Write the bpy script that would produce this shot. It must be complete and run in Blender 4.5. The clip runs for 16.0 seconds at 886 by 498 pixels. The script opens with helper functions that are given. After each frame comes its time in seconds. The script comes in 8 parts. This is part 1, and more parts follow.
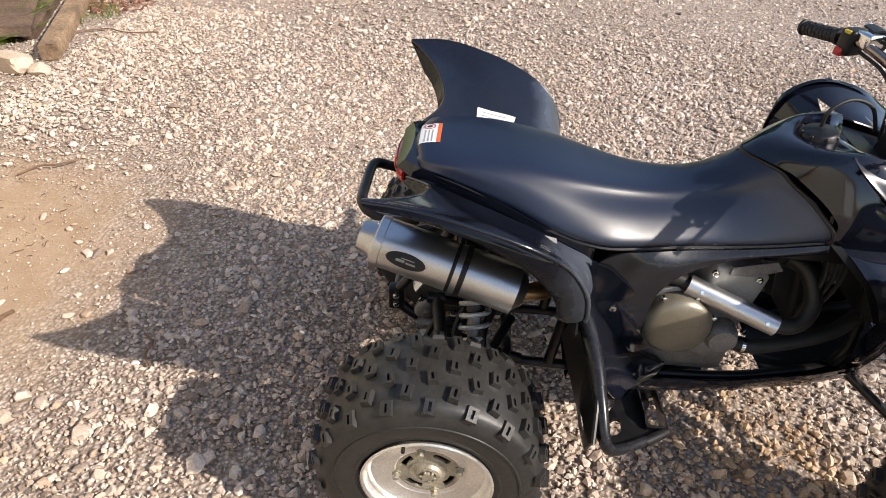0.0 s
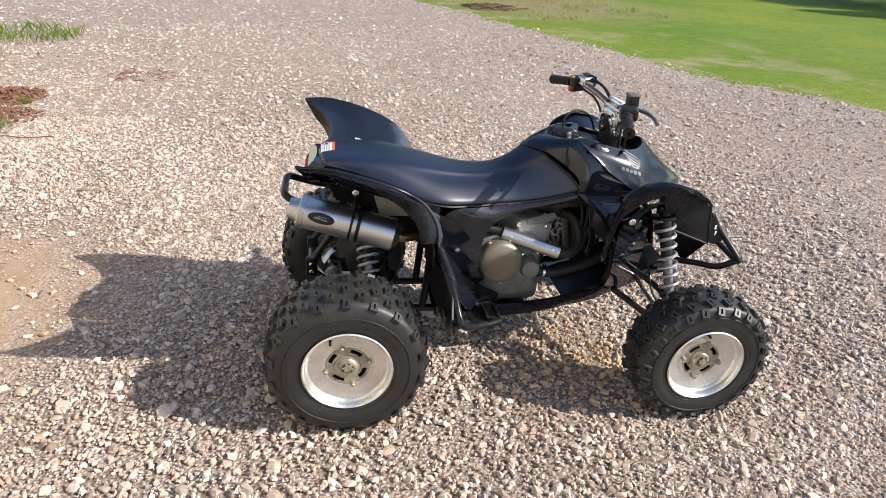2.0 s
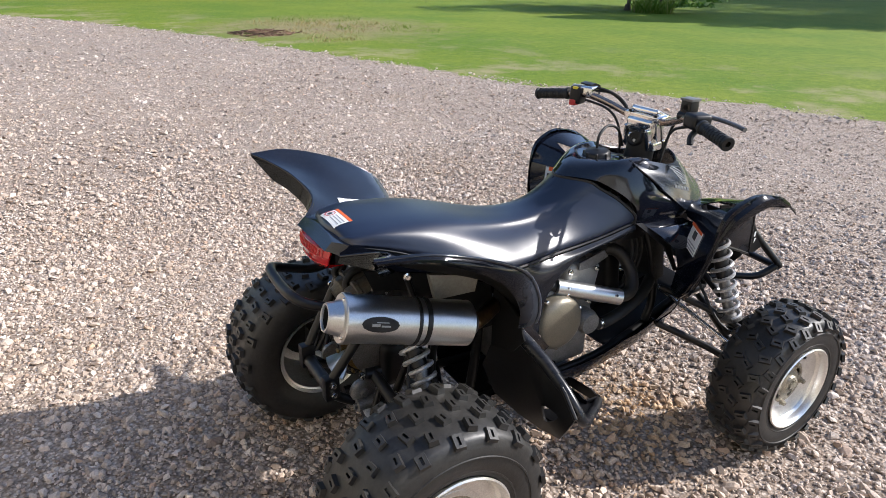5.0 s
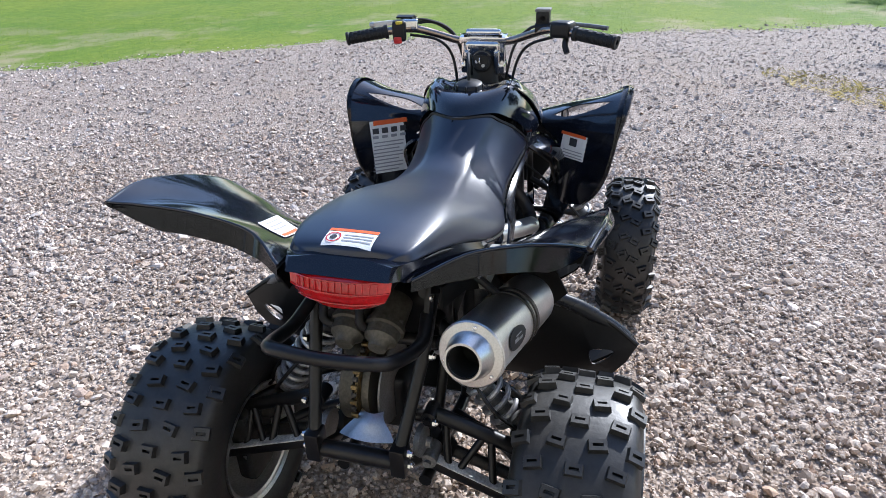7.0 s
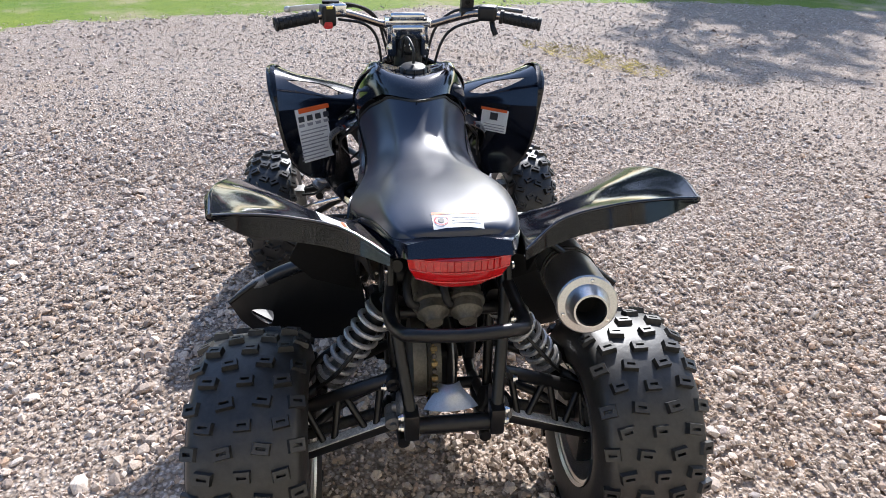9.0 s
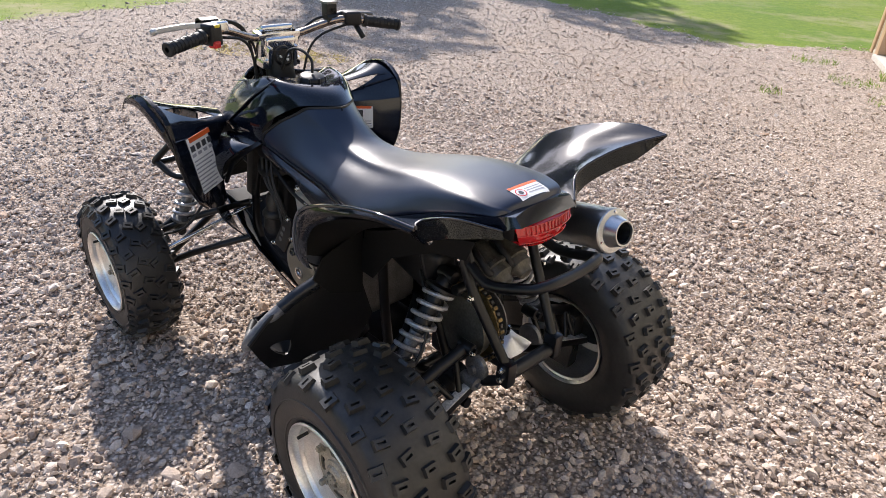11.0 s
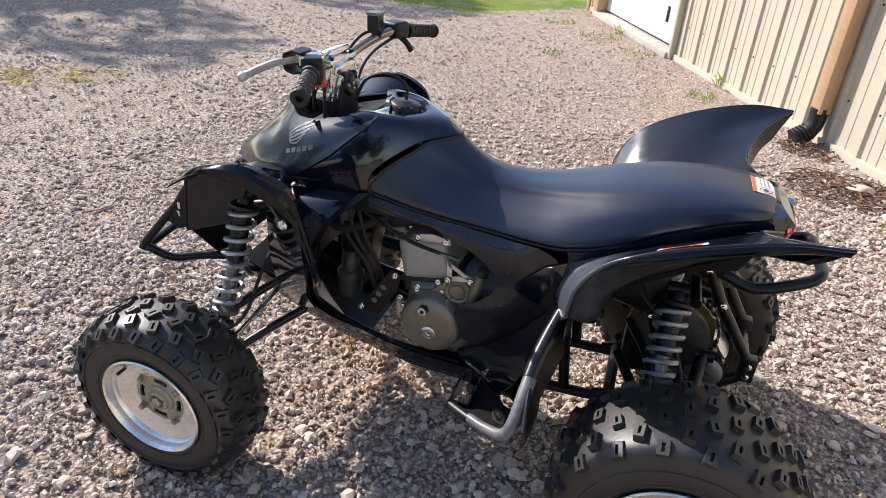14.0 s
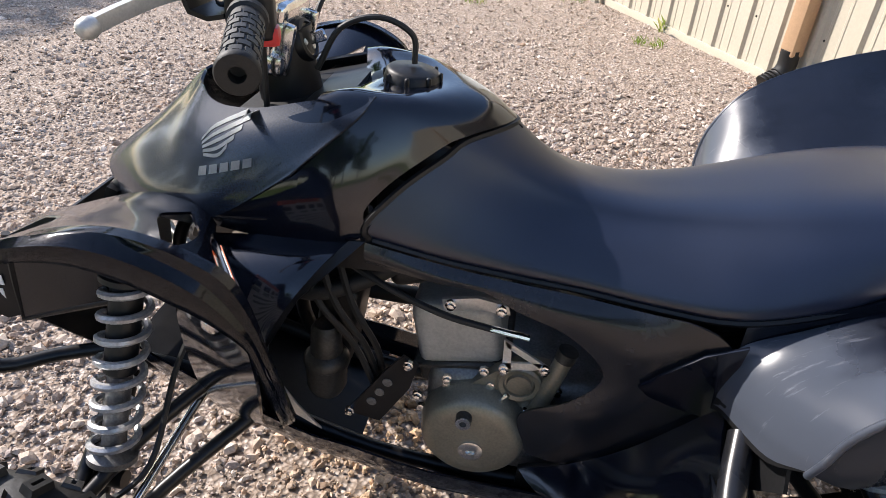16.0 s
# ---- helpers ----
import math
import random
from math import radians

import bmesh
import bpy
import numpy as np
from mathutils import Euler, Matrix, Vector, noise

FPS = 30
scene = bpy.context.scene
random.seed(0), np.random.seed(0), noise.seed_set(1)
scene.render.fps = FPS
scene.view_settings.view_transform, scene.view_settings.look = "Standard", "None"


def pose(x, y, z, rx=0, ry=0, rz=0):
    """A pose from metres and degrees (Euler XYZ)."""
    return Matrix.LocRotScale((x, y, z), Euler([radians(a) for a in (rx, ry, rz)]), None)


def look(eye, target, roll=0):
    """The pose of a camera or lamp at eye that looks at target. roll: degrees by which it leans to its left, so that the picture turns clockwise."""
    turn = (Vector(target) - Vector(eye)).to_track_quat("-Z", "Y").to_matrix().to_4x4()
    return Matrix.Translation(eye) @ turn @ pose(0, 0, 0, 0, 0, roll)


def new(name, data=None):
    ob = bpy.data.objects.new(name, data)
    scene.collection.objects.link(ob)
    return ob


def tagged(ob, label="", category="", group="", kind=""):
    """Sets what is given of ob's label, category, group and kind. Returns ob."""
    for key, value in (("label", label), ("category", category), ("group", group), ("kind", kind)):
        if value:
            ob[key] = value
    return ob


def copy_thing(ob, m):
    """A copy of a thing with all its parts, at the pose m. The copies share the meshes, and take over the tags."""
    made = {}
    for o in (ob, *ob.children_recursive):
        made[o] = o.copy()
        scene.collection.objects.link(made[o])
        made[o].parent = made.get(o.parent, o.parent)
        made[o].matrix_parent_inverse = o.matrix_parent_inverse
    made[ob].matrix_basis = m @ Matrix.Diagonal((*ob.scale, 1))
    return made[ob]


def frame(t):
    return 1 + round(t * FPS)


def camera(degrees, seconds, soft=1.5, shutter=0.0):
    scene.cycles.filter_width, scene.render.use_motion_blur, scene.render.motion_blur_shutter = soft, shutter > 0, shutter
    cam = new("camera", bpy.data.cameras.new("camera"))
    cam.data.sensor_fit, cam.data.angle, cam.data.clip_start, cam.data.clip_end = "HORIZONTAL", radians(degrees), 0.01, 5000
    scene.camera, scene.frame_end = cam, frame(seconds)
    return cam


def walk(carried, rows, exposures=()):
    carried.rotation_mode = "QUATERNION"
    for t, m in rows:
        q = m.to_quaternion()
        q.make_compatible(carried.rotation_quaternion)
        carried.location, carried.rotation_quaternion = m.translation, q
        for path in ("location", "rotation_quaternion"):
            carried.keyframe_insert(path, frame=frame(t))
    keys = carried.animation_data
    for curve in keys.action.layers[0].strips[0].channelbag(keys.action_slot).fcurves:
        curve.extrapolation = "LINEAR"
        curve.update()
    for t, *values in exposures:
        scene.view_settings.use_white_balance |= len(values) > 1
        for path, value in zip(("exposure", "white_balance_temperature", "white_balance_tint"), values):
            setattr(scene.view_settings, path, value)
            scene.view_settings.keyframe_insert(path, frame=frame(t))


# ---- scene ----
cam = camera(69.0, 16.0, 0.75)
PATH = [
    (0, (0.045, -1.397, 1.6), (-0.024, 0.197, 0.394), 2.5),
    (0.5, (-0.032, -1.691, 1.624), (-0.092, -0.031, 0.509), 2.5),
    (1, (0.022, -2.01, 1.619), (0.012, -0.314, 0.559), 2.7),
    (1.5, (-0.006, -2.212, 1.62), (0.126, -0.451, 0.681), 3.1),
    (2, (-0.022, -2.318, 1.631), (0.294, -0.556, 0.738), 3.2),
    (2.5, (-0.01, -2.349, 1.629), (0.513, -0.595, 0.823), 2.2),
    (3, (-0.003, -2.35, 1.627), (0.616, -0.609, 0.861), 2.0),
    (3.5, (-0.056, -2.258, 1.603), (0.586, -0.528, 0.831), 2.1),
    (4, (-0.292, -2.038, 1.575), (0.392, -0.326, 0.8), 1.8),
    (4.2, (-0.367, -1.941, 1.563), (0.339, -0.241, 0.78), 1.7),
    (6.3, (-0.855, -0.729, 1.412), (0.644, 0.262, 0.534), -0.9),
    (6.5, (-0.866, -0.654, 1.412), (0.693, 0.22, 0.515), -1.5),
    (7, (-1.003, -0.468, 1.404), (0.691, 0.055, 0.478), -2.3),
    (7.5, (-1.137, -0.299, 1.415), (0.604, -0.089, 0.453), -0.6),
    (8, (-1.157, -0.108, 1.422), (0.594, -0.057, 0.458), -0.0),
    (8.2, (-1.173, -0.049, 1.43), (0.576, -0.067, 0.461), 0.4),
    (10.3, (-0.985, 0.747, 1.458), (0.546, -0.08, 0.472), 2.9),
    (10.5, (-0.961, 0.867, 1.462), (0.493, -0.099, 0.485), 3.1),
    (11, (-0.901, 1.097, 1.484), (0.343, -0.13, 0.511), 3.3),
    (11.5, (-0.746, 1.205, 1.485), (0.355, -0.151, 0.511), 2.7),
    (12, (-0.626, 1.328, 1.496), (0.297, -0.155, 0.521), 3.0),
    (12.5, (-0.498, 1.507, 1.494), (0.226, -0.079, 0.516), 4.3),
    (13, (-0.323, 1.583, 1.477), (0.329, -0.032, 0.495), 4.6),
    (13.5, (-0.054, 1.566, 1.484), (0.567, -0.062, 0.502), 4.2),
    (14, (0.222, 1.547, 1.462), (0.747, -0.113, 0.478), 3.2),
    (14.5, (0.441, 1.493, 1.44), (0.831, -0.192, 0.436), 2.2),
    (15, (0.533, 1.33, 1.366), (0.831, -0.353, 0.328), 2.9),
    (15.5, (0.585, 1.123, 1.323), (0.859, -0.553, 0.265), 3.1),
    (16, (0.655, 0.919, 1.246), (0.874, -0.753, 0.171), 3.6),
]
EXPOSURES = [(0, 0.56, 6650, 12), (2.0, 0.62, 6300, 12), (4.2, 0.61, 6300, 13), (6.4, 0.68, 5450, 11), (8.2, 0.84, 5550, 11), (10.4, 0.81, 6250, 14), (13.0, 0.73, 6250, 15), (16, 0.80, 6300, 14)]
walk(cam, [(t, look(eye, target, roll)) for t, eye, target, roll in PATH], EXPOSURES)

# world and sun: late morning, clear sky; the sun stands ahead of the vehicle on its right side
SUN = Vector((1.245, -0.495, 0.958)).normalized()
world = bpy.data.worlds.new("sky")
scene.world = world
world.use_nodes = True
wn = world.node_tree.nodes
sky = wn.new("ShaderNodeTexSky")
sky.sky_type, sky.sun_disc = "NISHITA", False
sky.sun_elevation = math.asin(SUN.z)
sky.sun_rotation = math.atan2(SUN.x, SUN.y)
sky.altitude, sky.dust_density = 100, 0.8
wn["Background"].inputs["Strength"].default_value = 0.15
world.node_tree.links.new(sky.outputs[0], wn["Background"].inputs["Color"])
sun_data = bpy.data.lights.new("sun", "SUN")
sun_data.energy, sun_data.angle, sun_data.color = 4.6, radians(0.6), (1.0, 0.93, 0.83)
sun = new("sun", sun_data)
sun.matrix_world = look(SUN * 30, (0, 0, 0))


# ---------------------------------------------------------------- materials
def ramp(nt, fac, stops):
    r = nt.nodes.new("ShaderNodeValToRGB")
    while len(r.color_ramp.elements) < len(stops):
        r.color_ramp.elements.new(0.5)
    for e, (p, c) in zip(r.color_ramp.elements, stops):
        e.position, e.color = p, (*c, 1)
    nt.links.new(fac, r.inputs[0])
    return r.outputs[0]


def noise_tex(nt, scale, detail=4, rough=0.6, vec=None, kind="ShaderNodeTexNoise"):
    n = nt.nodes.new(kind)
    n.inputs["Scale"].default_value = scale
    if kind == "ShaderNodeTexNoise":
        n.inputs["Detail"].default_value, n.inputs["Roughness"].default_value = detail, rough
    if vec is None:
        tc = nt.nodes.new("ShaderNodeTexCoord")
        vec = tc.outputs["Object"]
    nt.links.new(vec, n.inputs["Vector"])
    return n


def mixc(nt, fac, a, b, mode="MIX"):
    m = nt.nodes.new("ShaderNodeMix")
    m.data_type, m.blend_type = "RGBA", mode
    for sock, v in ((m.inputs[0], fac), (m.inputs[6], a), (m.inputs[7], b)):
        if isinstance(v, (int, float)):
            sock.default_value = v
        elif isinstance(v, tuple):
            sock.default_value = (*v, 1)
        else:
            nt.links.new(v, sock)
    return m.outputs[2]


def bump(nt, height, strength, dist, bsdf):
    b = nt.nodes.new("ShaderNodeBump")
    b.inputs["Strength"].default_value, b.inputs["Distance"].default_value = strength, dist
    nt.links.new(height, b.inputs["Height"])
    nt.links.new(b.outputs[0], bsdf.inputs["Normal"])


def mat(name, base, rough=0.5, metal=0.0, coarse=(8.0, 0.25), fine=(120.0, 0.15), bumps=(0.15, 0.002), rough_var=0.12, dust=0.0, coat=0.0, dust_col=(0.32, 0.27, 0.21)):
    """A surface with colour variation at two scales, fine relief, uneven gloss and, where given, a film of dust on what faces up."""
    m = bpy.data.materials.new(name)
    m.use_nodes = True
    nt = m.node_tree
    b = nt.nodes["Principled BSDF"]
    n1, n2 = noise_tex(nt, coarse[0]), noise_tex(nt, fine[0], 3)
    dark = tuple(c * (1 - coarse[1]) for c in base)
    light = tuple(min(1, c * (1 + coarse[1])) for c in base)
    col = ramp(nt, n1.outputs[0], ((0.3, dark), (0.7, light)))
    grain = ramp(nt, n2.outputs[0], ((0.3, (1 - fine[1],) * 3), (0.7, (1 + fine[1],) * 3)))
    col = mixc(nt, 1.0, col, grain, "MULTIPLY")
    if dust:
        geo = nt.nodes.new("ShaderNodeNewGeometry")
        sep = nt.nodes.new("ShaderNodeSeparateXYZ")
        nt.links.new(geo.outputs["Normal"], sep.inputs[0])
        up = nt.nodes.new("ShaderNodeMapRange")
        up.inputs[1].default_value, up.inputs[2].default_value = -0.2, 1.0
        nt.links.new(sep.outputs[2], up.inputs[0])
        mul = nt.nodes.new("ShaderNodeMath")
        mul.operation = "MULTIPLY"
        nt.links.new(up.outputs[0], mul.inputs[0])
        dn = noise_tex(nt, 14, 5, 0.7)
        dr = ramp(nt, dn.outputs[0], ((0.35, (0, 0, 0)), (0.75, (dust,) * 3)))
        nt.links.new(dr, mul.inputs[1])
        col = mixc(nt, mul.outputs[0], col, dust_col)
    nt.links.new(col, b.inputs["Base Color"])
    rr = nt.nodes.new("ShaderNodeMapRange")
    rr.inputs[3].default_value, rr.inputs[4].default_value = max(0.02, rough - rough_var), min(1, rough + rough_var)
    nt.links.new(n1.outputs[0], rr.inputs[0])
    nt.links.new(rr.outputs[0], b.inputs["Roughness"])
    b.inputs["Metallic"].default_value = metal
    b.inputs["Coat Weight"].default_value = coat
    b.inputs["Coat Roughness"].default_value = 0.05
    if bumps[0]:
        bump(nt, n2.outputs[0], bumps[0], bumps[1], b)
    return m


GLOSS = mat("black_gloss_plastic", (0.005, 0.0062, 0.0115), 0.11, 0, (5, 0.3), (60, 0.2), (0.02, 0.001), 0.04, dust=0.006, coat=0.4)
SCUFF = mat("scuffed_black_plastic", (0.009, 0.010, 0.013), 0.27, 0, (6, 0.4), (90, 0.3), (0.1, 0.001), 0.1, dust=0.04)
DULL = mat("dull_black_plastic", (0.0055, 0.0055, 0.0065), 0.43, 0, (7, 0.3), (150, 0.25), (0.2, 0.001), 0.12, dust=0.03)
VINYL = mat("seat_vinyl", (0.0055, 0.0095, 0.025), 0.345, 0, (4, 0.2), (700, 0.2), (0.14, 0.0006), 0.04, dust=0.003)
COWL = mat("charcoal_metallic_plastic", (0.014, 0.019, 0.029), 0.23, 0.0, (5, 0.2), (400, 0.25), (0.02, 0.0004), 0.05, coat=0.25)
# Thin pale film imitates the gravel mirrored in the black panel.
PANEL = mat("reflection_tinted_panel", (0.0105, 0.0115, 0.0155), 0.25, 0, (7, 0.35), (90, 0.25), (0.05, 0.001), 0.07, dust=0.02, coat=0.1)
FRAME = mat("black_painted_steel", (0.0045, 0.0045, 0.0055), 0.34, 0, (10, 0.3), (140, 0.25), (0.12, 0.001), 0.12, dust=0.06)
RUBBER = mat("tyre_rubber", (0.016, 0.0155, 0.015), 0.47, 0, (9, 0.35), (90, 0.35), (0.3, 0.002), 0.12, dust=0.13, dust_col=(0.2, 0.18, 0.15))
GRIP = mat("grip_rubber", (0.008, 0.008, 0.008), 0.6, 0, (15, 0.2), (300, 0.3), (0.3, 0.001))
ALLOY = mat("machined_aluminium", (0.78, 0.77, 0.74), 0.33, 0.9, (12, 0.12), (200, 0.12), (0.08, 0.0005), 0.1)
HUBM = mat("dusty_hub_metal", (0.36, 0.33, 0.26), 0.5, 0.6, (30, 0.35), (250, 0.3), (0.2, 0.001), 0.15, dust=0.5)
STEEL = mat("brushed_stainless_steel", (0.58, 0.58, 0.58), 0.34, 1.0, (6, 0.08), (300, 0.1), (0.05, 0.0004), 0.06)
CHROME = mat("bright_metal", (0.75, 0.74, 0.72), 0.16, 1.0, (20, 0.12), (300, 0.1), (0.03, 0.0005), 0.06)
BURNT = mat("heat_tinted_steel", (0.28, 0.19, 0.1), 0.35, 0.9, (14, 0.4), (120, 0.2), (0.08, 0.001), 0.1)
CASE = mat("cast_aluminium", (0.21, 0.21, 0.21), 0.5, 0.7, (18, 0.3), (220, 0.25), (0.3, 0.001), 0.12, dust=0.3)
COVER = mat("bronze_painted_cover", (0.23, 0.205, 0.155), 0.38, 0.5, (10, 0.2), (250, 0.15), (0.1, 0.0005), 0.08, dust=0.15)
SPRING = mat("silver_spring_paint", (0.42, 0.42, 0.43), 0.4, 0.5, (25, 0.2), (200, 0.2), (0.1, 0.0005), 0.1, dust=0.2)
CAST = mat("dark_cast_metal", (0.035, 0.035, 0.035), 0.5, 0.6, (20, 0.4), (200, 0.3), (0.25, 0.001), 0.12, dust=0.4)
PAPER = mat("label_white", (0.78, 0.78, 0.76), 0.45, 0, (20, 0.05), (200, 0.04), (0, 0), 0.05)
ORANGE = mat("label_orange", (0.72, 0.12, 0.02), 0.45, 0, (20, 0.08), (200, 0.05), (0, 0), 0.05)
INK = mat("label_ink", (0.04, 0.04, 0.045), 0.5, 0, (20, 0.1), (200, 0.1), (0, 0), 0.05)
INKGREY = mat("label_small_print", (0.3, 0.3, 0.32), 0.5, 0, (20, 0.1), (200, 0.1), (0, 0), 0.05)
REDINK = mat("label_red", (0.5, 0.02, 0.03), 0.45, 0, (20, 0.1), (200, 0.1), (0, 0), 0.05)
REDLENS = mat("red_lens", (0.45, 0.008, 0.01), 0.12, 0, (12, 0.2), (150, 0.2), (0.1, 0.001), 0.04, coat=0.5)
REDSW = mat("red_switch", (0.45, 0.02, 0.02), 0.4)
YELLOW = mat("yellow_label", (0.7, 0.55, 0.03), 0.45)
BRONZE = mat("chain_bronze", (0.22, 0.16, 0.07), 0.45, 0.8, (40, 0.3), (300, 0.3), (0.3, 0.001))
SILVERLOGO = mat("silver_print", (0.30, 0.32, 0.33), 0.4, 0.2, (20, 0.1), (200, 0.1), (0, 0), 0.05)
OLIVE = mat("grey_olive_casting", (0.085, 0.082, 0.068), 0.45, 0.4, (14, 0.4), (160, 0.3), (0.15, 0.001), 0.12, dust=0.25)
SCRAPED = mat("scraped_grey_steel", (0.62, 0.61, 0.59), 0.5, 0.25, (25, 0.3), (200, 0.25), (0.15, 0.001), 0.12, dust=0.1)
# Grey stands for sunlight on the lower left strap's black plastic.
SUNLIT_STRAP = mat("sunlit_grey_plastic", (0.125, 0.125, 0.13), 0.42, 0, (14, 0.4), (120, 0.3), (0.15, 0.001), 0.12, dust=0.1)
VINYL.node_tree.nodes["Principled BSDF"].inputs["Specular IOR Level"].default_value = 0.75


def fender_material():
    """Gloss black plastic with long scratches at the front fold where boots rub it; the dull blue-grey there also
    paints in the sky's sheen.
    """
    m = GLOSS.copy()
    m.name = "scratched_fender_plastic"
    nt = m.node_tree
    b = nt.nodes["Principled BSDF"]
    tc = nt.nodes.new("ShaderNodeTexCoord")
    mp = nt.nodes.new("ShaderNodeMapping")
    mp.inputs["Rotation"].default_value = (0.5, 0.9, 0.2)
    mp.inputs["Scale"].default_value = (4, 60, 14)
    nt.links.new(tc.outputs["Object"], mp.inputs["Vector"])
    sc = noise_tex(nt, 1.0, 5, 0.7, mp.outputs[0])
    scr = ramp(nt, sc.outputs[0], ((0.60, (0, 0, 0)), (0.84, (1, 1, 1))))
    sx = nt.nodes.new("ShaderNodeSeparateXYZ")
    nt.links.new(tc.outputs["Object"], sx.inputs[0])
    n = noise_tex(nt, 9, 5, 0.6)
    ad = nt.nodes.new("ShaderNodeMath")
    ad.operation = "MULTIPLY_ADD"
    ad.inputs[1].default_value = 0.12
    nt.links.new(n.outputs[0], ad.inputs[0])
    nt.links.new(sx.outputs[0], ad.inputs[2])
    wear_and_sheen = ramp(nt, ad.outputs[0], ((0.265, (0, 0, 0)), (0.33, (1, 1, 1))))
    # Blue-grey base paints the sky's sheen; the pale streaks are scratches.
    film = mixc(nt, scr, (0.052, 0.060, 0.078), (0.30, 0.31, 0.34))
    old = b.inputs["Base Color"].links[0].from_socket
    nt.links.new(mixc(nt, wear_and_sheen, old, film), b.inputs["Base Color"])
    oldr = b.inputs["Roughness"].links[0].from_socket
    nt.links.new(mixc(nt, wear_and_sheen, oldr, (0.32, 0.32, 0.32)), b.inputs["Roughness"])
    b.inputs["Coat Weight"].default_value = 0.1
    return m


FENDER = fender_material()
BARMETAL = mat("bronze_anodised_bar", (0.34, 0.275, 0.23), 0.25, 1.0, (20, 0.1), (300, 0.1), (0.03, 0.0005), 0.06)
LEVER = mat("dull_cast_lever", (0.56, 0.55, 0.52), 0.45, 0.5, (20, 0.1), (300, 0.1), (0.05, 0.0005), 0.08)

UNDER = mat("rough_black_underside", (0.004, 0.004, 0.0045), 0.7, 0, (7, 0.3), (150, 0.25), (0.3, 0.001), 0.1, dust=0.01)
UNDER.node_tree.nodes["Principled BSDF"].inputs["Specular IOR Level"].default_value = 0.25


def let_light_through(m, share):
    """Thin leaves and blades pass part of the light to their far side."""
    nt = m.node_tree
    b = nt.nodes["Principled BSDF"]
    tr = nt.nodes.new("ShaderNodeBsdfTranslucent")
    nt.links.new(b.inputs["Base Color"].links[0].from_socket, tr.inputs["Color"])
    mx = nt.nodes.new("ShaderNodeMixShader")
    mx.inputs[0].default_value = share
    nt.links.new(b.outputs[0], mx.inputs[1])
    nt.links.new(tr.outputs[0], mx.inputs[2])
    out = [n for n in nt.nodes if n.bl_idname == "ShaderNodeOutputMaterial"][0]
    nt.links.new(mx.outputs[0], out.inputs["Surface"])
    return m


RUBBER.node_tree.nodes["Principled BSDF"].inputs["Specular IOR Level"].default_value = 0.58
for m in (DULL, FRAME, SCUFF):
    m.node_tree.nodes["Principled BSDF"].inputs["Specular IOR Level"].default_value = 0.38


# ---------------------------------------------------------------- mesh helpers
def finish(bm, name, material, angle=40):
    me = bpy.data.meshes.new(name)
    bm.normal_update()
    bm.to_mesh(me)
    bm.free()
    for p in me.polygons:
        p.use_smooth = True
    me.set_sharp_from_angle(angle=radians(angle))
    for m in material if isinstance(material, (list, tuple)) else [material]:
        me.materials.append(m)
    return me


def part(name, bm, material, parent, label="", angle=40):
    ob = new(name, finish(bm, name, material, angle) if isinstance(bm, bmesh.types.BMesh) else bm)
    ob.parent = parent
    return tagged(ob, label)


def thing(name, label, category, group="", kind=""):
    ob = new(name)
    ob.empty_display_size = 0.1
    return tagged(ob, label, category, group, kind)


def spline(pts, n=6, closed=False):
    """Catmull-Rom through pts."""
    P = [Vector(p) for p in pts]
    if len(P) < 3 and not closed:
        return P
    k = len(P)
    out = []
    for i in range(k if closed else k - 1):
        p1, p2 = P[i], P[(i + 1) % k]
        p0 = P[i - 1] if (closed or i) else p1 * 2 - p2
        p3 = P[(i + 2) % k] if (closed or i + 2 < k) else p2 * 2 - p1
        for j in range(n):
            t = j / n
            out.append(0.5 * (2 * p1 + (p2 - p0) * t + (2 * p0 - 5 * p1 + 4 * p2 - p3) * t * t + (3 * p1 - p0 - 3 * p2 + p3) * t ** 3))
    if not closed:
        out.append(P[-1])
    return out


def loft(bm, rows, close_u=False, cap=False):
    """Quads between rows of points; rows may close on themselves."""
    V = [[bm.verts.new(p) for p in r] for r in rows]
    for a, b in zip(V, V[1:]):
        n = len(a)
        for j in range(n if close_u else n - 1):
            k = (j + 1) % n
            try:
                bm.faces.new((a[j], a[k], b[k], b[j]))
            except ValueError:
                pass
    if cap:
        for r, flip in ((V[0], True), (V[-1], False)):
            try:
                bm.faces.new(list(reversed(r)) if flip else r)
            except ValueError:
                pass
    return V


def tube(bm, pts, r, n=10, smooth=5, cap=True):
    """A round bar along a smoothed line. r: a radius, or one for each end."""
    P = spline(pts, smooth) if smooth > 1 else [Vector(p) for p in pts]
    rows, prev = [], None
    for i, p in enumerate(P):
        d = (P[min(i + 1, len(P) - 1)] - P[max(i - 1, 0)]).normalized()
        if prev is None:
            prev = d.orthogonal().normalized()
        side = (prev - d * prev.dot(d)).normalized()
        prev = side
        up = d.cross(side)
        rr = r if isinstance(r, (int, float)) else r[0] + (r[1] - r[0]) * i / (len(P) - 1)
        rows.append([p + (side * math.cos(a) + up * math.sin(a)) * rr for a in (2 * math.pi * k / n for k in range(n))])
    loft(bm, rows, True, cap)
    return bm


def bar(pts, r, n=10, smooth=5):
    return tube(bmesh.new(), pts, r, n, smooth)


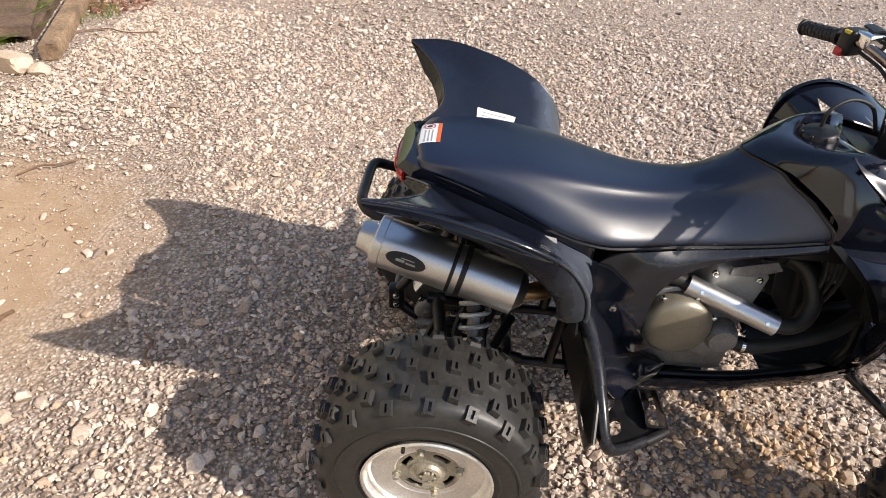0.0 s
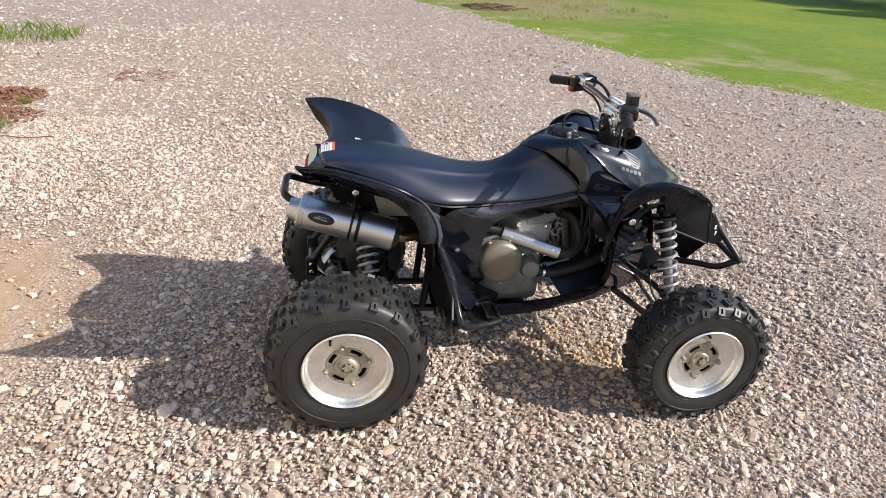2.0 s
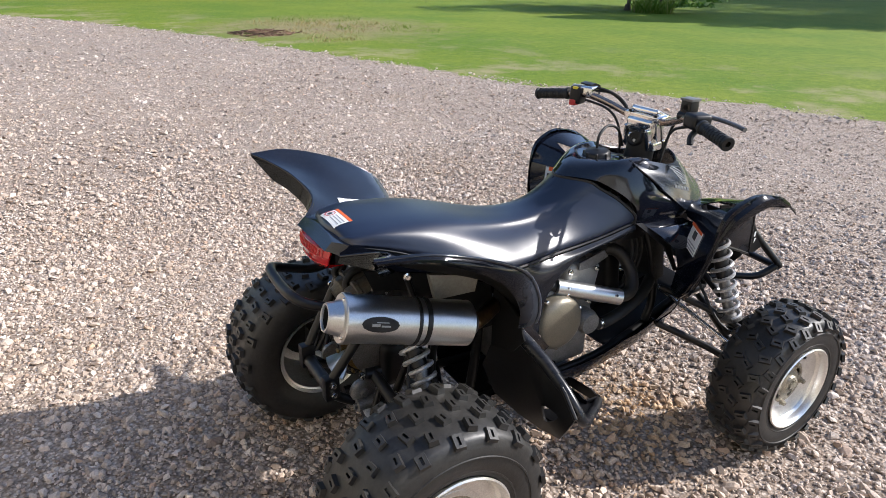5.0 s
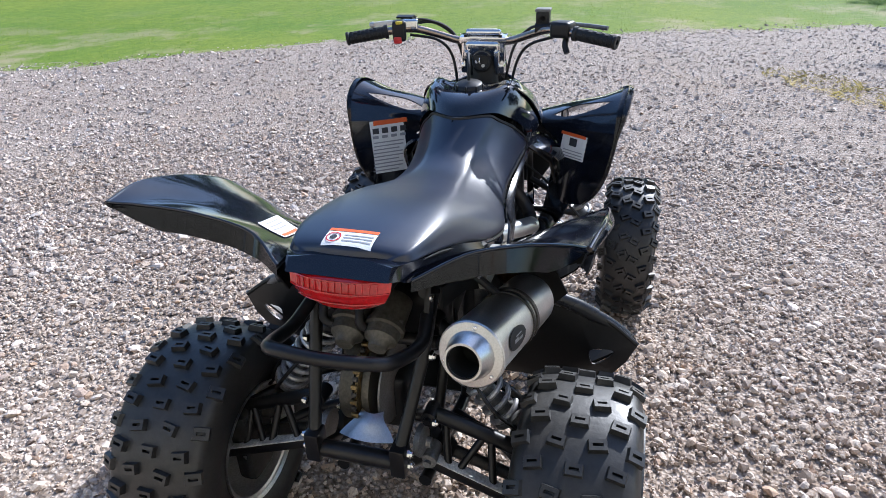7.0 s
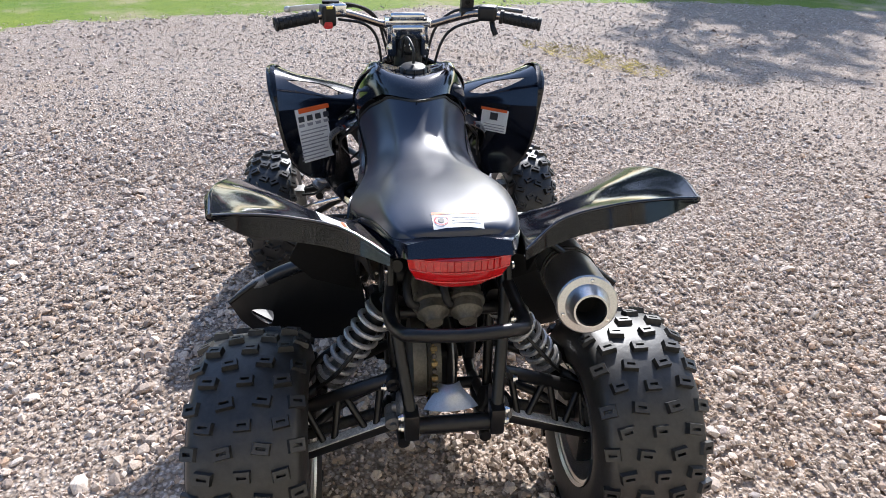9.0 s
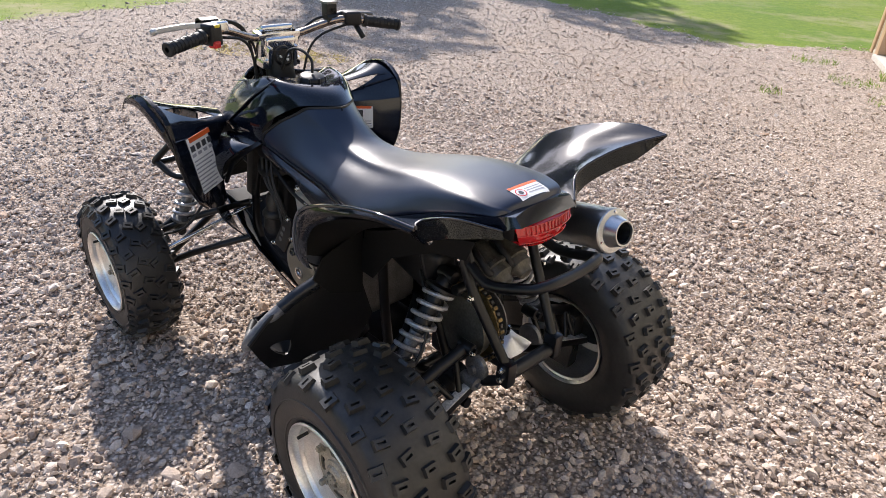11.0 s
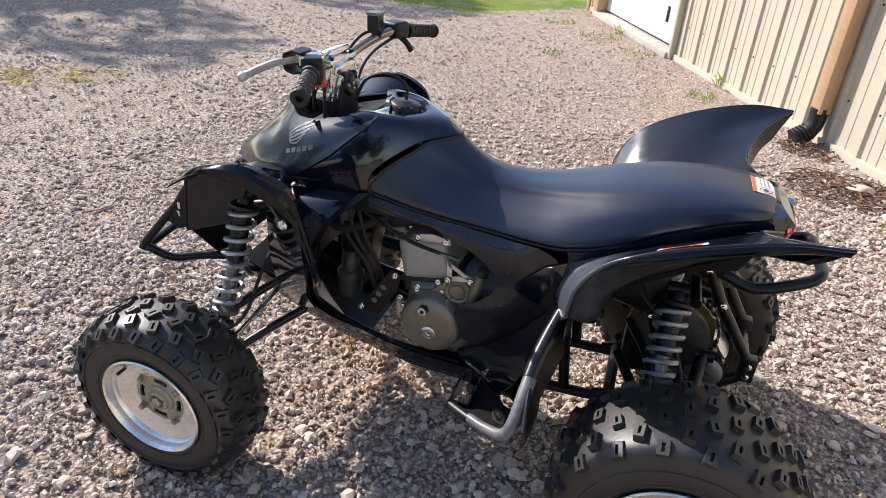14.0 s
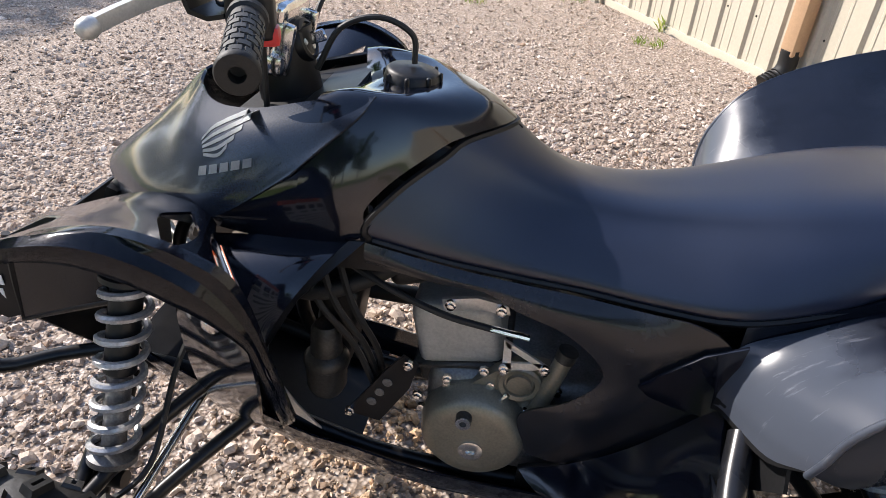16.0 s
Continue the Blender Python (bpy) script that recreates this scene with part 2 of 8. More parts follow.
def lathe(bm, profile, a, b, n=24, cap=False, arc=(0, 2 * math.pi)):
    """Turns (radius, way along) pairs round the axis from a towards b."""
    a, b = Vector(a), Vector(b)
    d = (b - a).normalized()
    s = d.orthogonal().normalized()
    u = d.cross(s)
    rows = [[a + d * h + (s * math.cos(t) + u * math.sin(t)) * max(r, 1e-4) for t in (2 * math.pi * k / n for k in range(n))] for r, h in profile]
    loft(bm, rows, True, cap)
    return bm


def turned(profile, a, b, n=24, cap=True):
    return lathe(bmesh.new(), profile, a, b, n, cap)


def block(bm, centre, size, turn=(0, 0, 0), bevel=0.0, seg=2, taper=1.0):
    m = pose(*centre, *turn) @ Matrix.Diagonal((*size, 1))
    got = bmesh.ops.create_cube(bm, size=1, matrix=m)
    if taper != 1.0:
        inv = pose(*centre, *turn).inverted()
        for v in got["verts"]:
            q = inv @ v.co
            if q.z > 0:
                v.co = pose(*centre, *turn) @ Vector((q.x * taper, q.y * taper, q.z))
    if bevel:
        edges = list({e for v in got["verts"] for e in v.link_edges})
        bmesh.ops.bevel(bm, geom=edges, offset=bevel, segments=seg, affect="EDGES", profile=0.6)
    return bm


def box(centre, size, turn=(0, 0, 0), bevel=0.0, seg=2, taper=1.0):
    return block(bmesh.new(), centre, size, turn, bevel, seg, taper)


def plate(outline, thick, bevel=0.0, n=1):
    """A panel from a closed line of 3D points, given thickness along its own normal on both sides."""
    P = spline(outline, n, True) if n > 1 else [Vector(p) for p in outline]
    nrm = sum(((P[i] - P[0]).cross(P[(i + 1) % len(P)] - P[0]) for i in range(len(P))), Vector()).normalized()
    bm = bmesh.new()
    bot = [bm.verts.new(p - nrm * thick / 2) for p in P]
    top = [bm.verts.new(p + nrm * thick / 2) for p in P]
    bm.faces.new(list(reversed(bot)))
    ft = bm.faces.new(top)
    for i in range(len(P)):
        j = (i + 1) % len(P)
        bm.faces.new((bot[i], bot[j], top[j], top[i]))
    if bevel:
        bmesh.ops.bevel(bm, geom=list(ft.edges), offset=bevel, segments=2, affect="EDGES", profile=0.6)
    bmesh.ops.triangulate(bm, faces=[f for f in bm.faces if len(f.verts) > 4])
    return bm


def holed(outline, holes, thick, n=1, nh=3, bevel=0.0):
    """A panel from a closed line of 3D points with openings cut through it, thick on both sides."""
    loops = [spline(outline, n, True) if n > 1 else [Vector(p) for p in outline]] + [spline(h, nh, True) for h in holes]
    P = loops[0]
    nrm = sum(((P[i] - P[0]).cross(P[(i + 1) % len(P)] - P[0]) for i in range(len(P))), Vector()).normalized()
    bm = bmesh.new()
    edges = []
    for lp in loops:
        v = [bm.verts.new(p - nrm * thick / 2) for p in lp]
        edges += [bm.edges.new((v[i], v[(i + 1) % len(v)])) for i in range(len(v))]
    bmesh.ops.triangle_fill(bm, use_beauty=True, use_dissolve=False, edges=edges, normal=nrm)
    bm.normal_update()
    if bm.faces and sum((f.normal.dot(nrm) for f in bm.faces)) > 0:
        bmesh.ops.reverse_faces(bm, faces=bm.faces[:])
    got = bmesh.ops.extrude_face_region(bm, geom=bm.faces[:])
    top = [g for g in got["geom"] if isinstance(g, bmesh.types.BMVert)]
    bmesh.ops.translate(bm, verts=top, vec=nrm * thick)
    bmesh.ops.recalc_face_normals(bm, faces=bm.faces)
    return bm


def shell(rows, thick, nu=5, nv=5, slot=None):
    """A smooth sheet through a grid of points, given thickness. slot: for each place across, where along the rows an opening begins and ends."""
    R = [spline(r, nu) for r in rows]
    cols = [spline([r[j] for r in R], nv) for j in range(len(R[0]))]
    R = [[c[i] for c in cols] for i in range(len(cols[0]))]
    bm = bmesh.new()
    if slot:
        def along(r, u):
            k = min(len(r) - 2, max(0, int(u * nu)))
            return r[k].lerp(r[k + 1], u * nu - k)

        n0, last = 2 * nu, len(rows[0]) - 1
        halves = ([], [])
        for i, r in enumerate(R):
            a, b = slot(i / nv)
            halves[0].append([along(r, a * k / n0) for k in range(n0 + 1)])
            halves[1].append([along(r, b + (last - b) * k / n0) for k in range(n0 + 1)])
        for h in halves:
            loft(bm, h)
        bmesh.ops.remove_doubles(bm, verts=bm.verts, dist=0.0002)
    else:
        loft(bm, R)
    bmesh.ops.recalc_face_normals(bm, faces=bm.faces)
    if thick:
        bmesh.ops.solidify(bm, geom=bm.faces[:], thickness=thick)
    return bm


def mirrored(pts, s):
    return [(p[0], p[1] * s, p[2]) for p in pts]


def coil(a, b, r, wire, turns, n=7):
    a, b = Vector(a), Vector(b)
    d = (b - a)
    L = d.length
    d.normalize()
    s = d.orthogonal().normalized()
    u = d.cross(s)
    k = int(turns * 16)
    return bar([a + d * L * i / k + (s * math.cos(2 * math.pi * i / 16) + u * math.sin(2 * math.pi * i / 16)) * r for i in range(k + 1)], wire, n, 1)


def quad_on(centre, across, up, w, h, lift=0.0):
    """A thin flat patch (a label or a printed bar) at centre."""
    c, x, y = Vector(centre), Vector(across).normalized(), Vector(up)
    y = (y - x * y.dot(x)).normalized()
    z = x.cross(y)
    c = c + z * lift
    return plate([c - x * w / 2 - y * h / 2, c + x * w / 2 - y * h / 2, c + x * w / 2 + y * h / 2, c - x * w / 2 + y * h / 2], 0.0012)
GRAVEL = (170000, 4200, 185000, 26000)
LAWN = (90000, 40000)


# ---------------------------------------------------------------- ground
EDGE = [(-40, 27.5), (-20, 26.5), (-9, 25.2), (-5.7, 24.2), (-2.7, 22.0), (0.6, 17.0), (2.6, 12.9), (3.6, 9.8), (4.4, 7.4), (5.0, 5.8), (6.0, 4.4), (6.9, 3.0), (7.35, 1.1), (7.7, -0.6), (8.2, -2.6), (8.4, -5.0), (7.4, -7.6),
        (6.2, -7.8), (4.1, -7.45), (2.7, -6.95), (2.1, -7.6), (1.55, -8.3), (0.4, -10.5), (-3.0, -14), (-60, -14), (-60, 27.5)]


def edge_distance(x, y):
    """Metres outside the gravel's edge; negative inside."""
    P = np.array(EDGE)
    Q = np.roll(P, -1, 0)
    px, py = np.asarray(x)[..., None], np.asarray(y)[..., None]
    d = Q - P
    t = np.clip(((px - P[:, 0]) * d[:, 0] + (py - P[:, 1]) * d[:, 1]) / (d ** 2).sum(1), 0, 1)
    dist = np.sqrt((px - P[:, 0] - t * d[:, 0]) ** 2 + (py - P[:, 1] - t * d[:, 1]) ** 2).min(-1)
    cross = ((P[:, 1] > py) != (Q[:, 1] > py)) & (px < d[:, 0] * (py - P[:, 1]) / np.where(d[:, 1] == 0, 1e-9, d[:, 1]) + P[:, 0])
    return np.where(cross.sum(-1) % 2 == 1, -dist, dist)


def steps(lo, a, b, hi, fine):
    out = list(np.arange(a, b + fine / 2, fine))
    s = fine
    while out[-1] < hi:
        s *= 1.35
        out.append(out[-1] + s)
    s = fine
    while out[0] > lo:
        s *= 1.35
        out.insert(0, out[0] - s)
    return np.array(out)


gx, gy = steps(-900, -6, 10, 900, 0.25), steps(-900, -10, 26, 900, 0.25)
GX, GY = np.meshgrid(gx, gy, indexing="ij")
outside = edge_distance(GX, GY)
GZ = np.clip(outside, 0, 6) * 0.008 - 0.006 + 0.006 * np.sin(GX * 1.3 + 2) * np.sin(GY * 1.1)
me = bpy.data.meshes.new("ground")
nx, ny = GX.shape
idx = np.arange(nx * ny).reshape(nx, ny)
faces = np.stack((idx[:-1, :-1], idx[1:, :-1], idx[1:, 1:], idx[:-1, 1:]), -1).reshape(-1, 4)
me.from_pydata(np.stack((GX, GY, GZ), -1).reshape(-1, 3).tolist(), [], faces.tolist())
at = me.attributes.new("lawn", "FLOAT", "POINT")
at.data.foreach_set("value", outside.reshape(-1).astype(np.float32))
for p in me.polygons:
    p.use_smooth = True
gm = bpy.data.materials.new("gravel_and_lawn")
gm.use_nodes = True
nt = gm.node_tree
bs = nt.nodes["Principled BSDF"]
# gravel bed: chips of pale limestone in sandy dirt
v1 = noise_tex(nt, 68, kind="ShaderNodeTexVoronoi")
v2 = noise_tex(nt, 130, kind="ShaderNodeTexVoronoi")
big, mid_ = noise_tex(nt, 0.55, 5, 0.6), noise_tex(nt, 6, 4)
chip = ramp(nt, v1.outputs["Color"], ((0.0, (0.34, 0.27, 0.215)), (0.5, (0.47, 0.39, 0.325)), (1.0, (0.61, 0.525, 0.455))))
chip2 = ramp(nt, v2.outputs["Color"], ((0.0, (0.62,) * 3), (1.0, (1.25,) * 3)))
chip = mixc(nt, 1.0, chip, chip2, "MULTIPLY")
v3 = noise_tex(nt, 24, kind="ShaderNodeTexVoronoi")
chip = mixc(nt, 1.0, chip, ramp(nt, v3.outputs["Color"], ((0.1, (0.80,) * 3), (0.9, (1.16,) * 3))), "MULTIPLY")
gaps = ramp(nt, v1.outputs["Distance"], ((0.28, (1.02, 1.02, 1.02)), (0.62, (0.60, 0.56, 0.52))))
chip = mixc(nt, 1.0, chip, gaps, "MULTIPLY")
sand = ramp(nt, mid_.outputs[0], ((0.3, (0.335, 0.228, 0.142)), (0.7, (0.425, 0.308, 0.202))))
grit = noise_tex(nt, 160, 5, 0.75)
sand = mixc(nt, 1.0, sand, ramp(nt, grit.outputs[0], ((0.3, (0.78,) * 3), (0.7, (1.16,) * 3))), "MULTIPLY")
# the bare sandy patch behind the vehicle
geo = nt.nodes.new("ShaderNodeNewGeometry")
vd = nt.nodes.new("ShaderNodeVectorMath")
vd.operation = "DISTANCE"
vd.inputs[1].default_value = (-2.1, 0.42, 0)
nt.links.new(geo.outputs["Position"], vd.inputs[0])
warp = nt.nodes.new("ShaderNodeMath")
warp.operation = "MULTIPLY_ADD"
warp.inputs[1].default_value = 0.45
nt.links.new(mid_.outputs[0], warp.inputs[0])
near_patch = nt.nodes.new("ShaderNodeMath")
near_patch.operation = "MULTIPLY"
near_patch.inputs[1].default_value = 0.6
nt.links.new(vd.outputs["Value"], near_patch.inputs[0])
nt.links.new(near_patch.outputs[0], warp.inputs[2])
patch = ramp(nt, warp.outputs[0], ((0.54, (0.94,) * 3), (0.86, (0.0,) * 3)))
vs = nt.nodes.new("ShaderNodeVectorMath")
vs.operation = "DISTANCE"
vs.inputs[1].default_value = (-1.66, 0.03, 0)
nt.links.new(geo.outputs["Position"], vs.inputs[0])
rust = ramp(nt, vs.outputs["Value"], ((0.03, (0.6,) * 3), (0.17, (0.0,) * 3)))
sand = mixc(nt, rust, sand, (0.42, 0.23, 0.10))
bare = ramp(nt, big.outputs[0], ((0.56, (0.0,) * 3), (0.75, (0.35,) * 3)))
soil = mixc(nt, bare, chip, sand)
soil = mixc(nt, patch, soil, sand)
g1, g2 = noise_tex(nt, 45, 5, 0.7), noise_tex(nt, 0.35, 4)
grass = ramp(nt, g1.outputs[0], ((0.3, (0.105, 0.165, 0.012)), (0.5, (0.155, 0.225, 0.019)), (0.72, (0.235, 0.29, 0.04))))
tone = ramp(nt, g2.outputs[0], ((0.35, (0.68, 0.80, 0.66)), (0.65, (1.05, 0.97, 0.95))))
g3 = noise_tex(nt, 7, 5, 0.7)
grass = mixc(nt, 1.0, grass, ramp(nt, g3.outputs[0], ((0.32, (0.72, 0.78, 0.7)), (0.68, (1.18, 1.1, 1.15)))), "MULTIPLY")
grass = mixc(nt, 1.0, grass, tone, "MULTIPLY")
dry = noise_tex(nt, 0.8, 5, 0.65)
dryc = ramp(nt, dry.outputs[0], ((0.50, (0, 0, 0)), (0.64, (0.75,) * 3)))
lawn = nt.nodes.new("ShaderNodeAttribute")
lawn.attribute_name = "lawn"
edge_n = noise_tex(nt, 2.2, 6, 0.7)
ad = nt.nodes.new("ShaderNodeMath")
ad.operation = "MULTIPLY_ADD"
ad.inputs[1].default_value = -1.6
nt.links.new(edge_n.outputs[0], ad.inputs[0])
nt.links.new(lawn.outputs["Fac"], ad.inputs[2])
near_edge = nt.nodes.new("ShaderNodeMapRange")
near_edge.inputs[1].default_value, near_edge.inputs[2].default_value = 5.0, 0.5
nt.links.new(lawn.outputs["Fac"], near_edge.inputs[0])
dm_ = nt.nodes.new("ShaderNodeMath")
dm_.operation = "MULTIPLY"
nt.links.new(near_edge.outputs[0], dm_.inputs[0])
nt.links.new(dryc, dm_.inputs[1])
grass = mixc(nt, dm_.outputs[0], grass, (0.33, 0.27, 0.16))
vd2 = nt.nodes.new("ShaderNodeVectorMath")
vd2.operation = "DISTANCE"
vd2.inputs[1].default_value = (5.4, 14.2, 0)
nt.links.new(geo.outputs["Position"], vd2.inputs[0])
wp2 = nt.nodes.new("ShaderNodeMath")
wp2.operation = "MULTIPLY_ADD"
wp2.inputs[1].default_value = 4.5
nt.links.new(edge_n.outputs[0], wp2.inputs[0])
nt.links.new(vd2.outputs["Value"], wp2.inputs[2])
bald = ramp(nt, wp2.outputs[0], ((0.0, (0.85,) * 3), (1.0, (0.0,) * 3)))
scale_ = nt.nodes.new("ShaderNodeMapRange")
scale_.inputs[1].default_value, scale_.inputs[2].default_value = 3.2, 5.8
nt.links.new(wp2.outputs[0], scale_.inputs[0])
nt.links.new(scale_.outputs[0], bald.node.inputs[0])
grass = mixc(nt, bald, grass, ramp(nt, g1.outputs[0], ((0.3, (0.17, 0.135, 0.07)), (0.7, (0.33, 0.26, 0.14)))))
mask = ramp(nt, ad.outputs[0], ((0.0, (0, 0, 0)), (0.12, (1, 1, 1))))
sh = nt.nodes.new("ShaderNodeMath")
sh.operation = "ADD"
sh.inputs[1].default_value = 0.85
nt.links.new(ad.outputs[0], sh.inputs[0])
mask.node.id_data.links.new(sh.outputs[0], mask.node.inputs[0])
nt.links.new(mixc(nt, mask, soil, grass), bs.inputs["Base Color"])
bs.inputs["Roughness"].default_value = 0.92
bs.inputs["Specular IOR Level"].default_value = 0.25
flat = mixc(nt, 0.12, (0.4, 0.4, 0.4), grit.outputs[0])
hm = mixc(nt, mask, mixc(nt, patch, v1.outputs["Distance"], flat), mixc(nt, 0.3, (0.5, 0.5, 0.5), g1.outputs[0]))
bump(nt, hm, 0.65, 0.012, bs)
me.materials.append(gm)
tagged(new("ground", me), "pale crushed limestone drive beside a mown lawn", "ground", kind="structure")

# ---------------------------------------------------------------- loose gravel
def stone_bases(n, points, rng):
    """Angular chips: hulls of a few points on a flattened ball."""
    out = []
    for i in range(n):
        b = bmesh.new()
        sc = (rng.uniform(0.9, 1.35), rng.uniform(0.75, 1.05), rng.uniform(0.36, 0.64))
        for k in range(points):
            z = 1 - 2 * (k + 0.5) / points
            a = k * 2.39996 + rng.uniform(-0.5, 0.5)
            r = math.sqrt(1 - z * z)
            q = rng.uniform(0.72, 1.14)
            b.verts.new((math.cos(a) * r * sc[0] * q, math.sin(a) * r * sc[1] * q, z * sc[2] * q))
        bmesh.ops.convex_hull(b, input=b.verts[:])
        bmesh.ops.delete(b, geom=[v for v in b.verts if not v.link_faces], context="VERTS")
        bmesh.ops.triangulate(b, faces=b.faces[:])
        b.verts.index_update()
        out.append((np.array([v.co[:] for v in b.verts]), np.array([[v.index for v in f.verts] for f in b.faces])))
        b.free()
    return out


def chip_bases(n, ring, top, flat, rng):
    """Crushed chips bedded in the ground: a broad uneven foot under a smaller slanted top, open below."""
    out = []
    for i in range(n):
        b = bmesh.new()
        ex, ey, tilt = rng.uniform(0.95, 1.35), rng.uniform(0.7, 1.0), rng.uniform(0, 6.28)
        for k in range(ring):
            a = 2 * math.pi * (k + rng.uniform(-0.32, 0.32)) / ring
            q = rng.uniform(0.82, 1.12)
            b.verts.new((math.cos(a) * ex * q, math.sin(a) * ey * q, rng.uniform(-0.34, -0.18)))
        for k in range(top):
            a = 2 * math.pi * (k + rng.uniform(-0.3, 0.3)) / top + tilt
            q = rng.uniform(0.45, 0.78)
            b.verts.new((math.cos(a) * ex * q, math.sin(a) * ey * q, flat * (rng.uniform(0.85, 1.15) + 0.35 * math.cos(a - tilt * 2))))
        bmesh.ops.convex_hull(b, input=b.verts[:])
        bmesh.ops.triangulate(b, faces=b.faces[:])
        b.normal_update()
        bmesh.ops.delete(b, geom=[f for f in b.faces if f.normal.z < -0.25], context="FACES_ONLY")
        bmesh.ops.delete(b, geom=[v for v in b.verts if not v.link_faces], context="VERTS")
        b.verts.index_update()
        out.append((np.array([v.co[:] for v in b.verts]), np.array([[v.index for v in f.verts] for f in b.faces])))
        b.free()
    return out


def scatter(name, xy, size, bases, material, sink=0.25, seed=1, z0=0.0):
    """One mesh of many stones or blades, each turned and sized by chance."""
    r = np.random.RandomState(seed)
    VS, FS, base = [], [], 0
    kind = r.randint(len(bases), size=len(xy))
    for k, (v, f) in enumerate(bases):
        pick = np.where(kind == k)[0]
        if not len(pick):
            continue
        a = r.uniform(0, 2 * np.pi, len(pick))
        ti = r.normal(0, 0.2, (len(pick), 2))
        s = size[pick][:, None]
        x, y, z = v[:, 0][None], v[:, 1][None], v[:, 2][None]
        z2 = z + ti[:, :1] * x + ti[:, 1:] * y
        X = (x * np.cos(a)[:, None] - y * np.sin(a)[:, None]) * s + xy[pick][:, :1]
        Y = (x * np.sin(a)[:, None] + y * np.cos(a)[:, None]) * s + xy[pick][:, 1:2]
        Z = z2 * s + s * (0.5 - sink) + z0
        VS.append(np.stack((X, Y, Z), -1).reshape(-1, 3))
        FS.append((f[None] + (np.arange(len(pick)) * len(v))[:, None, None] + base).reshape(-1, 3))
        base += len(pick) * len(v)
    V, F = np.concatenate(VS), np.concatenate(FS)
    m = bpy.data.meshes.new(name)
    m.vertices.add(len(V))
    m.vertices.foreach_set("co", V.reshape(-1).astype(np.float32))
    m.loops.add(len(F) * 3)
    m.loops.foreach_set("vertex_index", F.reshape(-1).astype(np.int32))
    m.polygons.add(len(F))
    m.polygons.foreach_set("loop_start", np.arange(0, len(F) * 3, 3, dtype=np.int32))
    m.update(calc_edges=True)
    m.shade_flat()
    m.materials.append(material)
    return new(name, m)


def stone_material():
    m = bpy.data.materials.new("limestone_chips")
    m.use_nodes = True
    nt = m.node_tree
    b = nt.nodes["Principled BSDF"]
    g = nt.nodes.new("ShaderNodeNewGeometry")
    col = ramp(nt, g.outputs["Random Per Island"], ((0.0, (0.22, 0.17, 0.14)), (0.12, (0.40, 0.325, 0.27)), (0.4, (0.55, 0.455, 0.38)), (0.7, (0.64, 0.55, 0.475)), (0.86, (0.74, 0.655, 0.585)), (0.94, (0.55, 0.39, 0.28)), (1.0, (0.33, 0.30, 0.295))))
    n = noise_tex(nt, 160, 4, 0.65)
    col = mixc(nt, 1.0, col, ramp(nt, n.outputs[0], ((0.3, (0.72,) * 3), (0.7, (1.15,) * 3))), "MULTIPLY")
    n2 = noise_tex(nt, 1.2, 4)
    col = mixc(nt, 1.0, col, ramp(nt, n2.outputs[0], ((0.35, (0.92, 0.88, 0.82)), (0.65, (1.05, 1.04, 1.03)))), "MULTIPLY")
    vd = nt.nodes.new("ShaderNodeVectorMath")
    vd.operation = "DISTANCE"
    vd.inputs[1].default_value = (0.90, -0.22, 0)
    nt.links.new(g.outputs["Position"], vd.inputs[0])
    n3 = noise_tex(nt, 7, 4)
    ad = nt.nodes.new("ShaderNodeMath")
    ad.operation = "MULTIPLY_ADD"
    ad.inputs[1].default_value = 0.7
    nt.links.new(n3.outputs[0], ad.inputs[0])
    nt.links.new(vd.outputs["Value"], ad.inputs[2])
    st = ramp(nt, ad.outputs[0], ((0.45, (0.75,) * 3), (0.8, (0.0,) * 3)))
    col = mixc(nt, st, col, mixc(nt, 1.0, col, (1.0, 0.78, 0.48), "MULTIPLY"))
    nt.links.new(col, b.inputs["Base Color"])
    b.inputs["Roughness"].default_value = 0.85
    b.inputs["Specular IOR Level"].default_value = 0.3
    bump(nt, n.outputs[0], 0.4, 0.003, b)
    return m


STONE = stone_material()
rng = random.Random(3)
tiny = chip_bases(24, 4, 2, 0.34, rng)
small = chip_bases(28, 5, 3, 0.46, rng)
large = stone_bases(14, 18, rng)
rs = np.random.RandomState(11)


def near_density(x, y):
    """How thickly stones lie: dense on the drive, thin on the bare sandy patch and past the lawn's edge."""
    d = np.sqrt((x + 2.1) ** 2 + (y - 0.42) ** 2) + 0.12 * np.sin(5 * x) * np.cos(4.3 * y)
    k = np.clip((d - 0.42) / 0.85, 0.06, 1) ** 1.4
    return k * np.clip(-edge_distance(x, y) / 0.5 + 0.6, 0, 1)


def on_patch(p, size):
    """Stones trodden into the sandy patch show less of themselves."""
    d = np.sqrt((p[:, 0] + 2.1) ** 2 + (p[:, 1] - 0.42) ** 2)
    return size * np.clip((d - 0.35) / 0.9, 0.42, 1)


def inner_share(p):
    """1 well inside the thickly strewn middle of the drive, falling to 0 at its border."""
    x, y = p[:, 0], p[:, 1]
    return np.clip(np.minimum(np.minimum(x + 2.6, 3.2 - x), np.minimum(y + 2.9, 3.6 - y)) / 0.9, 0, 1)


def field(n, x0, x1, y0, y1, seed):
    r = np.random.RandomState(seed)
    p = np.stack((r.uniform(x0, x1, n), r.uniform(y0, y1, n)), 1)
    return p[r.uniform(0, 1, n) < near_density(p[:, 0], p[:, 1])]


p = field(GRAVEL[0], -2.6, 3.2, -2.9, 3.6, 1)
p = p[(np.random.RandomState(12).uniform(0, 1, len(p)) < inner_share(p)) | (p[:, 0] < -1.6)]
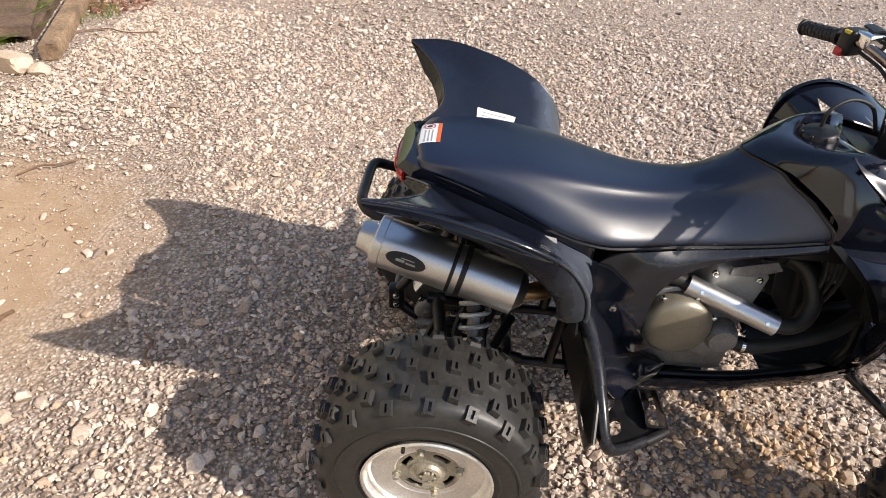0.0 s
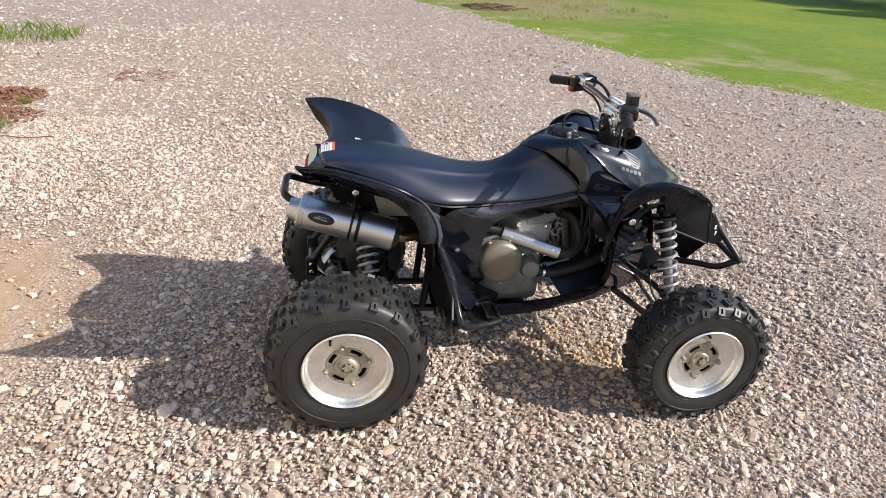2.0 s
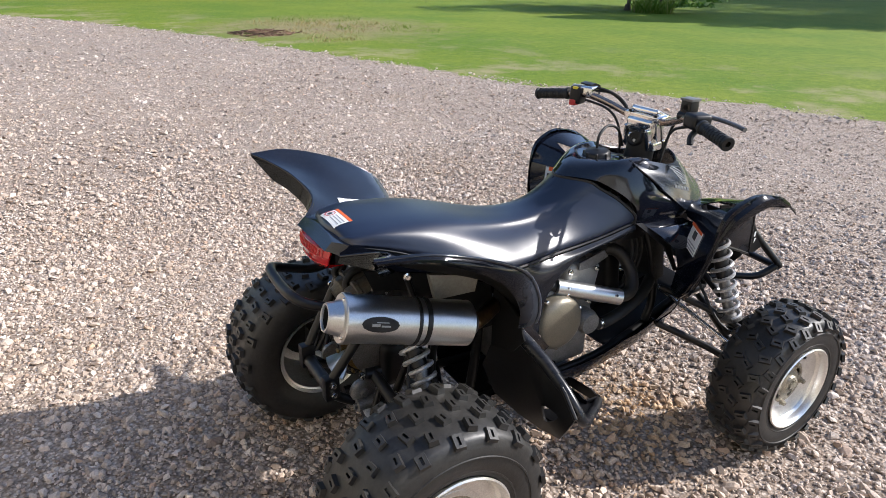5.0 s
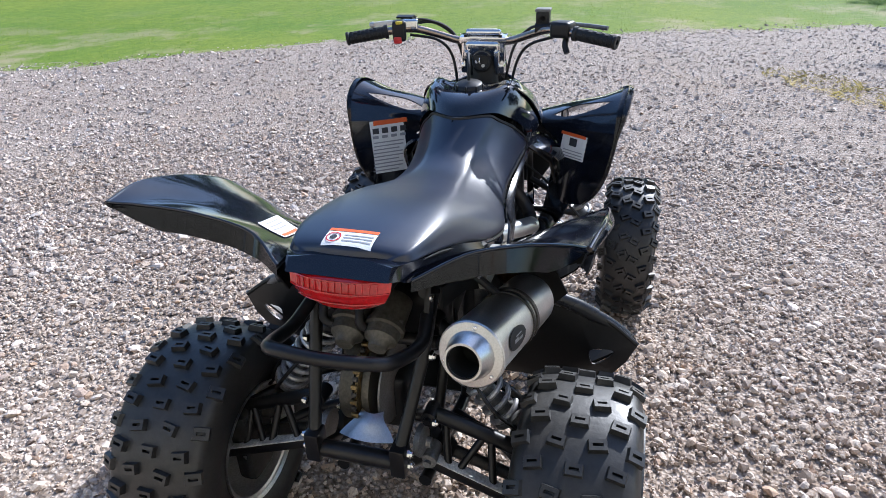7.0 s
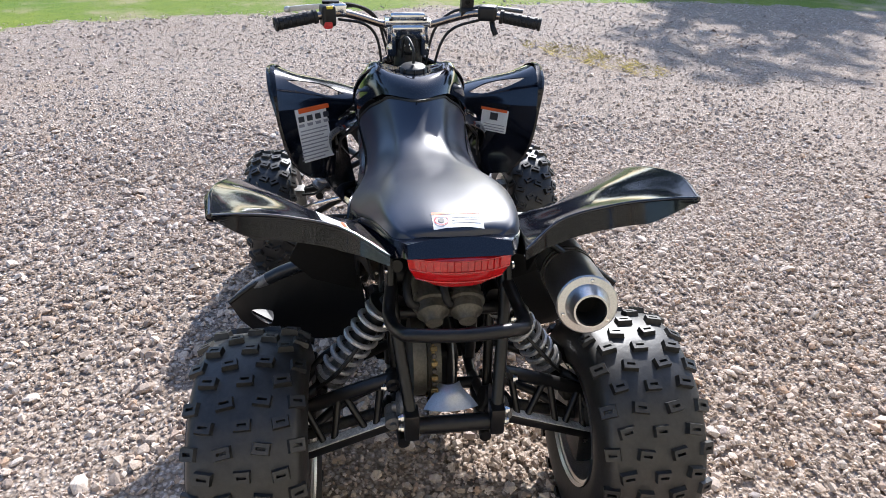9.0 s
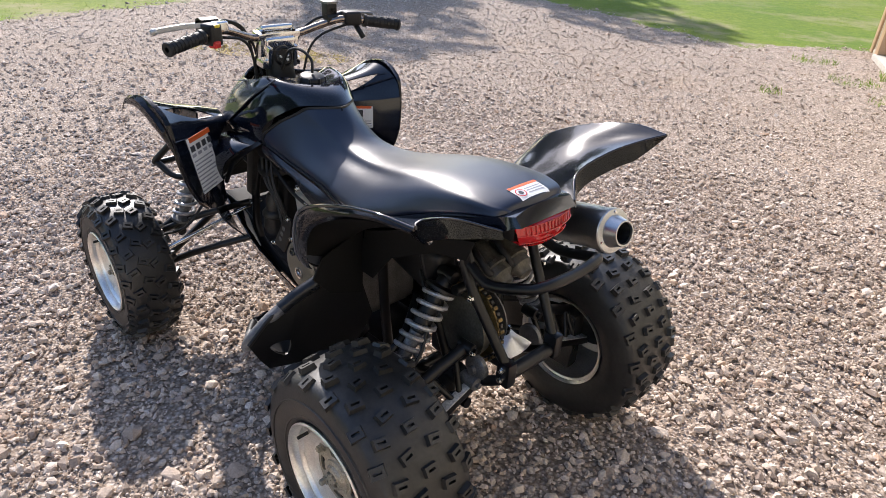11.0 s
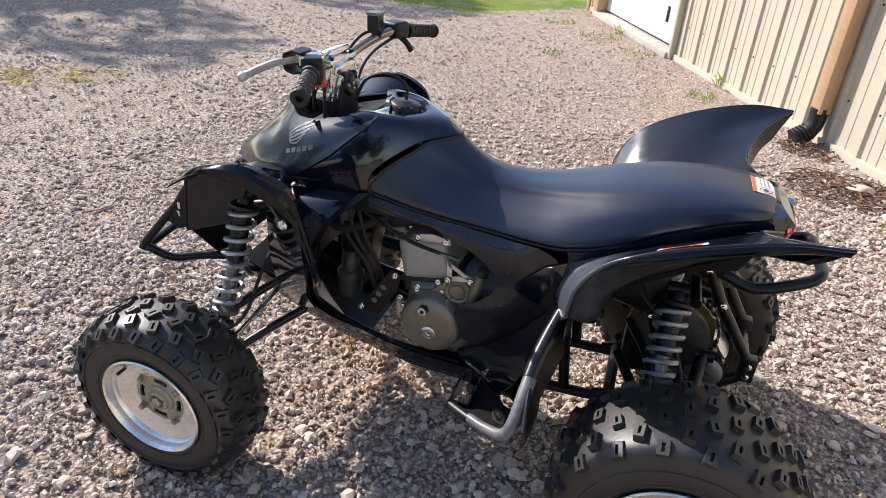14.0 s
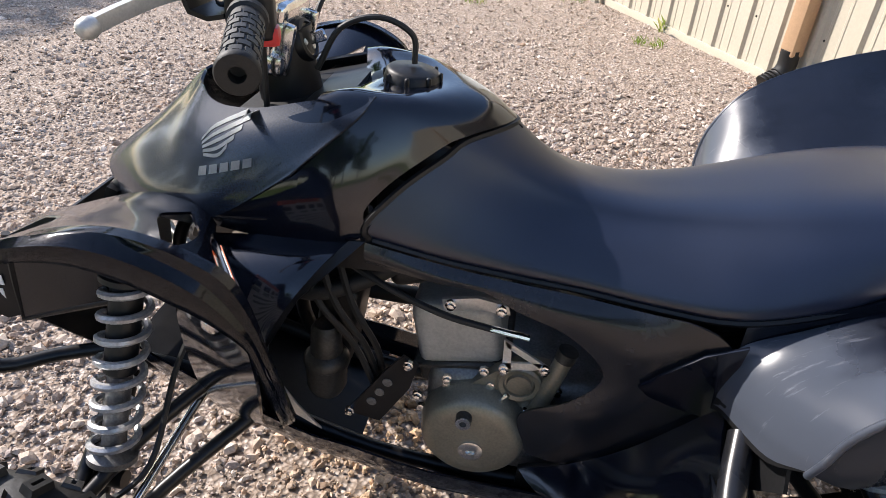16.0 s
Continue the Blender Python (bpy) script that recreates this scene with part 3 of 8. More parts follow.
tagged(scatter("gravel", p, on_patch(p, rs.gamma(2.5, 0.0023, len(p)).clip(0.003, 0.022)), small, STONE, 0.36, 2), "loose crushed limestone gravel", "gravel", kind="stuff")
loose = np.array([(-2.29, 1.48), (-1.405, 0.53), (-1.27, 0.19), (-1.23, 0.445), (-1.28, -0.18), (-1.21, -0.2), (-1.285, -0.26), (-0.67, -0.37), (-1.6, 0.21), (-2.2, 1.4), (-1.75, 0.75), (-1.5, 1.2)])
tagged(scatter("gravel", loose, np.array([0.034, 0.024, 0.026, 0.022, 0.030, 0.024, 0.028, 0.032, 0.022, 0.026, 0.018, 0.022]), large, STONE, 0.36, 6), "pale stones lying on the bare sandy patch", "gravel", kind="stuff")
grit_xy = np.random.RandomState(21).normal((-2.15, 0.42), (0.55, 0.5), (5200, 2))
tagged(scatter("gravel", grit_xy, rs.gamma(2.0, 0.0011, len(grit_xy)).clip(0.001, 0.006), tiny, STONE, 0.4, 7), "fine grit trodden into the sandy patch", "gravel", kind="stuff")
p = field(GRAVEL[1], -2.6, 3.2, -2.9, 3.6, 5)
tagged(scatter("gravel", p, rs.gamma(9, 0.0017, len(p)).clip(0.010, 0.030), large, STONE, 0.40, 3), "larger pieces of crushed limestone", "gravel", kind="stuff")
r_ = np.random.RandomState(8)
rad, ang_ = 1.9 + 7.6 * r_.uniform(0, 1, GRAVEL[2]) ** 1.55, r_.uniform(0, 2 * np.pi, GRAVEL[2])
p = np.stack((0.4 + rad * np.cos(ang_), 0.3 + rad * np.sin(ang_)), 1)
p = p[(p[:, 0] > -2.2) | (p[:, 1] > 1.5)]
p = p[r_.uniform(0, 1, len(p)) > inner_share(p)]
p = p[r_.uniform(0, 1, len(p)) < near_density(p[:, 0], p[:, 1])]
far_off = np.sqrt((p ** 2).sum(1))
tagged(scatter("gravel", p, rs.gamma(3.0, 0.0023, len(p)).clip(0.0035, 0.024) * (0.92 + 0.05 * far_off), tiny, STONE, 0.36, 4), "crushed limestone further along the drive", "gravel", kind="stuff")
p = field(GRAVEL[3], -8.0, 6.0, 3.4, 24.0, 9)
tagged(scatter("gravel", p, rs.gamma(6, 0.0028, len(p)).clip(0.010, 0.04), tiny, STONE, 0.36, 5), "crushed limestone towards the lawn", "gravel", kind="stuff")

# ---------------------------------------------------------------- lawn blades
GRASS = bpy.data.materials.new("grass_blades")
GRASS.use_nodes = True
nt = GRASS.node_tree
gg = nt.nodes.new("ShaderNodeNewGeometry")
c = ramp(nt, gg.outputs["Random Per Island"], ((0.0, (0.10, 0.165, 0.012)), (0.5, (0.16, 0.235, 0.02)), (0.85, (0.25, 0.30, 0.045)), (1.0, (0.36, 0.30, 0.14))))
nt.links.new(c, nt.nodes["Principled BSDF"].inputs["Base Color"])
nt.nodes["Principled BSDF"].inputs["Roughness"].default_value = 0.6
nt.nodes["Principled BSDF"].inputs["Specular IOR Level"].default_value = 0.2
let_light_through(GRASS, 0.6)


def blades(name, xy, h, w, seed, label, material=None, lean=0.5):
    r = np.random.RandomState(seed)
    n = len(xy)
    a = r.uniform(0, 2 * np.pi, n)
    hh = h * r.uniform(0.5, 1.3, n)
    dx, dy = np.cos(a) * w, np.sin(a) * w
    lx, ly = r.normal(0, lean, n) * hh, r.normal(0, lean, n) * hh
    g = np.clip(edge_distance(xy[:, 0], xy[:, 1]), 0, 6) * 0.008 - 0.004
    V = np.zeros((n, 4, 3))
    V[:, 0] = np.stack((xy[:, 0] - dx, xy[:, 1] - dy, g), 1)
    V[:, 1] = np.stack((xy[:, 0] + dx, xy[:, 1] + dy, g), 1)
    V[:, 2] = np.stack((xy[:, 0] + dx * 0.7 + lx * 0.4, xy[:, 1] + dy * 0.7 + ly * 0.4, g + hh * 0.6), 1)
    V[:, 3] = np.stack((xy[:, 0] + lx, xy[:, 1] + ly, g + hh), 1)
    F = (np.array([[0, 1, 2], [0, 2, 3]])[None] + (np.arange(n) * 4)[:, None, None]).reshape(-1, 3)
    m = bpy.data.meshes.new(name)
    m.from_pydata(V.reshape(-1, 3).tolist(), [], F.tolist())
    m.materials.append(material or GRASS)
    return tagged(new(name, m), label, "grass", kind="stuff")


def lawn_points(n, x0, x1, y0, y1, seed, lo=0.0, hi=3.5):
    r = np.random.RandomState(seed)
    p = np.stack((r.uniform(x0, x1, n), r.uniform(y0, y1, n)), 1)
    d = edge_distance(p[:, 0], p[:, 1]) - r.gamma(1.5, 0.35, n) + 0.45
    return p[(d > lo) & (d < hi)]


blades("lawn_grass", lawn_points(LAWN[0], 1.0, 14, -14, 16, 3), 0.018, 0.0018, 4, "short mown green lawn grass")
blades("lawn_grass", lawn_points(LAWN[1], -8, 24, 4, 30, 6, 0.0, 5), 0.020, 0.0035, 7, "mown lawn further from the drive")

# ---------------------------------------------------------------- metal building
WA = Vector((0.10, -5.65, 0))
WD = Vector((0.4195, -0.9078, 0))
WN = Vector((0.9078, 0.4195, 0))


def siding_material():
    m = mat("beige_ribbed_steel", (0.50, 0.455, 0.36), 0.42, 0, (0.9, 0.05), (60, 0.05), (0.05, 0.001), 0.08)
    return m


SIDING, TRIM, BROWN = siding_material(), mat("tan_trim_steel", (0.45, 0.29, 0.17), 0.4, 0, (2, 0.08), (80, 0.06), (0.05, 0.001), 0.08), mat("dark_trim", (0.10, 0.07, 0.05), 0.5)
CONCRETE = mat("concrete", (0.42, 0.39, 0.34), 0.85, 0, (4, 0.15), (60, 0.2), (0.4, 0.004))
WHITE = mat("white_door_steel", (0.78, 0.78, 0.76), 0.4, 0, (1.5, 0.04), (60, 0.04), (0.05, 0.001), 0.06)


def wall_sheet(a, b, h, name, label):
    """Ribbed steel siding from a to b on a thick core; ribs stand out along WN."""
    a, b = Vector(a), Vector(b)
    d = (b - a).normalized()
    L = (b - a).length
    n = Vector((-d.y, d.x, 0))
    if n.dot(WN) < 0:
        n = -n
    prof = []
    u = 0.0
    pitch = 0.305
    while u < L:
        for du, dn in ((0.0, 0.0), (0.095, 0.0), (0.10, 0.004), (0.115, 0.004), (0.12, 0.0), (0.185, 0.0), (0.19, 0.004), (0.205, 0.004), (0.21, 0.0), (0.245, 0.0), (0.262, 0.02), (0.288, 0.02)):
            if u + du <= L:
                prof.append((u + du, dn))
        u += pitch
    prof.append((L, 0.0))
    front = [a + d * s + n * k for s, k in prof]
    bm = bmesh.new()
    loft(bm, [[p + Vector((0, 0, 0.03)) for p in front], [p + Vector((0, 0, h)) for p in front]])
    back = [a - n * 0.15, b - n * 0.15]
    v = [bm.verts.new(p + Vector((0, 0, z))) for p in back for z in (0.0, h)]
    bm.faces.new((v[0], v[1], v[3], v[2]))
    w0, w1 = [bm.verts.new(p + Vector((0, 0, z))) for p, z in ((a, 0), (a, h))], [bm.verts.new(p + Vector((0, 0, z))) for p, z in ((b, 0), (b, h))]
    bm.faces.new((w0[0], w0[1], v[1], v[0]))
    bm.faces.new((w1[0], v[2], v[3], w1[1]))
    me = finish(bm, name, SIDING, 20)
    ob = tagged(new(name, me), label, "wall", kind="structure")
    base = part("base_trim", box((0, 0, 0.02), (L, 0.03, 0.07), bevel=0.004), SIDING, ob)
    base.matrix_basis = Matrix.Translation((a + b) / 2 + n * 0.008) @ Matrix.Rotation(math.atan2(d.y, d.x), 4, "Z")
    for row in (0.35, 0.95, 1.55, 2.15):
        bm = bmesh.new()
        u = 0.275
        k = 0
        while u < L and k < 70:
            for off in (0.0, ):
                c = a + d * (u - 0.06) + n * 0.001 + Vector((0, 0, row))
                lathe(bm, [(0.008, 0), (0.007, 0.005), (0.001, 0.006)], c, c + n, 6)
            u += pitch
            k += 1
        part("screw_row", bm, CAST, ob)
    return ob


def at_wall(s, out=0.0, z=0.0):
    return WA + WD * s + WN * out + Vector((0, 0, z))


wall_sheet(at_wall(-8.0), at_wall(0.02), 3.2, "wall_east", "beige ribbed steel wall of a metal building")
wall_sheet(at_wall(2.62), at_wall(3.0), 3.2, "wall_corner", "short end of the beige ribbed steel wall")
wall_sheet(at_wall(-8.0, 0.24), at_wall(-13.2, 0.95), 3.2, "wall_rear", "beige ribbed steel wall further along the building")
hd = wall_sheet(at_wall(0.02), at_wall(2.62), 0.5, "door_header", "ribbed steel above the overhead door")
hd.location.z = 2.7


# the rest of the building: far walls and a low pitched roof
def far_wall(a, b, name):
    a, b = Vector(a), Vector(b)
    n = Vector((-(b - a).y, (b - a).x, 0)).normalized() * 0.15
    bm = bmesh.new()
    loft(bm, [[a, b, b + n, a + n, a], [p + Vector((0, 0, 3.2)) for p in (a, b, b + n, a + n, a)]])
    bmesh.ops.recalc_face_normals(bm, faces=bm.faces)
    tagged(new(name, finish(bm, name, SIDING)), "beige steel wall of a metal building", "wall", kind="structure")


far_wall(at_wall(3.0, -0.16), at_wall(3.0, -9.0), "wall_south")
far_wall(at_wall(3.0, -9.0), at_wall(-13.2, -9.0), "wall_west")
far_wall(at_wall(-13.2, -9.0), at_wall(-13.2, 0.78), "wall_north")
bm = bmesh.new()
ROOF = [(0.15, 3.2), (-4.4, 4.5), (-9.2, 3.2)]
loft(bm, [[at_wall(along, out, z) for out, z in ROOF + [(o, z - 0.08) for o, z in reversed(ROOF)] + ROOF[:1]] for along in (3.2, -2.0, -8.0, -13.4)], False, False)
bmesh.ops.recalc_face_normals(bm, faces=bm.faces)
tagged(new("roof", finish(bm, "roof", SIDING)), "low pitched beige steel roof", "roof", kind="structure")

# overhead door, its frame and sill
DOORGAP = mat("door_joint_grey", (0.16, 0.16, 0.16), 0.7)
door = thing("overhead_door", "white sectional overhead door with panel joints, closed", "garage door", kind="structure")
ang = math.degrees(math.atan2(WD.y, WD.x))
for k in range(5):
    p = part("door_panel", box((0, 0, 0), (2.50, 0.04, 0.515), bevel=0.010), WHITE, door)
    p.matrix_basis = Matrix.Translation(at_wall(1.32, -0.10, 0.335 + 0.53 * k)) @ Matrix.Rotation(radians(ang), 4, "Z")
for k, s in enumerate((0.06, 2.58)):
    j = part("door_jamb", box((0, 0, 1.36), (0.05 if s < 1 else 0.16, 0.16, 2.72), bevel=0.006), TRIM if k else SIDING, door)
    j.matrix_basis = Matrix.Translation(at_wall(s, -0.02)) @ Matrix.Rotation(radians(ang), 4, "Z")
sill = tagged(new("door_sill", finish(box((0, 0, 0.02), (2.5, 0.22, 0.07), bevel=0.012), "door_sill", CONCRETE)), "worn concrete sill under the overhead door", "sill", kind="structure")
sill.matrix_basis = Matrix.Translation(at_wall(1.33, -0.02)) @ Matrix.Rotation(radians(ang), 4, "Z")
gap = part("door_backing", box((0, 0, 1.40), (2.50, 0.012, 2.60)), DOORGAP, door)
gap.matrix_basis = Matrix.Translation(at_wall(1.32, -0.128)) @ Matrix.Rotation(radians(ang), 4, "Z")
bolt = part("slide_bolt", box((0, 0, 0.36), (0.03, 0.02, 0.16), bevel=0.004), CAST, door)
bolt.matrix_basis = Matrix.Translation(at_wall(0.55, -0.07)) @ Matrix.Rotation(radians(ang), 4, "Z")
corner = tagged(new("corner_trim", finish(box((0, 0, 1.6), (0.12, 0.12, 3.2), bevel=0.01), "corner_trim", TRIM)), "tan steel corner trim", "trim", kind="structure")
corner.matrix_basis = Matrix.Translation(at_wall(3.0, -0.02)) @ Matrix.Rotation(radians(ang), 4, "Z")

# downspouts with black outlets
def downspout(along, out):
    spout = thing("downspout", "tan square downspout ending in a black plastic elbow", "downspout", "downspouts on the wall")
    o = part("pipe", box((0, 0, 1.70), (0.11, 0.09, 2.95), bevel=0.012), TRIM, spout)
    o.matrix_basis = Matrix.Translation(at_wall(along, out + 0.075)) @ Matrix.Rotation(radians(ang), 4, "Z")
    q = at_wall(along, out + 0.08)
    part("elbow", bar([q + Vector((0, 0, 0.26)), q + Vector((0, 0, 0.15)), q + WN * 0.05 + Vector((0, 0, 0.07)), q + WN * 0.13 + Vector((0, 0, 0.045))], 0.058, 12, 5), GRIP, spout, "black corrugated plastic elbow")
    for k in range(5):
        part("elbow_ring", bar([q + WN * (0.03 + 0.022 * k) + Vector((0, 0, 0.095 - 0.011 * k)), q + WN * (0.037 + 0.022 * k) + Vector((0, 0, 0.09 - 0.011 * k))], 0.066, 12, 1), GRIP, spout)


downspout(-2.46, 0.0)
downspout(-9.92, 0.50)

# old timbers lying by the building
WOOD = mat("weathered_timber", (0.23, 0.155, 0.095), 0.8, 0, (6, 0.35), (45, 0.35), (0.6, 0.006))
DARKWOOD = mat("wet_dark_timber", (0.105, 0.066, 0.044), 0.75, 0, (6, 0.4), (45, 0.35), (0.6, 0.006))


def timber(a, b, w, h, z, material, label, tilt=0):
    a, b = Vector((*a, 0)), Vector((*b, 0))
    L = (b - a).length
    bm = bmesh.new()
    n = 14
    rows = []
    for i in range(n + 1):
        x = -L / 2 + L * i / n
        f = 1 + 0.04 * noise.noise(Vector((i * 0.9, L, z)))
        rows.append([Vector((x + 0.02 * noise.noise(Vector((j, L, i * 0.1))) * (i in (0, n)), y * w / 2 * f, zz * h / 2 * f)) for j, (y, zz) in enumerate(((-1, -0.8), (-1, 0.8), (-0.9, 1), (-0.3, 1.03), (0.3, 0.98), (0.9, 1), (1, 0.8), (1, -0.8), (0.9, -1), (-0.9, -1)))])
    loft(bm, rows, True, True)
    ob = new("timber", finish(bm, "timber", material, 35))
    ob.matrix_basis = Matrix.Translation((a + b) / 2 + Vector((0, 0, z + h / 2))) @ Matrix.Rotation(math.atan2(b.y - a.y, b.x - a.x), 4, "Z") @ Matrix.Rotation(radians(tilt), 4, "X")
    return tagged(ob, label, "timber", "timbers by the wall")


timber((-2.66, 2.42), (-4.02, 6.35), 0.115, 0.10, 0.0, WOOD, "weathered square timber lying on the gravel")
timber((-3.0, 2.75), (-4.18, 6.1), 0.10, 0.07, 0.0, DARKWOOD, "dark wet plank beside a square timber")
timber((-3.06, 2.62), (-4.2, 4.9), 0.30, 0.06, 0.06, DARKWOOD, "wide dark plank lying on another plank", 6)


def rock(x, y, r, seed, label, squash=0.6):
    bm = bmesh.new()
    bmesh.ops.create_icosphere(bm, subdivisions=3, radius=1)
    rr = random.Random(seed)
    cuts = [(Vector((rr.uniform(-1, 1), rr.uniform(-1, 1), rr.uniform(-0.4, 1))).normalized(), rr.uniform(0.6, 0.9)) for _ in range(9)]
    for v in bm.verts:
        c = v.co * (1 + 0.25 * noise.noise(v.co * 1.5 + Vector((seed, 0, 0))) + 0.06 * noise.noise(v.co * 5))
        for n, h in cuts:
            e = c.dot(n) - h
            if e > 0:
                c = c - n * e
        v.co = Vector((c.x * r * 1.2, c.y * r, (c.z * squash + 0.35) * r))
    ob = new("rock", finish(bm, "rock", ROCK, 30))
    ob.location = (x, y, 0)
    return tagged(ob, label, "rock")


ROCK = mat("pale_limestone", (0.50, 0.40, 0.31), 0.85, 0, (10, 0.2), (90, 0.2), (0.5, 0.004))
rock(-2.78, 2.26, 0.12, 2, "pale limestone block at the end of the timbers")
rock(-2.62, 2.22, 0.06, 3, "small pale limestone block beside a timber")
rock(-1.02, -2.55, 0.07, 5, "flat pale rock lying near the wall", 0.4)

# ---------------------------------------------------------------- trees, logs and piles on the lawn
BARK = mat("tree_bark", (0.095, 0.075, 0.058), 0.9, 0, (6, 0.3), (30, 0.4), (0.8, 0.02))
LEAF = bpy.data.materials.new("tree_leaves")
LEAF.use_nodes = True
nt = LEAF.node_tree
gg = nt.nodes.new("ShaderNodeNewGeometry")
c = ramp(nt, gg.outputs["Random Per Island"], ((0.0, (0.025, 0.06, 0.012)), (0.6, (0.055, 0.11, 0.02)), (1.0, (0.11, 0.18, 0.04))))
nt.links.new(c, nt.nodes["Principled BSDF"].inputs["Base Color"])
nt.nodes["Principled BSDF"].inputs["Roughness"].default_value = 0.5


def light_leaf():
    """Young leaves that let some of the sun through."""
    m = LEAF.copy()
    m.name = "young_leaves"
    nt = m.node_tree
    r = [n for n in nt.nodes if n.bl_idname == "ShaderNodeValToRGB"][0]
    for e, c in zip(r.color_ramp.elements, ((0.07, 0.16, 0.02), (0.13, 0.25, 0.035), (0.24, 0.36, 0.08))):
        e.color = (*c, 1)
    return let_light_through(m, 0.45)


YOUNG = light_leaf()


def tree(x, y, height, crown_r, trunk_r, clear, leaves, leaf, seed, label, droop=0.0, foliage=None):
    """A tapered trunk, forking limbs and a crown of many small leaves in uneven clumps."""
    rr = random.Random(seed)
    t = thing("tree", label, "tree")
    t.location = (x, y, 0)
    bm = bmesh.new()
    top = Vector((rr.uniform(-0.3, 0.3), rr.uniform(-0.3, 0.3), height * 0.8))
    tube(bm, [(0, 0, -0.1), (0.03, 0.0, clear * 0.5), tuple(top * 0.5 + Vector((0.1, -0.1, 0))), tuple(top)], (trunk_r, trunk_r * 0.25), 10, 5)
    tube(bm, [(0, 0, -0.05), (0, 0, 0.25)], (trunk_r * 1.5, trunk_r * 1.02), 10, 1)
    clumps = []
    for i in range(16):
        a = rr.uniform(0, 2 * math.pi)
        h0 = rr.uniform(clear, height * 0.65)
        reach = crown_r * rr.uniform(0.5, 1.0)
        end = Vector((math.cos(a) * reach, math.sin(a) * reach, min(height, h0 + height * rr.uniform(0.05, 0.3)) - droop * reach))
        mid_p = Vector((math.cos(a) * reach * 0.5, math.sin(a) * reach * 0.5, (h0 + end.z) / 2 + 0.2))
        tube(bm, [(0, 0, h0), tuple(mid_p), tuple(end)], (trunk_r * 0.32, trunk_r * 0.06), 6, 4)
        clumps += [(end, crown_r * rr.uniform(0.2, 0.36)), (mid_p, crown_r * rr.uniform(0.15, 0.28))]
    for i in range(10):
        clumps.append((Vector((rr.uniform(-0.5, 0.5) * crown_r, rr.uniform(-0.5, 0.5) * crown_r, rr.uniform(0.6, 1.0) * height)), crown_r * rr.uniform(0.2, 0.35)))
    part("trunk", bm, BARK, t, "", 60)
    r = np.random.RandomState(seed)
    n = leaves
    ci = r.randint(len(clumps), size=n)
    C = np.array([c[0][:] for c in clumps])[ci]
    R = np.array([c[1] for c in clumps])[ci]
    d = r.normal(0, 1, (n, 3))
    d /= np.linalg.norm(d, axis=1)[:, None]
    P = C + d * (R * r.uniform(0.3, 1.0, n) ** 0.5)[:, None] * np.array([1, 1, 0.75])
    P[:, 2] = np.maximum(P[:, 2], 0.3)
    u = r.normal(0, 1, (n, 3))
    u /= np.linalg.norm(u, axis=1)[:, None]
    w = np.cross(u, r.normal(0, 1, (n, 3)))
    w /= np.linalg.norm(w, axis=1)[:, None]
    s = leaf * r.uniform(0.6, 1.3, n)[:, None]
    V = np.stack((P - u * s, P + w * s * 0.45, P + u * s, P - w * s * 0.45), 1).reshape(-1, 3)
    F = np.arange(n * 4).reshape(-1, 4)
    me = bpy.data.meshes.new("crown")
    me.from_pydata(V.tolist(), [], F.tolist())
    me.materials.append(foliage or LEAF)
    part("crown", me, foliage or LEAF, t)
    return t


tree(18.3, 16.9, 4.6, 2.5, 0.10, 0.35, 8500, 0.105, 21, "leafy young tree with low branches on the lawn", 0.45, YOUNG)
tree(20.2, 17.1, 4.4, 2.1, 0.08, 0.35, 6500, 0.105, 22, "small leafy tree leaning beside another", 0.35, YOUNG)
tree(3.1, 27.6, 14, 5.0, 0.42, 4.0, 9000, 0.26, 23, "large oak with a stack of logs at its foot")
tree(6.8, 29.9, 12, 4.0, 0.2, 4.0, 7000, 0.24, 24, "slender tree at the lawn's edge")
tree(-2.2, 33.6, 13, 4.5, 0.35, 4.0, 7000, 0.26, 25, "tall tree beyond the drive")
tree(19.2, -11.6, 10, 4.2, 0.3, 4.2, 14000, 0.2, 26, "tall tree shading the far end of the drive")
tree(29.0, 9.0, 12, 3.8, 0.35, 3.5, 8000, 0.26, 27, "broad tree shading the lawn")
# Ring of trees added for the paint to mirror; the unseen last four darken it.
for k, (x, y) in enumerate(((14, 40), (24, 46), (36, 40), (45, 28), (48, 12), (44, -6), (36, -22), (24, -34), (-12, 44), (2, 48), (-46, 40), (51, -13), (52, -3), (51, 6), (54, 17))):
    tree(x, y, 13 + k % 3 * 2 + (8 if k > 10 else 0), 6.0 + (2.5 if k > 10 else 0), 0.4, 3.0, 5000, 0.4, 40 + k, "tall broadleaf tree added round the lawn for reflections")


def log(x, y, z, r, L, turn, seed):
    rr = random.Random(seed)
    t = thing("log", "sawn log with a pale cut end stacked under a tree", "log", "logs under the tree")
    bm = bmesh.new()
    rows = [[Vector((L * (i / 4 - 0.5), math.cos(a) * r * (1 + 0.08 * noise.noise(Vector((math.cos(a), math.sin(a), seed + i * 0.2)))), math.sin(a) * r)) for a in (2 * math.pi * j / 12 for j in range(12))] for i in range(5)]
    loft(bm, rows, True, False)
    part("bark", bm, BARK, t, "", 60)
    for s in (-1, 1):
        bm = bmesh.new()
        bm.faces.new([bm.verts.new((L / 2 * s, p.y, p.z)) for p in rows[0]])
        part("cut_end", bm, CUT, t, "pale sawn log end")
    t.matrix_basis = Matrix.Translation((x, y, z)) @ Matrix.Rotation(radians(turn), 4, "Z")


CUT = mat("sawn_log_end", (0.27, 0.16, 0.085), 0.8, 0, (8, 0.25), (40, 0.2), (0.3, 0.004))
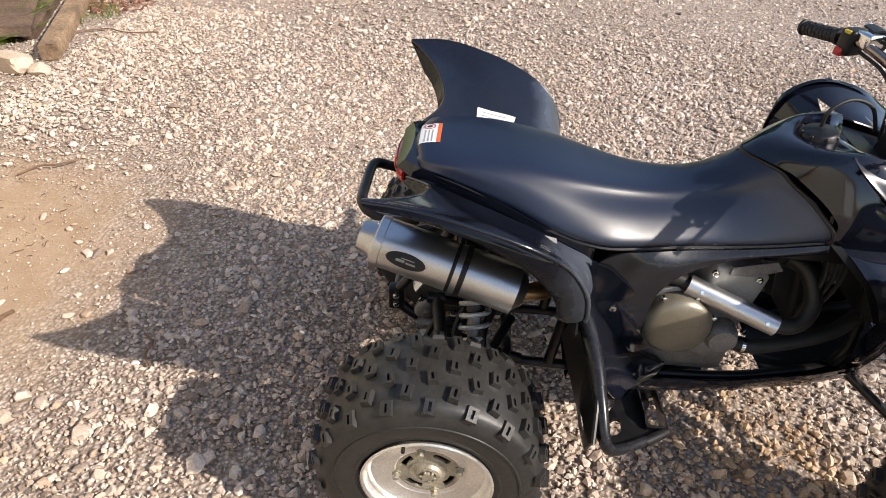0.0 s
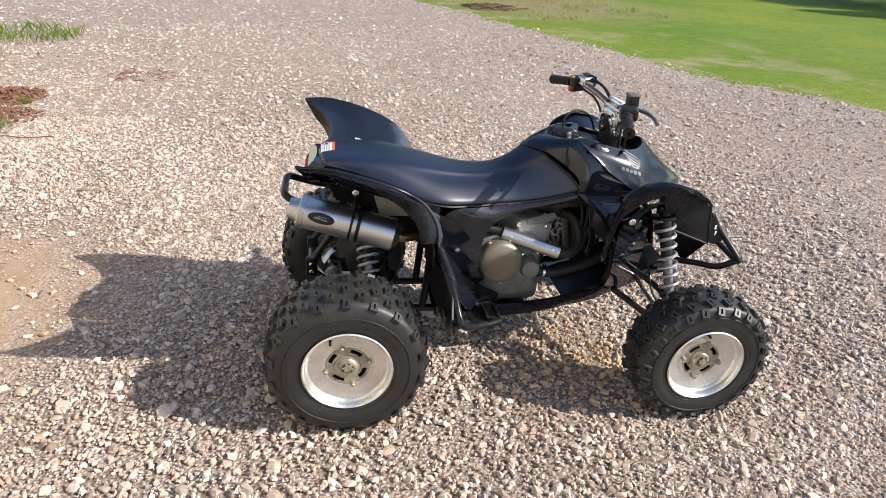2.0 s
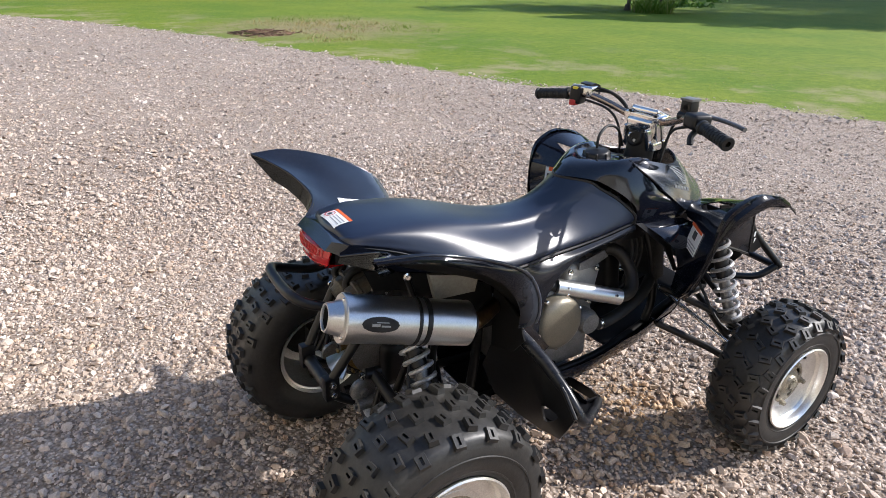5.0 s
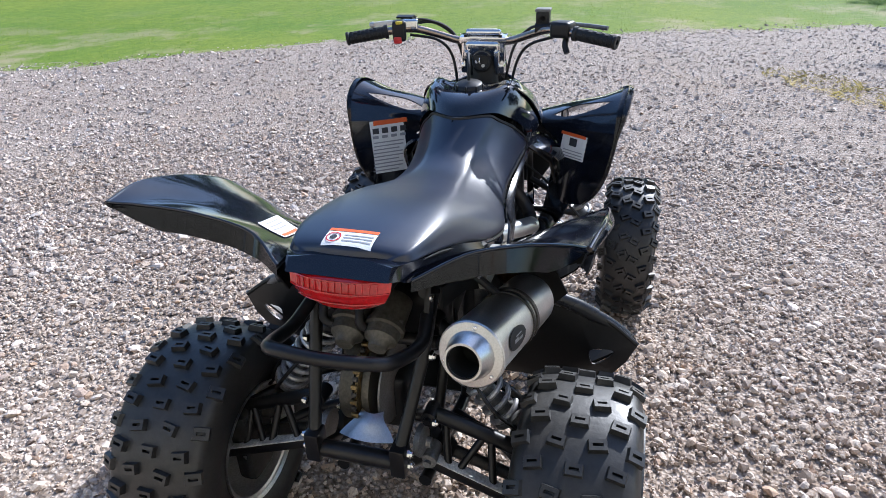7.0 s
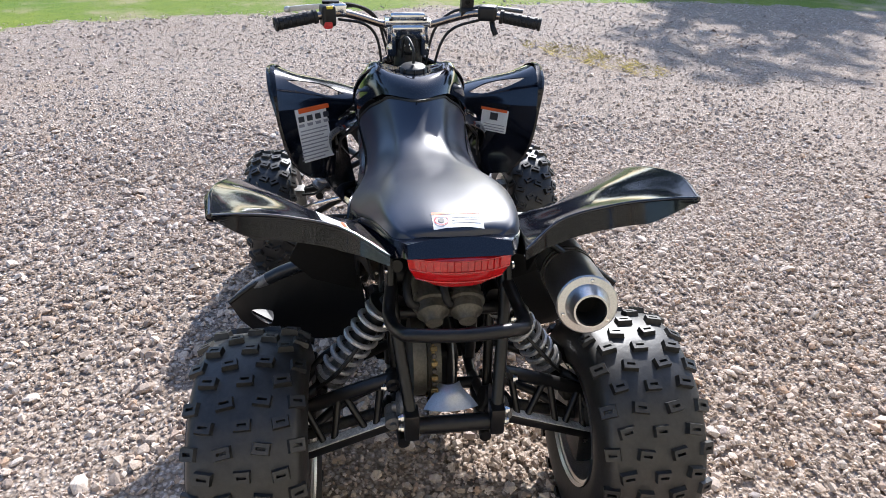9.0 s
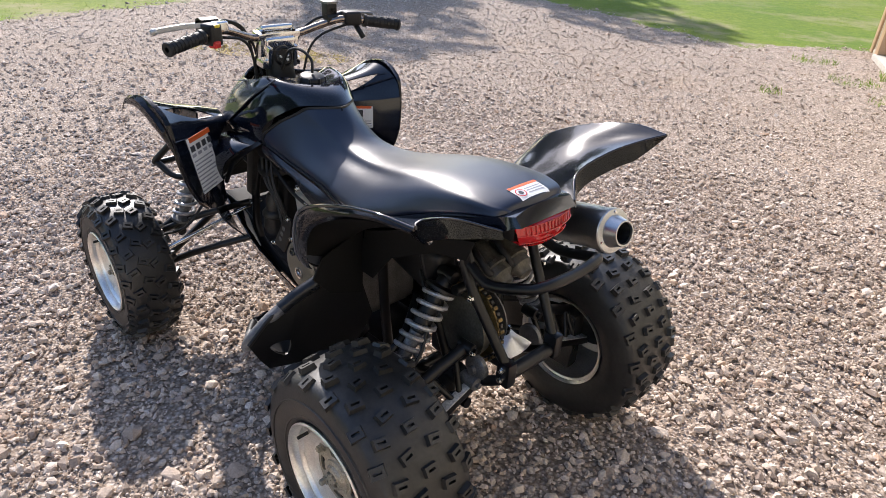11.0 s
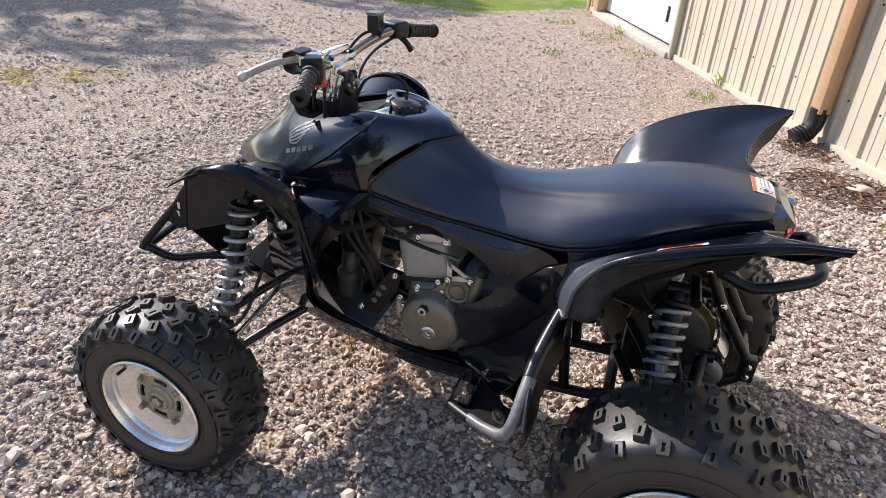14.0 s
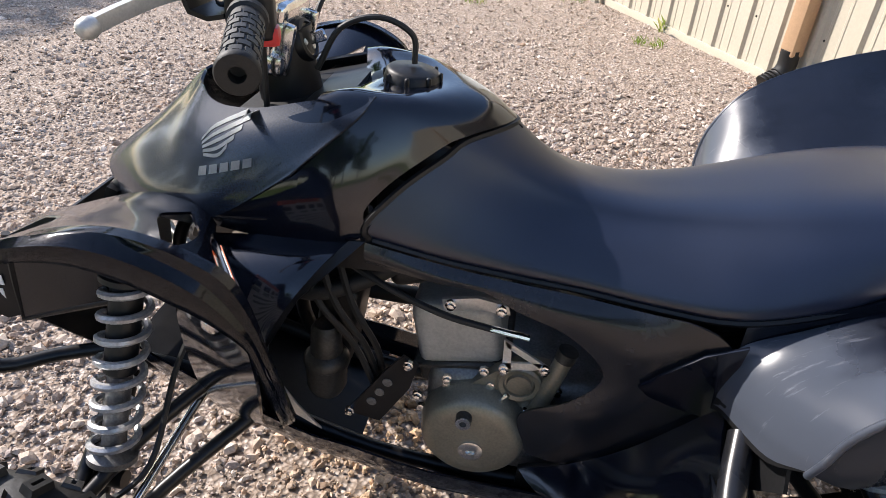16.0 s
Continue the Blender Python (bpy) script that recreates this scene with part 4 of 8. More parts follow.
for k, (x, y, z) in enumerate(((1.7, 27.3, 0.25), (2.3, 27.1, 0.22), (2.1, 27.4, 0.6), (4.2, 27.6, 0.28), (4.8, 27.8, 0.25), (4.5, 27.7, 0.65), (5.5, 28.0, 0.3), (6.0, 28.2, 0.25))):
    log(x + 0.13 * math.sin(k * 2.3), y, z, 0.25 + 0.06 * math.sin(k * 4.1), 0.7, -100 + 53 * math.sin(k * 1.9), k)


def debris(name, x, y, r, h, n, material, label, seed, size=(0.10, 0.004)):
    """A loose heap of twigs or leaf litter."""
    rr = random.Random(seed)
    bm = bmesh.new()
    for i in range(n):
        a, d = rr.uniform(0, 6.28), r * math.sqrt(rr.random())
        z = max(0.004, h * (1 - d / r) * rr.random() + 0.006)
        u = rr.uniform(0, 6.28)
        L = size[0] * rr.uniform(0.4, 1.2)
        c = Vector((x + math.cos(a) * d, y + math.sin(a) * d, z))
        e = Vector((math.cos(u), math.sin(u), rr.uniform(-0.25, 0.25))) * L / 2
        tube(bm, [c - e, c + e * 0.2 + Vector((0, 0, rr.uniform(-0.01, 0.02))), c + e], size[1] * rr.uniform(0.5, 1.4), 4, 2)
    return tagged(new(name, finish(bm, name, material)), label, "debris", kind="stuff")


TWIG = mat("brown_twigs", (0.17, 0.10, 0.06), 0.85, 0, (9, 0.4), (60, 0.3), (0.3, 0.003))
LITTER = mat("red_brown_litter", (0.21, 0.098, 0.062), 0.85, 0, (9, 0.4), (60, 0.3), (0.3, 0.003))
debris("leaf_litter", -3.12, 4.25, 0.38, 0.06, 620, LITTER, "red-brown leaf litter beside the timbers", 1, (0.06, 0.007))
debris("leaf_litter", -2.80, 3.6, 0.28, 0.03, 170, LITTER, "red-brown leaf litter beside the timbers", 11, (0.05, 0.006))
debris("leaf_litter", -3.75, 4.5, 0.25, 0.05, 170, LITTER, "orange-brown leaves between wall and planks", 12, (0.06, 0.008))
for k, (x, y, turn, L) in enumerate(((-1.94, 1.13, 40, 0.26), (-1.82, 0.37, 10, 0.07), (-0.985, 0.04, -60, 0.16), (-1.53, 0.14, 70, 0.06), (-2.5, 2.95, 10, 0.55))):
    c = Vector((x, y, 0.012))
    e = Vector((math.cos(radians(turn)), math.sin(radians(turn)), 0)) * L / 2
    f = Vector((-e.y, e.x, 0)) * 0.25
    tagged(new("twig", finish(bar([c - e, c - e * 0.3 + f, c + e * 0.3 - f * 0.4 + Vector((0, 0, 0.006)), c + e], 0.0045 + 0.004 * (k % 2), 6, 4), "twig", TWIG)), "dry brown twig lying on the ground", "twig")
debris("leaf_litter", -2.25, 0.5, 0.75, 0.006, 150, TWIG, "thin scatter of brown stalks on the sandy patch", 13, (0.035, 0.0016))
debris("leaf_litter", -2.1, 5.3, 0.35, 0.02, 60, LITTER, "thin red-brown leaf litter on the gravel", 2, (0.08, 0.005))
debris("leaf_litter", -0.92, -2.55, 0.3, 0.05, 220, TWIG, "brown dead weeds lying by the wall", 3, (0.10, 0.004))
debris("leaf_litter", -0.85, -3.25, 0.2, 0.04, 110, TWIG, "dead leaves gathered round the downspout", 4, (0.06, 0.005))
debris("brush_pile", 3.6, 13.3, 0.7, 0.09, 170, TWIG, "small heap of dry brush on the lawn", 5, (0.35, 0.010))
BALD = ((4.9, 15.4, 0.9), (5.9, 16.2, 1.0), (5.9, 14.6, 0.9), (6.4, 13.6, 0.8), (5.0, 13.2, 0.8), (6.9, 12.6, 0.6), (4.6, 11.6, 0.5))
for k, (x, y, r) in enumerate(BALD):
    debris("dead_grass", x, y, r, 0.03, int(60 * r * r), TWIG, "dead brown grass and leaves lying on the lawn", 30 + k, (0.10, 0.004))
debris("brush_pile", 34.5, 28.0, 1.8, 1.3, 420, LITTER, "reddish brush heap beyond the small trees", 6, (1.0, 0.06))


WEED = GRASS.copy()
WEED.name = "weed_leaves"
for e, c in zip([n for n in WEED.node_tree.nodes if n.bl_idname == "ShaderNodeValToRGB"][0].color_ramp.elements, ((0.10, 0.19, 0.02), (0.18, 0.28, 0.04), (0.28, 0.34, 0.08), (0.45, 0.38, 0.18))):
    e.color = (*c, 1)
LEAFY = WEED.copy()
LEAFY.name = "leafy_weeds"
for e, c in zip([n for n in LEAFY.node_tree.nodes if n.bl_idname == "ShaderNodeValToRGB"][0].color_ramp.elements, ((0.12, 0.20, 0.04), (0.20, 0.31, 0.06), (0.28, 0.38, 0.09), (0.38, 0.42, 0.16))):
    e.color = (*c, 1)
STRAW = GRASS.copy()
STRAW.name = "dry_straw_grass"
for e, c in zip([n for n in STRAW.node_tree.nodes if n.bl_idname == "ShaderNodeValToRGB"][0].color_ramp.elements, ((0.22, 0.20, 0.06), (0.42, 0.34, 0.14), (0.52, 0.43, 0.22), (0.58, 0.48, 0.28))):
    e.color = (*c, 1)


def tuft(x, y, r, n, h, seed, label, w=0.0022, material=None, lean=0.35):
    rr = np.random.RandomState(seed)
    a, d = rr.uniform(0, 6.28, n), r * np.sqrt(rr.uniform(0, 1, n))
    return blades("weeds", np.stack((x + np.cos(a) * d, y + np.sin(a) * d), 1), h, w, seed, label, material or WEED, lean=lean)


for k, (x, y, r, n, h) in enumerate(((0.95, -6.35, 0.24, 150, 0.045), (0.45, -5.75, 0.18, 90, 0.04), (-0.15, -4.25, 0.12, 90, 0.05), (-0.30, -4.72, 0.04, 24, 0.12), (-1.13, -2.06, 0.1, 60, 0.05), (1.6, -7.1, 0.26, 140, 0.05), (0.78, -6.75, 0.05, 30, 0.10),
                                     (-2.85, 3.3, 0.2, 160, 0.05), (-3.0, 4.0, 0.25, 200, 0.06), (-4.1, 7.6, 0.6, 500, 0.14), (1.3, -5.2, 0.1, 40, 0.06))):
    tuft(x, y, r, n, h, 60 + k, "green weeds growing in the gravel by the wall")
for k, (x, y, r, n) in enumerate(((5.15, -2.0, 0.30, 260), (4.75, -2.25, 0.28, 240), (4.45, -2.45, 0.22, 160), (5.5, -1.75, 0.2, 90))):
    tuft(x, y, r, n, 0.026, 80 + k, "dry yellow grass lying in the gravel", 0.005, STRAW, 1.6)
for k, (x, y, r, n, h) in enumerate(((-3.2, 2.45, 0.12, 260, 0.07), (-3.24, 2.72, 0.16, 520, 0.10), (-3.36, 3.02, 0.17, 560, 0.11), (-3.5, 3.4, 0.15, 460, 0.12), (-3.78, 4.15, 0.2, 520, 0.12), (-4.05, 4.95, 0.25, 520, 0.13))):
    tuft(x, y, r, n, h, 120 + k, "leafy green weeds growing along the foot of the wall", 0.016, LEAFY, 0.9)
for k, (x, y, r) in enumerate(BALD):
    tuft(x, y, r * 1.2, int(260 * r), 0.07, 140 + k, "tall weeds and dry stalks on a bare patch of lawn", 0.005, WEED if k % 2 else STRAW, 0.5)
tuft(18.2, 15.6, 0.7, 500, 0.4, 90, "long uncut grass under a small tree", 0.012)
flag = thing("marker_flag", "small orange marker flag on a wire in the lawn", "flag")
part("wire", bar([(12.6, 22.0, 0.0), (12.6, 22.0, 0.45)], 0.006, 6, 1), CAST, flag)
part("cloth", box((12.66, 22.0, 0.40), (0.14, 0.01, 0.10), (0, 0, 20), 0.002), ORANGE, flag)


# ---------------------------------------------------------------- the quad bike
from mathutils.bvhtree import BVHTree

# x runs forward from the rear axle, y to its left side, z up from the ground.
atv = thing("quad_bike", "black sport quad bike with aluminium rims parked on gravel", "quad bike")


def knob(bm, m, w, l, h, slot=True):
    """One tread lug with a slot in its top; m places it: x across, y along the tread, z outwards."""
    b = [m @ Vector((x * w * 0.58, y * l * 0.58, 0)) for x, y in ((-1, -1), (1, -1), (1, 1), (-1, 1))]
    t = [m @ Vector((x * w * 0.5, y * l * 0.5, h)) for x, y in ((-1, -1), (1, -1), (1, 1), (-1, 1))]
    vb, vt = [bm.verts.new(p) for p in b], [bm.verts.new(p) for p in t]
    for i in range(4):
        bm.faces.new((vb[i], vb[(i + 1) % 4], vt[(i + 1) % 4], vt[i]))
    if not slot:
        bm.faces.new(vt)
        return
    s1 = [bm.verts.new(m @ Vector((x * w * 0.30, y * l * 0.14, h))) for x, y in ((-1, -1), (1, -1), (1, 1), (-1, 1))]
    s0 = [bm.verts.new(m @ Vector((x * w * 0.26, y * l * 0.1, h * 0.25))) for x, y in ((-1, -1), (1, -1), (1, 1), (-1, 1))]
    for i in range(4):
        j = (i + 1) % 4
        bm.faces.new((vt[i], vt[j], s1[j], s1[i]))
        bm.faces.new((s1[i], s1[j], s0[j], s0[i]))
    bm.faces.new(s0)


def make_wheel(R, half, rim, pitches, rear):
    """A wheel about the y axis, outer face towards -y; returns its Empty with the parts under it."""
    w = new("wheel")
    w.empty_display_size = 0.1
    prof = [(rim * 0.95, half * 0.80), (rim * 1.03, half * 0.92), (rim + (R - rim) * 0.35, half * 1.02), (rim + (R - rim) * 0.62, half * 1.0),
            (rim + (R - rim) * 0.84, half * 0.92), (R * 0.968, half * 0.8), (R * 0.99, half * 0.55), (R, half * 0.2)]
    prof = [Vector((r, h, 0)) for r, h in prof]
    prof = spline(prof + [Vector((p.x, -p.y, 0)) for p in reversed(prof)], 3)
    bm = lathe(bmesh.new(), [(p.x, p.y) for p in prof], (0, 0, 0), (0, 1, 0), 72)
    part("tyre", bm, RUBBER, w, "black knobbly off-road tyre")
    for k, f in ((1.13, 0.955), (1.42, 1.015)):  # raised rings on the outer sidewall
        r0 = rim * k
        hh = -half * f
        part("sidewall_ring", lathe(bmesh.new(), [(r0 - 0.004, hh + 0.003), (r0 - 0.002, hh - 0.003), (r0 + 0.002, hh - 0.003), (r0 + 0.004, hh + 0.003)], (0, 0, 0), (0, 1, 0), 72), RUBBER, w)
    bm = bmesh.new()
    rng = random.Random(5 if rear else 9)
    h = 0.014 if rear else 0.013
    L = 2 * math.pi * R / pitches
    if rear:  # staggered rows of three and four lugs
        layout = [(0.0, 0.0, 0, 0), (0.62, 0.0, 6, 10), (0.31, 0.5, 2, -10), (0.86, 0.5, 26, 6)]
        size = (0.032, 0.0215)
    else:
        layout = [(0.20, 0.0, 2, 24), (0.62, 0.5, 16, -20), (0.92, 0.0, 44, 14)]
        size = (0.030, 0.021)
    for i in range(pitches):
        for s in (1, -1):
            for pos, ph, lean, tw in layout:
                if pos == 0.0 and s < 0:
                    continue
                shift = 0.0 if rear else 0.12 * s
                a = 2 * math.pi * (i + ph + shift) / pitches + rng.uniform(-0.012, 0.012)
                q = abs(pos)
                r = R * (1.0 - (0.0 if q < 0.4 else 0.006 if q < 0.7 else (0.050 if rear else 0.085)))
                m = Matrix.Rotation(a, 4, "Y") @ Matrix.Translation((0, half * pos * s, r - 0.003)) @ Matrix.Rotation(radians(-lean * s), 4, "X") @ Matrix.Rotation(radians(90 + tw * s), 4, "Z")
                knob(bm, m, size[0] * rng.uniform(0.95, 1.05), size[1] * (1.15 if q > 0.8 else 1.0), h * (0.8 if q > 0.8 else 1.0))
    part("tread", bm, RUBBER, w, "slotted rubber tread lugs", 25)
    # rim: rolled lip, dished barrel, centre plate with windows
    lip = -half * 0.95
    d = 0.030 if rear else 0.034
    pr = [(rim * 0.9, half * 0.85), (rim * 0.99, half * 0.9), (rim, half * 0.95), (rim * 0.95, half * 0.9), (rim * 0.93, half * 0.5), (rim * 0.80, lip + d + 0.02), (rim * 0.60, lip + d + 0.012)]
    bm = lathe(bmesh.new(), pr, (0, 0, 0), (0, 1, 0), 64)
    outer = [(rim * 0.96, lip + 0.006), (rim * 1.015, lip + 0.002), (rim * 1.03, lip - 0.004), (rim * 1.0, lip - 0.007), (rim * 0.965, lip - 0.003), (rim * 0.945, lip + 0.006),
             (rim * 0.935, lip + 0.016), (rim * 0.90, lip + 0.02), (rim * 0.885, lip + 0.026), (rim * 0.70, lip + d), (rim * 0.60, lip + d + 0.004), (rim * 0.585, lip + d + 0.012)]
    lathe(bm, outer, (0, 0, 0), (0, 1, 0), 64)
    part("rim", bm, ALLOY, w, "scratched silver aluminium rim")
    y0 = lip + d + 0.006
    rp = rim * 0.59

    def ring(r, y, n, a0=0.0):
        return [(math.cos(a0 + 2 * math.pi * k / n) * r, y, math.sin(a0 + 2 * math.pi * k / n) * r) for k in range(n)]

    def slot(a, r0, r1, half_a, y):
        arc = [-1, -0.5, 0, 0.5, 1]
        return [(math.cos(a + half_a * k) * r0, y, math.sin(a + half_a * k) * r0) for k in arc] + [(math.cos(a + half_a * k) * r1, y, math.sin(a + half_a * k) * r1) for k in reversed(arc)]

    part("centre_plate", holed(ring(rp * 1.04, y0, 40), [slot(math.pi / 2 * q + 0.4 + math.pi / 4, rp * 0.60, rp * 0.76, 0.34, y0) for q in range(4)] + [ring(rp * 0.30, y0, 10)], 0.006, 1, 2), HUBM, w, "dull silver centre plate with four slots")
    part("plate_edge", lathe(bmesh.new(), [(rp * 1.06, 0.004), (rp * 1.05, -0.004), (rp * 0.93, -0.0055), (rp * 0.86, -0.0035)], (0, y0, 0), (0, y0 + 1, 0), 48), ALLOY, w)
    bm = lathe(bmesh.new(), [(rp * 0.50, -0.003), (rp * 0.48, -0.007), (rp * 0.38, -0.009), (rp * 0.33, -0.016), (rp * 0.24, -0.018), (rp * 0.22, -0.012), (rp * 0.17, -0.012), (rp * 0.15, -0.022), (0.001, -0.022)], (0, y0, 0), (0, y0 + 1, 0), 28)
    part("hub", bm, HUBM, w, "dusty grey wheel hub")
    for q in range(6):  # the crown nut on the axle end
        a = q * math.pi / 3
        part("crown_tooth", box((math.cos(a) * rp * 0.19, y0 - 0.019, math.sin(a) * rp * 0.19), (rp * 0.07, 0.008, rp * 0.07), (0, -math.degrees(a), 0), 0.001, 1), HUBM, w)
    bm = lathe(bmesh.new(), [(rp * 1.02, 0.0), (rp * 0.98, 0.012), (0.001, 0.014)], (0, y0 + 0.012, 0), (0, y0 + 1, 0), 28)
    part("brake_drum", bm, CAST, w)
    for q in range(4):
        a = math.pi / 2 * q + 0.4
        c = Vector((math.cos(a) * rp * 0.86, y0, math.sin(a) * rp * 0.86))
        bm = turned([(0.012, 0.0), (0.012, -0.006), (0.0085, -0.007), (0.0085, -0.018), (0.006, -0.02)], c, c + Vector((0, 1, 0)), 6)
        part("lug_nut", bm, HUBM, w, "", 20)
    c = Vector((math.cos(2.2) * rim * 0.83, lip + d - 0.004, math.sin(2.2) * rim * 0.83))
    part("valve", bar([c, c + Vector((0, -0.028, 0))], 0.0045, 8, 1), GRIP, w)
    return w


def place_wheel(w, x, y, z, spin, camber=0.0, steer=0.0):
    """Turns the outer face to the side on which y lies."""
    face = 180 if y > 0 else 0
    w.matrix_basis = Matrix.Translation((x, y, z)) @ Matrix.Rotation(radians(steer), 4, "Z") @ Matrix.Rotation(radians(camber if y > 0 else -camber), 4, "X") @ Matrix.Rotation(radians(face), 4, "Z") @ Matrix.Rotation(radians(spin), 4, "Y")


REAR_R, FRONT_R = 0.272, 0.250
rear_wheel = make_wheel(REAR_R, 0.119, 0.150, 18, True)
front_wheel = make_wheel(FRONT_R, 0.087, 0.143, 24, False)
rear_left = copy_thing(rear_wheel, Matrix())
front_left = copy_thing(front_wheel, Matrix())
for w, x, y, z, spin in ((rear_wheel, -0.006, -0.430, 0.277, 10), (rear_left, 0.0, 0.432, 0.274, -25), (front_wheel, 1.284, -0.499, 0.250, 33), (front_left, 1.292, 0.512, 0.248, -12)):
    w.parent = atv
    place_wheel(w, x, y, z, spin)

# seat
# stations: centre x, top z, edge x, shoulder half-width, edge half-width, edge z
SEAT = [(-0.092, 0.872, -0.080, 0.075, 0.098, 0.860), (-0.078, 0.887, -0.062, 0.102, 0.120, 0.856), (-0.02, 0.893, -0.02, 0.122, 0.134, 0.848), (0.05, 0.893, 0.04, 0.133, 0.147, 0.832), (0.15, 0.884, 0.14, 0.137, 0.166, 0.797),
        (0.25, 0.864, 0.24, 0.134, 0.190, 0.757), (0.34, 0.840, 0.35, 0.116, 0.202, 0.731), (0.42, 0.823, 0.45, 0.097, 0.182, 0.721), (0.49, 0.817, 0.56, 0.086, 0.159, 0.719), (0.56, 0.826, 0.66, 0.082, 0.150, 0.721), (0.62, 0.855, 0.76, 0.089, 0.155, 0.735), (0.672, 0.896, 0.862, 0.106, 0.168, 0.762)]


def seat_rows():
    a, b, c = spline([Vector((r[0], r[1], 0)) for r in SEAT], 4), spline([Vector((r[2], r[3], 0)) for r in SEAT], 4), spline([Vector((r[4], r[5], 0)) for r in SEAT], 4)
    out = []
    for p, q, e in zip(a, b, c):
        ws, zt, yb, zb = q.y, p.y, e.x, e.y
        d = (zt - zb)
        half_line = [(0, zt), (ws * 0.45, zt - 0.001), (ws * 0.78, zt - 0.007), (ws * 0.97, zt - 0.15 * d - 0.006), (ws + (yb - ws) * 0.46, zt - 0.42 * d), (ws + (yb - ws) * 0.90, zt - 0.73 * d), (yb + 0.001, zb + 0.10 * d), (yb - 0.004, zb)]
        line = [(-y, z) for y, z in reversed(half_line[1:])] + half_line
        pts = spline([Vector((0, y, z)) for y, z in line], 4)
        out.append([Vector((p.x + (q.x - p.x) * min(1, abs(v.y) / yb) ** 1.5, v.y, v.z)) for v in pts])
    return out


rows = seat_rows()
bm = bmesh.new()
loft(bm, rows)
loft(bm, [[Vector((p.x + 0.02, p.y * 0.93, p.z - 0.012)) for p in rows[0]], rows[0]])
bmesh.ops.remove_doubles(bm, verts=bm.verts, dist=0.0005)
bmesh.ops.recalc_face_normals(bm, faces=bm.faces)
seat = part("seat", bm, VINYL, atv, "black vinyl seat with satin sheen", 60)
# piping along the lower edge
for s in (0, -1):
    part("seat_edge_trim", bar([r[s] + Vector((0, 0, -0.003)) for r in rows[1:]], 0.005, 6, 1), DULL, atv)
part("seam_seal", bar([p + Vector((0.004, -0.008 * (1 if p.y > 0 else -1), -0.010)) for p in rows[-1]], 0.011, 8, 1), UNDER, atv)
part("seat_front_trim", bar([p + Vector((0.004, 0, 0.001)) for p in rows[-1]], 0.0055, 6, 1), DULL, atv)

# tail base under the seat, with the rear light
tail = []
for x, y, zt, zb in ((-0.128, 0.098, 0.868, 0.848), (-0.112, 0.110, 0.866, 0.844), (-0.06, 0.126, 0.858, 0.812), (0.06, 0.150, 0.832, 0.768), (0.2, 0.185, 0.775, 0.70), (0.34, 0.20, 0.732, 0.66)):
    b_ = 0.020 if x < -0.1 else 0.0
    tail.append([(x, -y, zb), (x + b_, -y, zt), (x + b_ + 0.01, -y * 0.5, zt + 0.004), (x + b_ + 0.012, 0, zt + 0.005), (x + b_ + 0.01, y * 0.5, zt + 0.004), (x + b_, y, zt), (x, y, zb), (x, y * 0.5, zb), (x, 0, zb), (x, -y * 0.5, zb)])
bm = bmesh.new()
loft(bm, [[Vector(p) for p in r] for r in tail], True)
bm.faces.new([bm.verts.new(p) for p in tail[0]])
bmesh.ops.remove_doubles(bm, verts=bm.verts, dist=0.0005)
bmesh.ops.recalc_face_normals(bm, faces=bm.faces)
part("tail_cover", bm, GLOSS, atv, "glossy black tail cover under the seat")
bm = bmesh.new()
rowsL = []
for f, z, hw in ((-0.098, 0.849, 0.100), (-0.124, 0.848, 0.100), (-0.134, 0.843, 0.099), (-0.140, 0.822, 0.096), (-0.137, 0.800, 0.084), (-0.128, 0.784, 0.066), (-0.06, 0.778, 0.054)):
    rowsL.append([Vector((f + 0.022 * (abs(k) / 8) ** 2.5, hw * k / 8, z)) for k in range(-8, 9)])
loft(bm, rowsL)
bmesh.ops.recalc_face_normals(bm, faces=bm.faces)
bmesh.ops.solidify(bm, geom=bm.faces[:], thickness=0.006)
lamp = part("tail_light", bm, REDLENS, atv, "red plastic rear light lens", 25)
for z, f, hw in ((0.843, -0.1355, 0.098), (0.822, -0.1415, 0.095), (0.800, -0.1385, 0.083)):
    part("lens_rib", bar([Vector((f + 0.022 * (abs(k) / 8) ** 2.5, hw * k / 8, z)) for k in range(-8, 9)], 0.0016, 5, 1), REDLENS, lamp)
for k in range(-6, 7):
    part("lens_rib", bar([Vector((-0.136 + 0.022 * (abs(k) / 8) ** 2.5, 0.0128 * k, 0.841)), Vector((-0.1415 + 0.022 * (abs(k) / 8) ** 2.5, 0.0126 * k, 0.824))], 0.0014, 5, 1), REDLENS, lamp)
part("lamp_housing", box((-0.045, 0, 0.815), (0.10, 0.16, 0.05), bevel=0.01), DULL, atv)

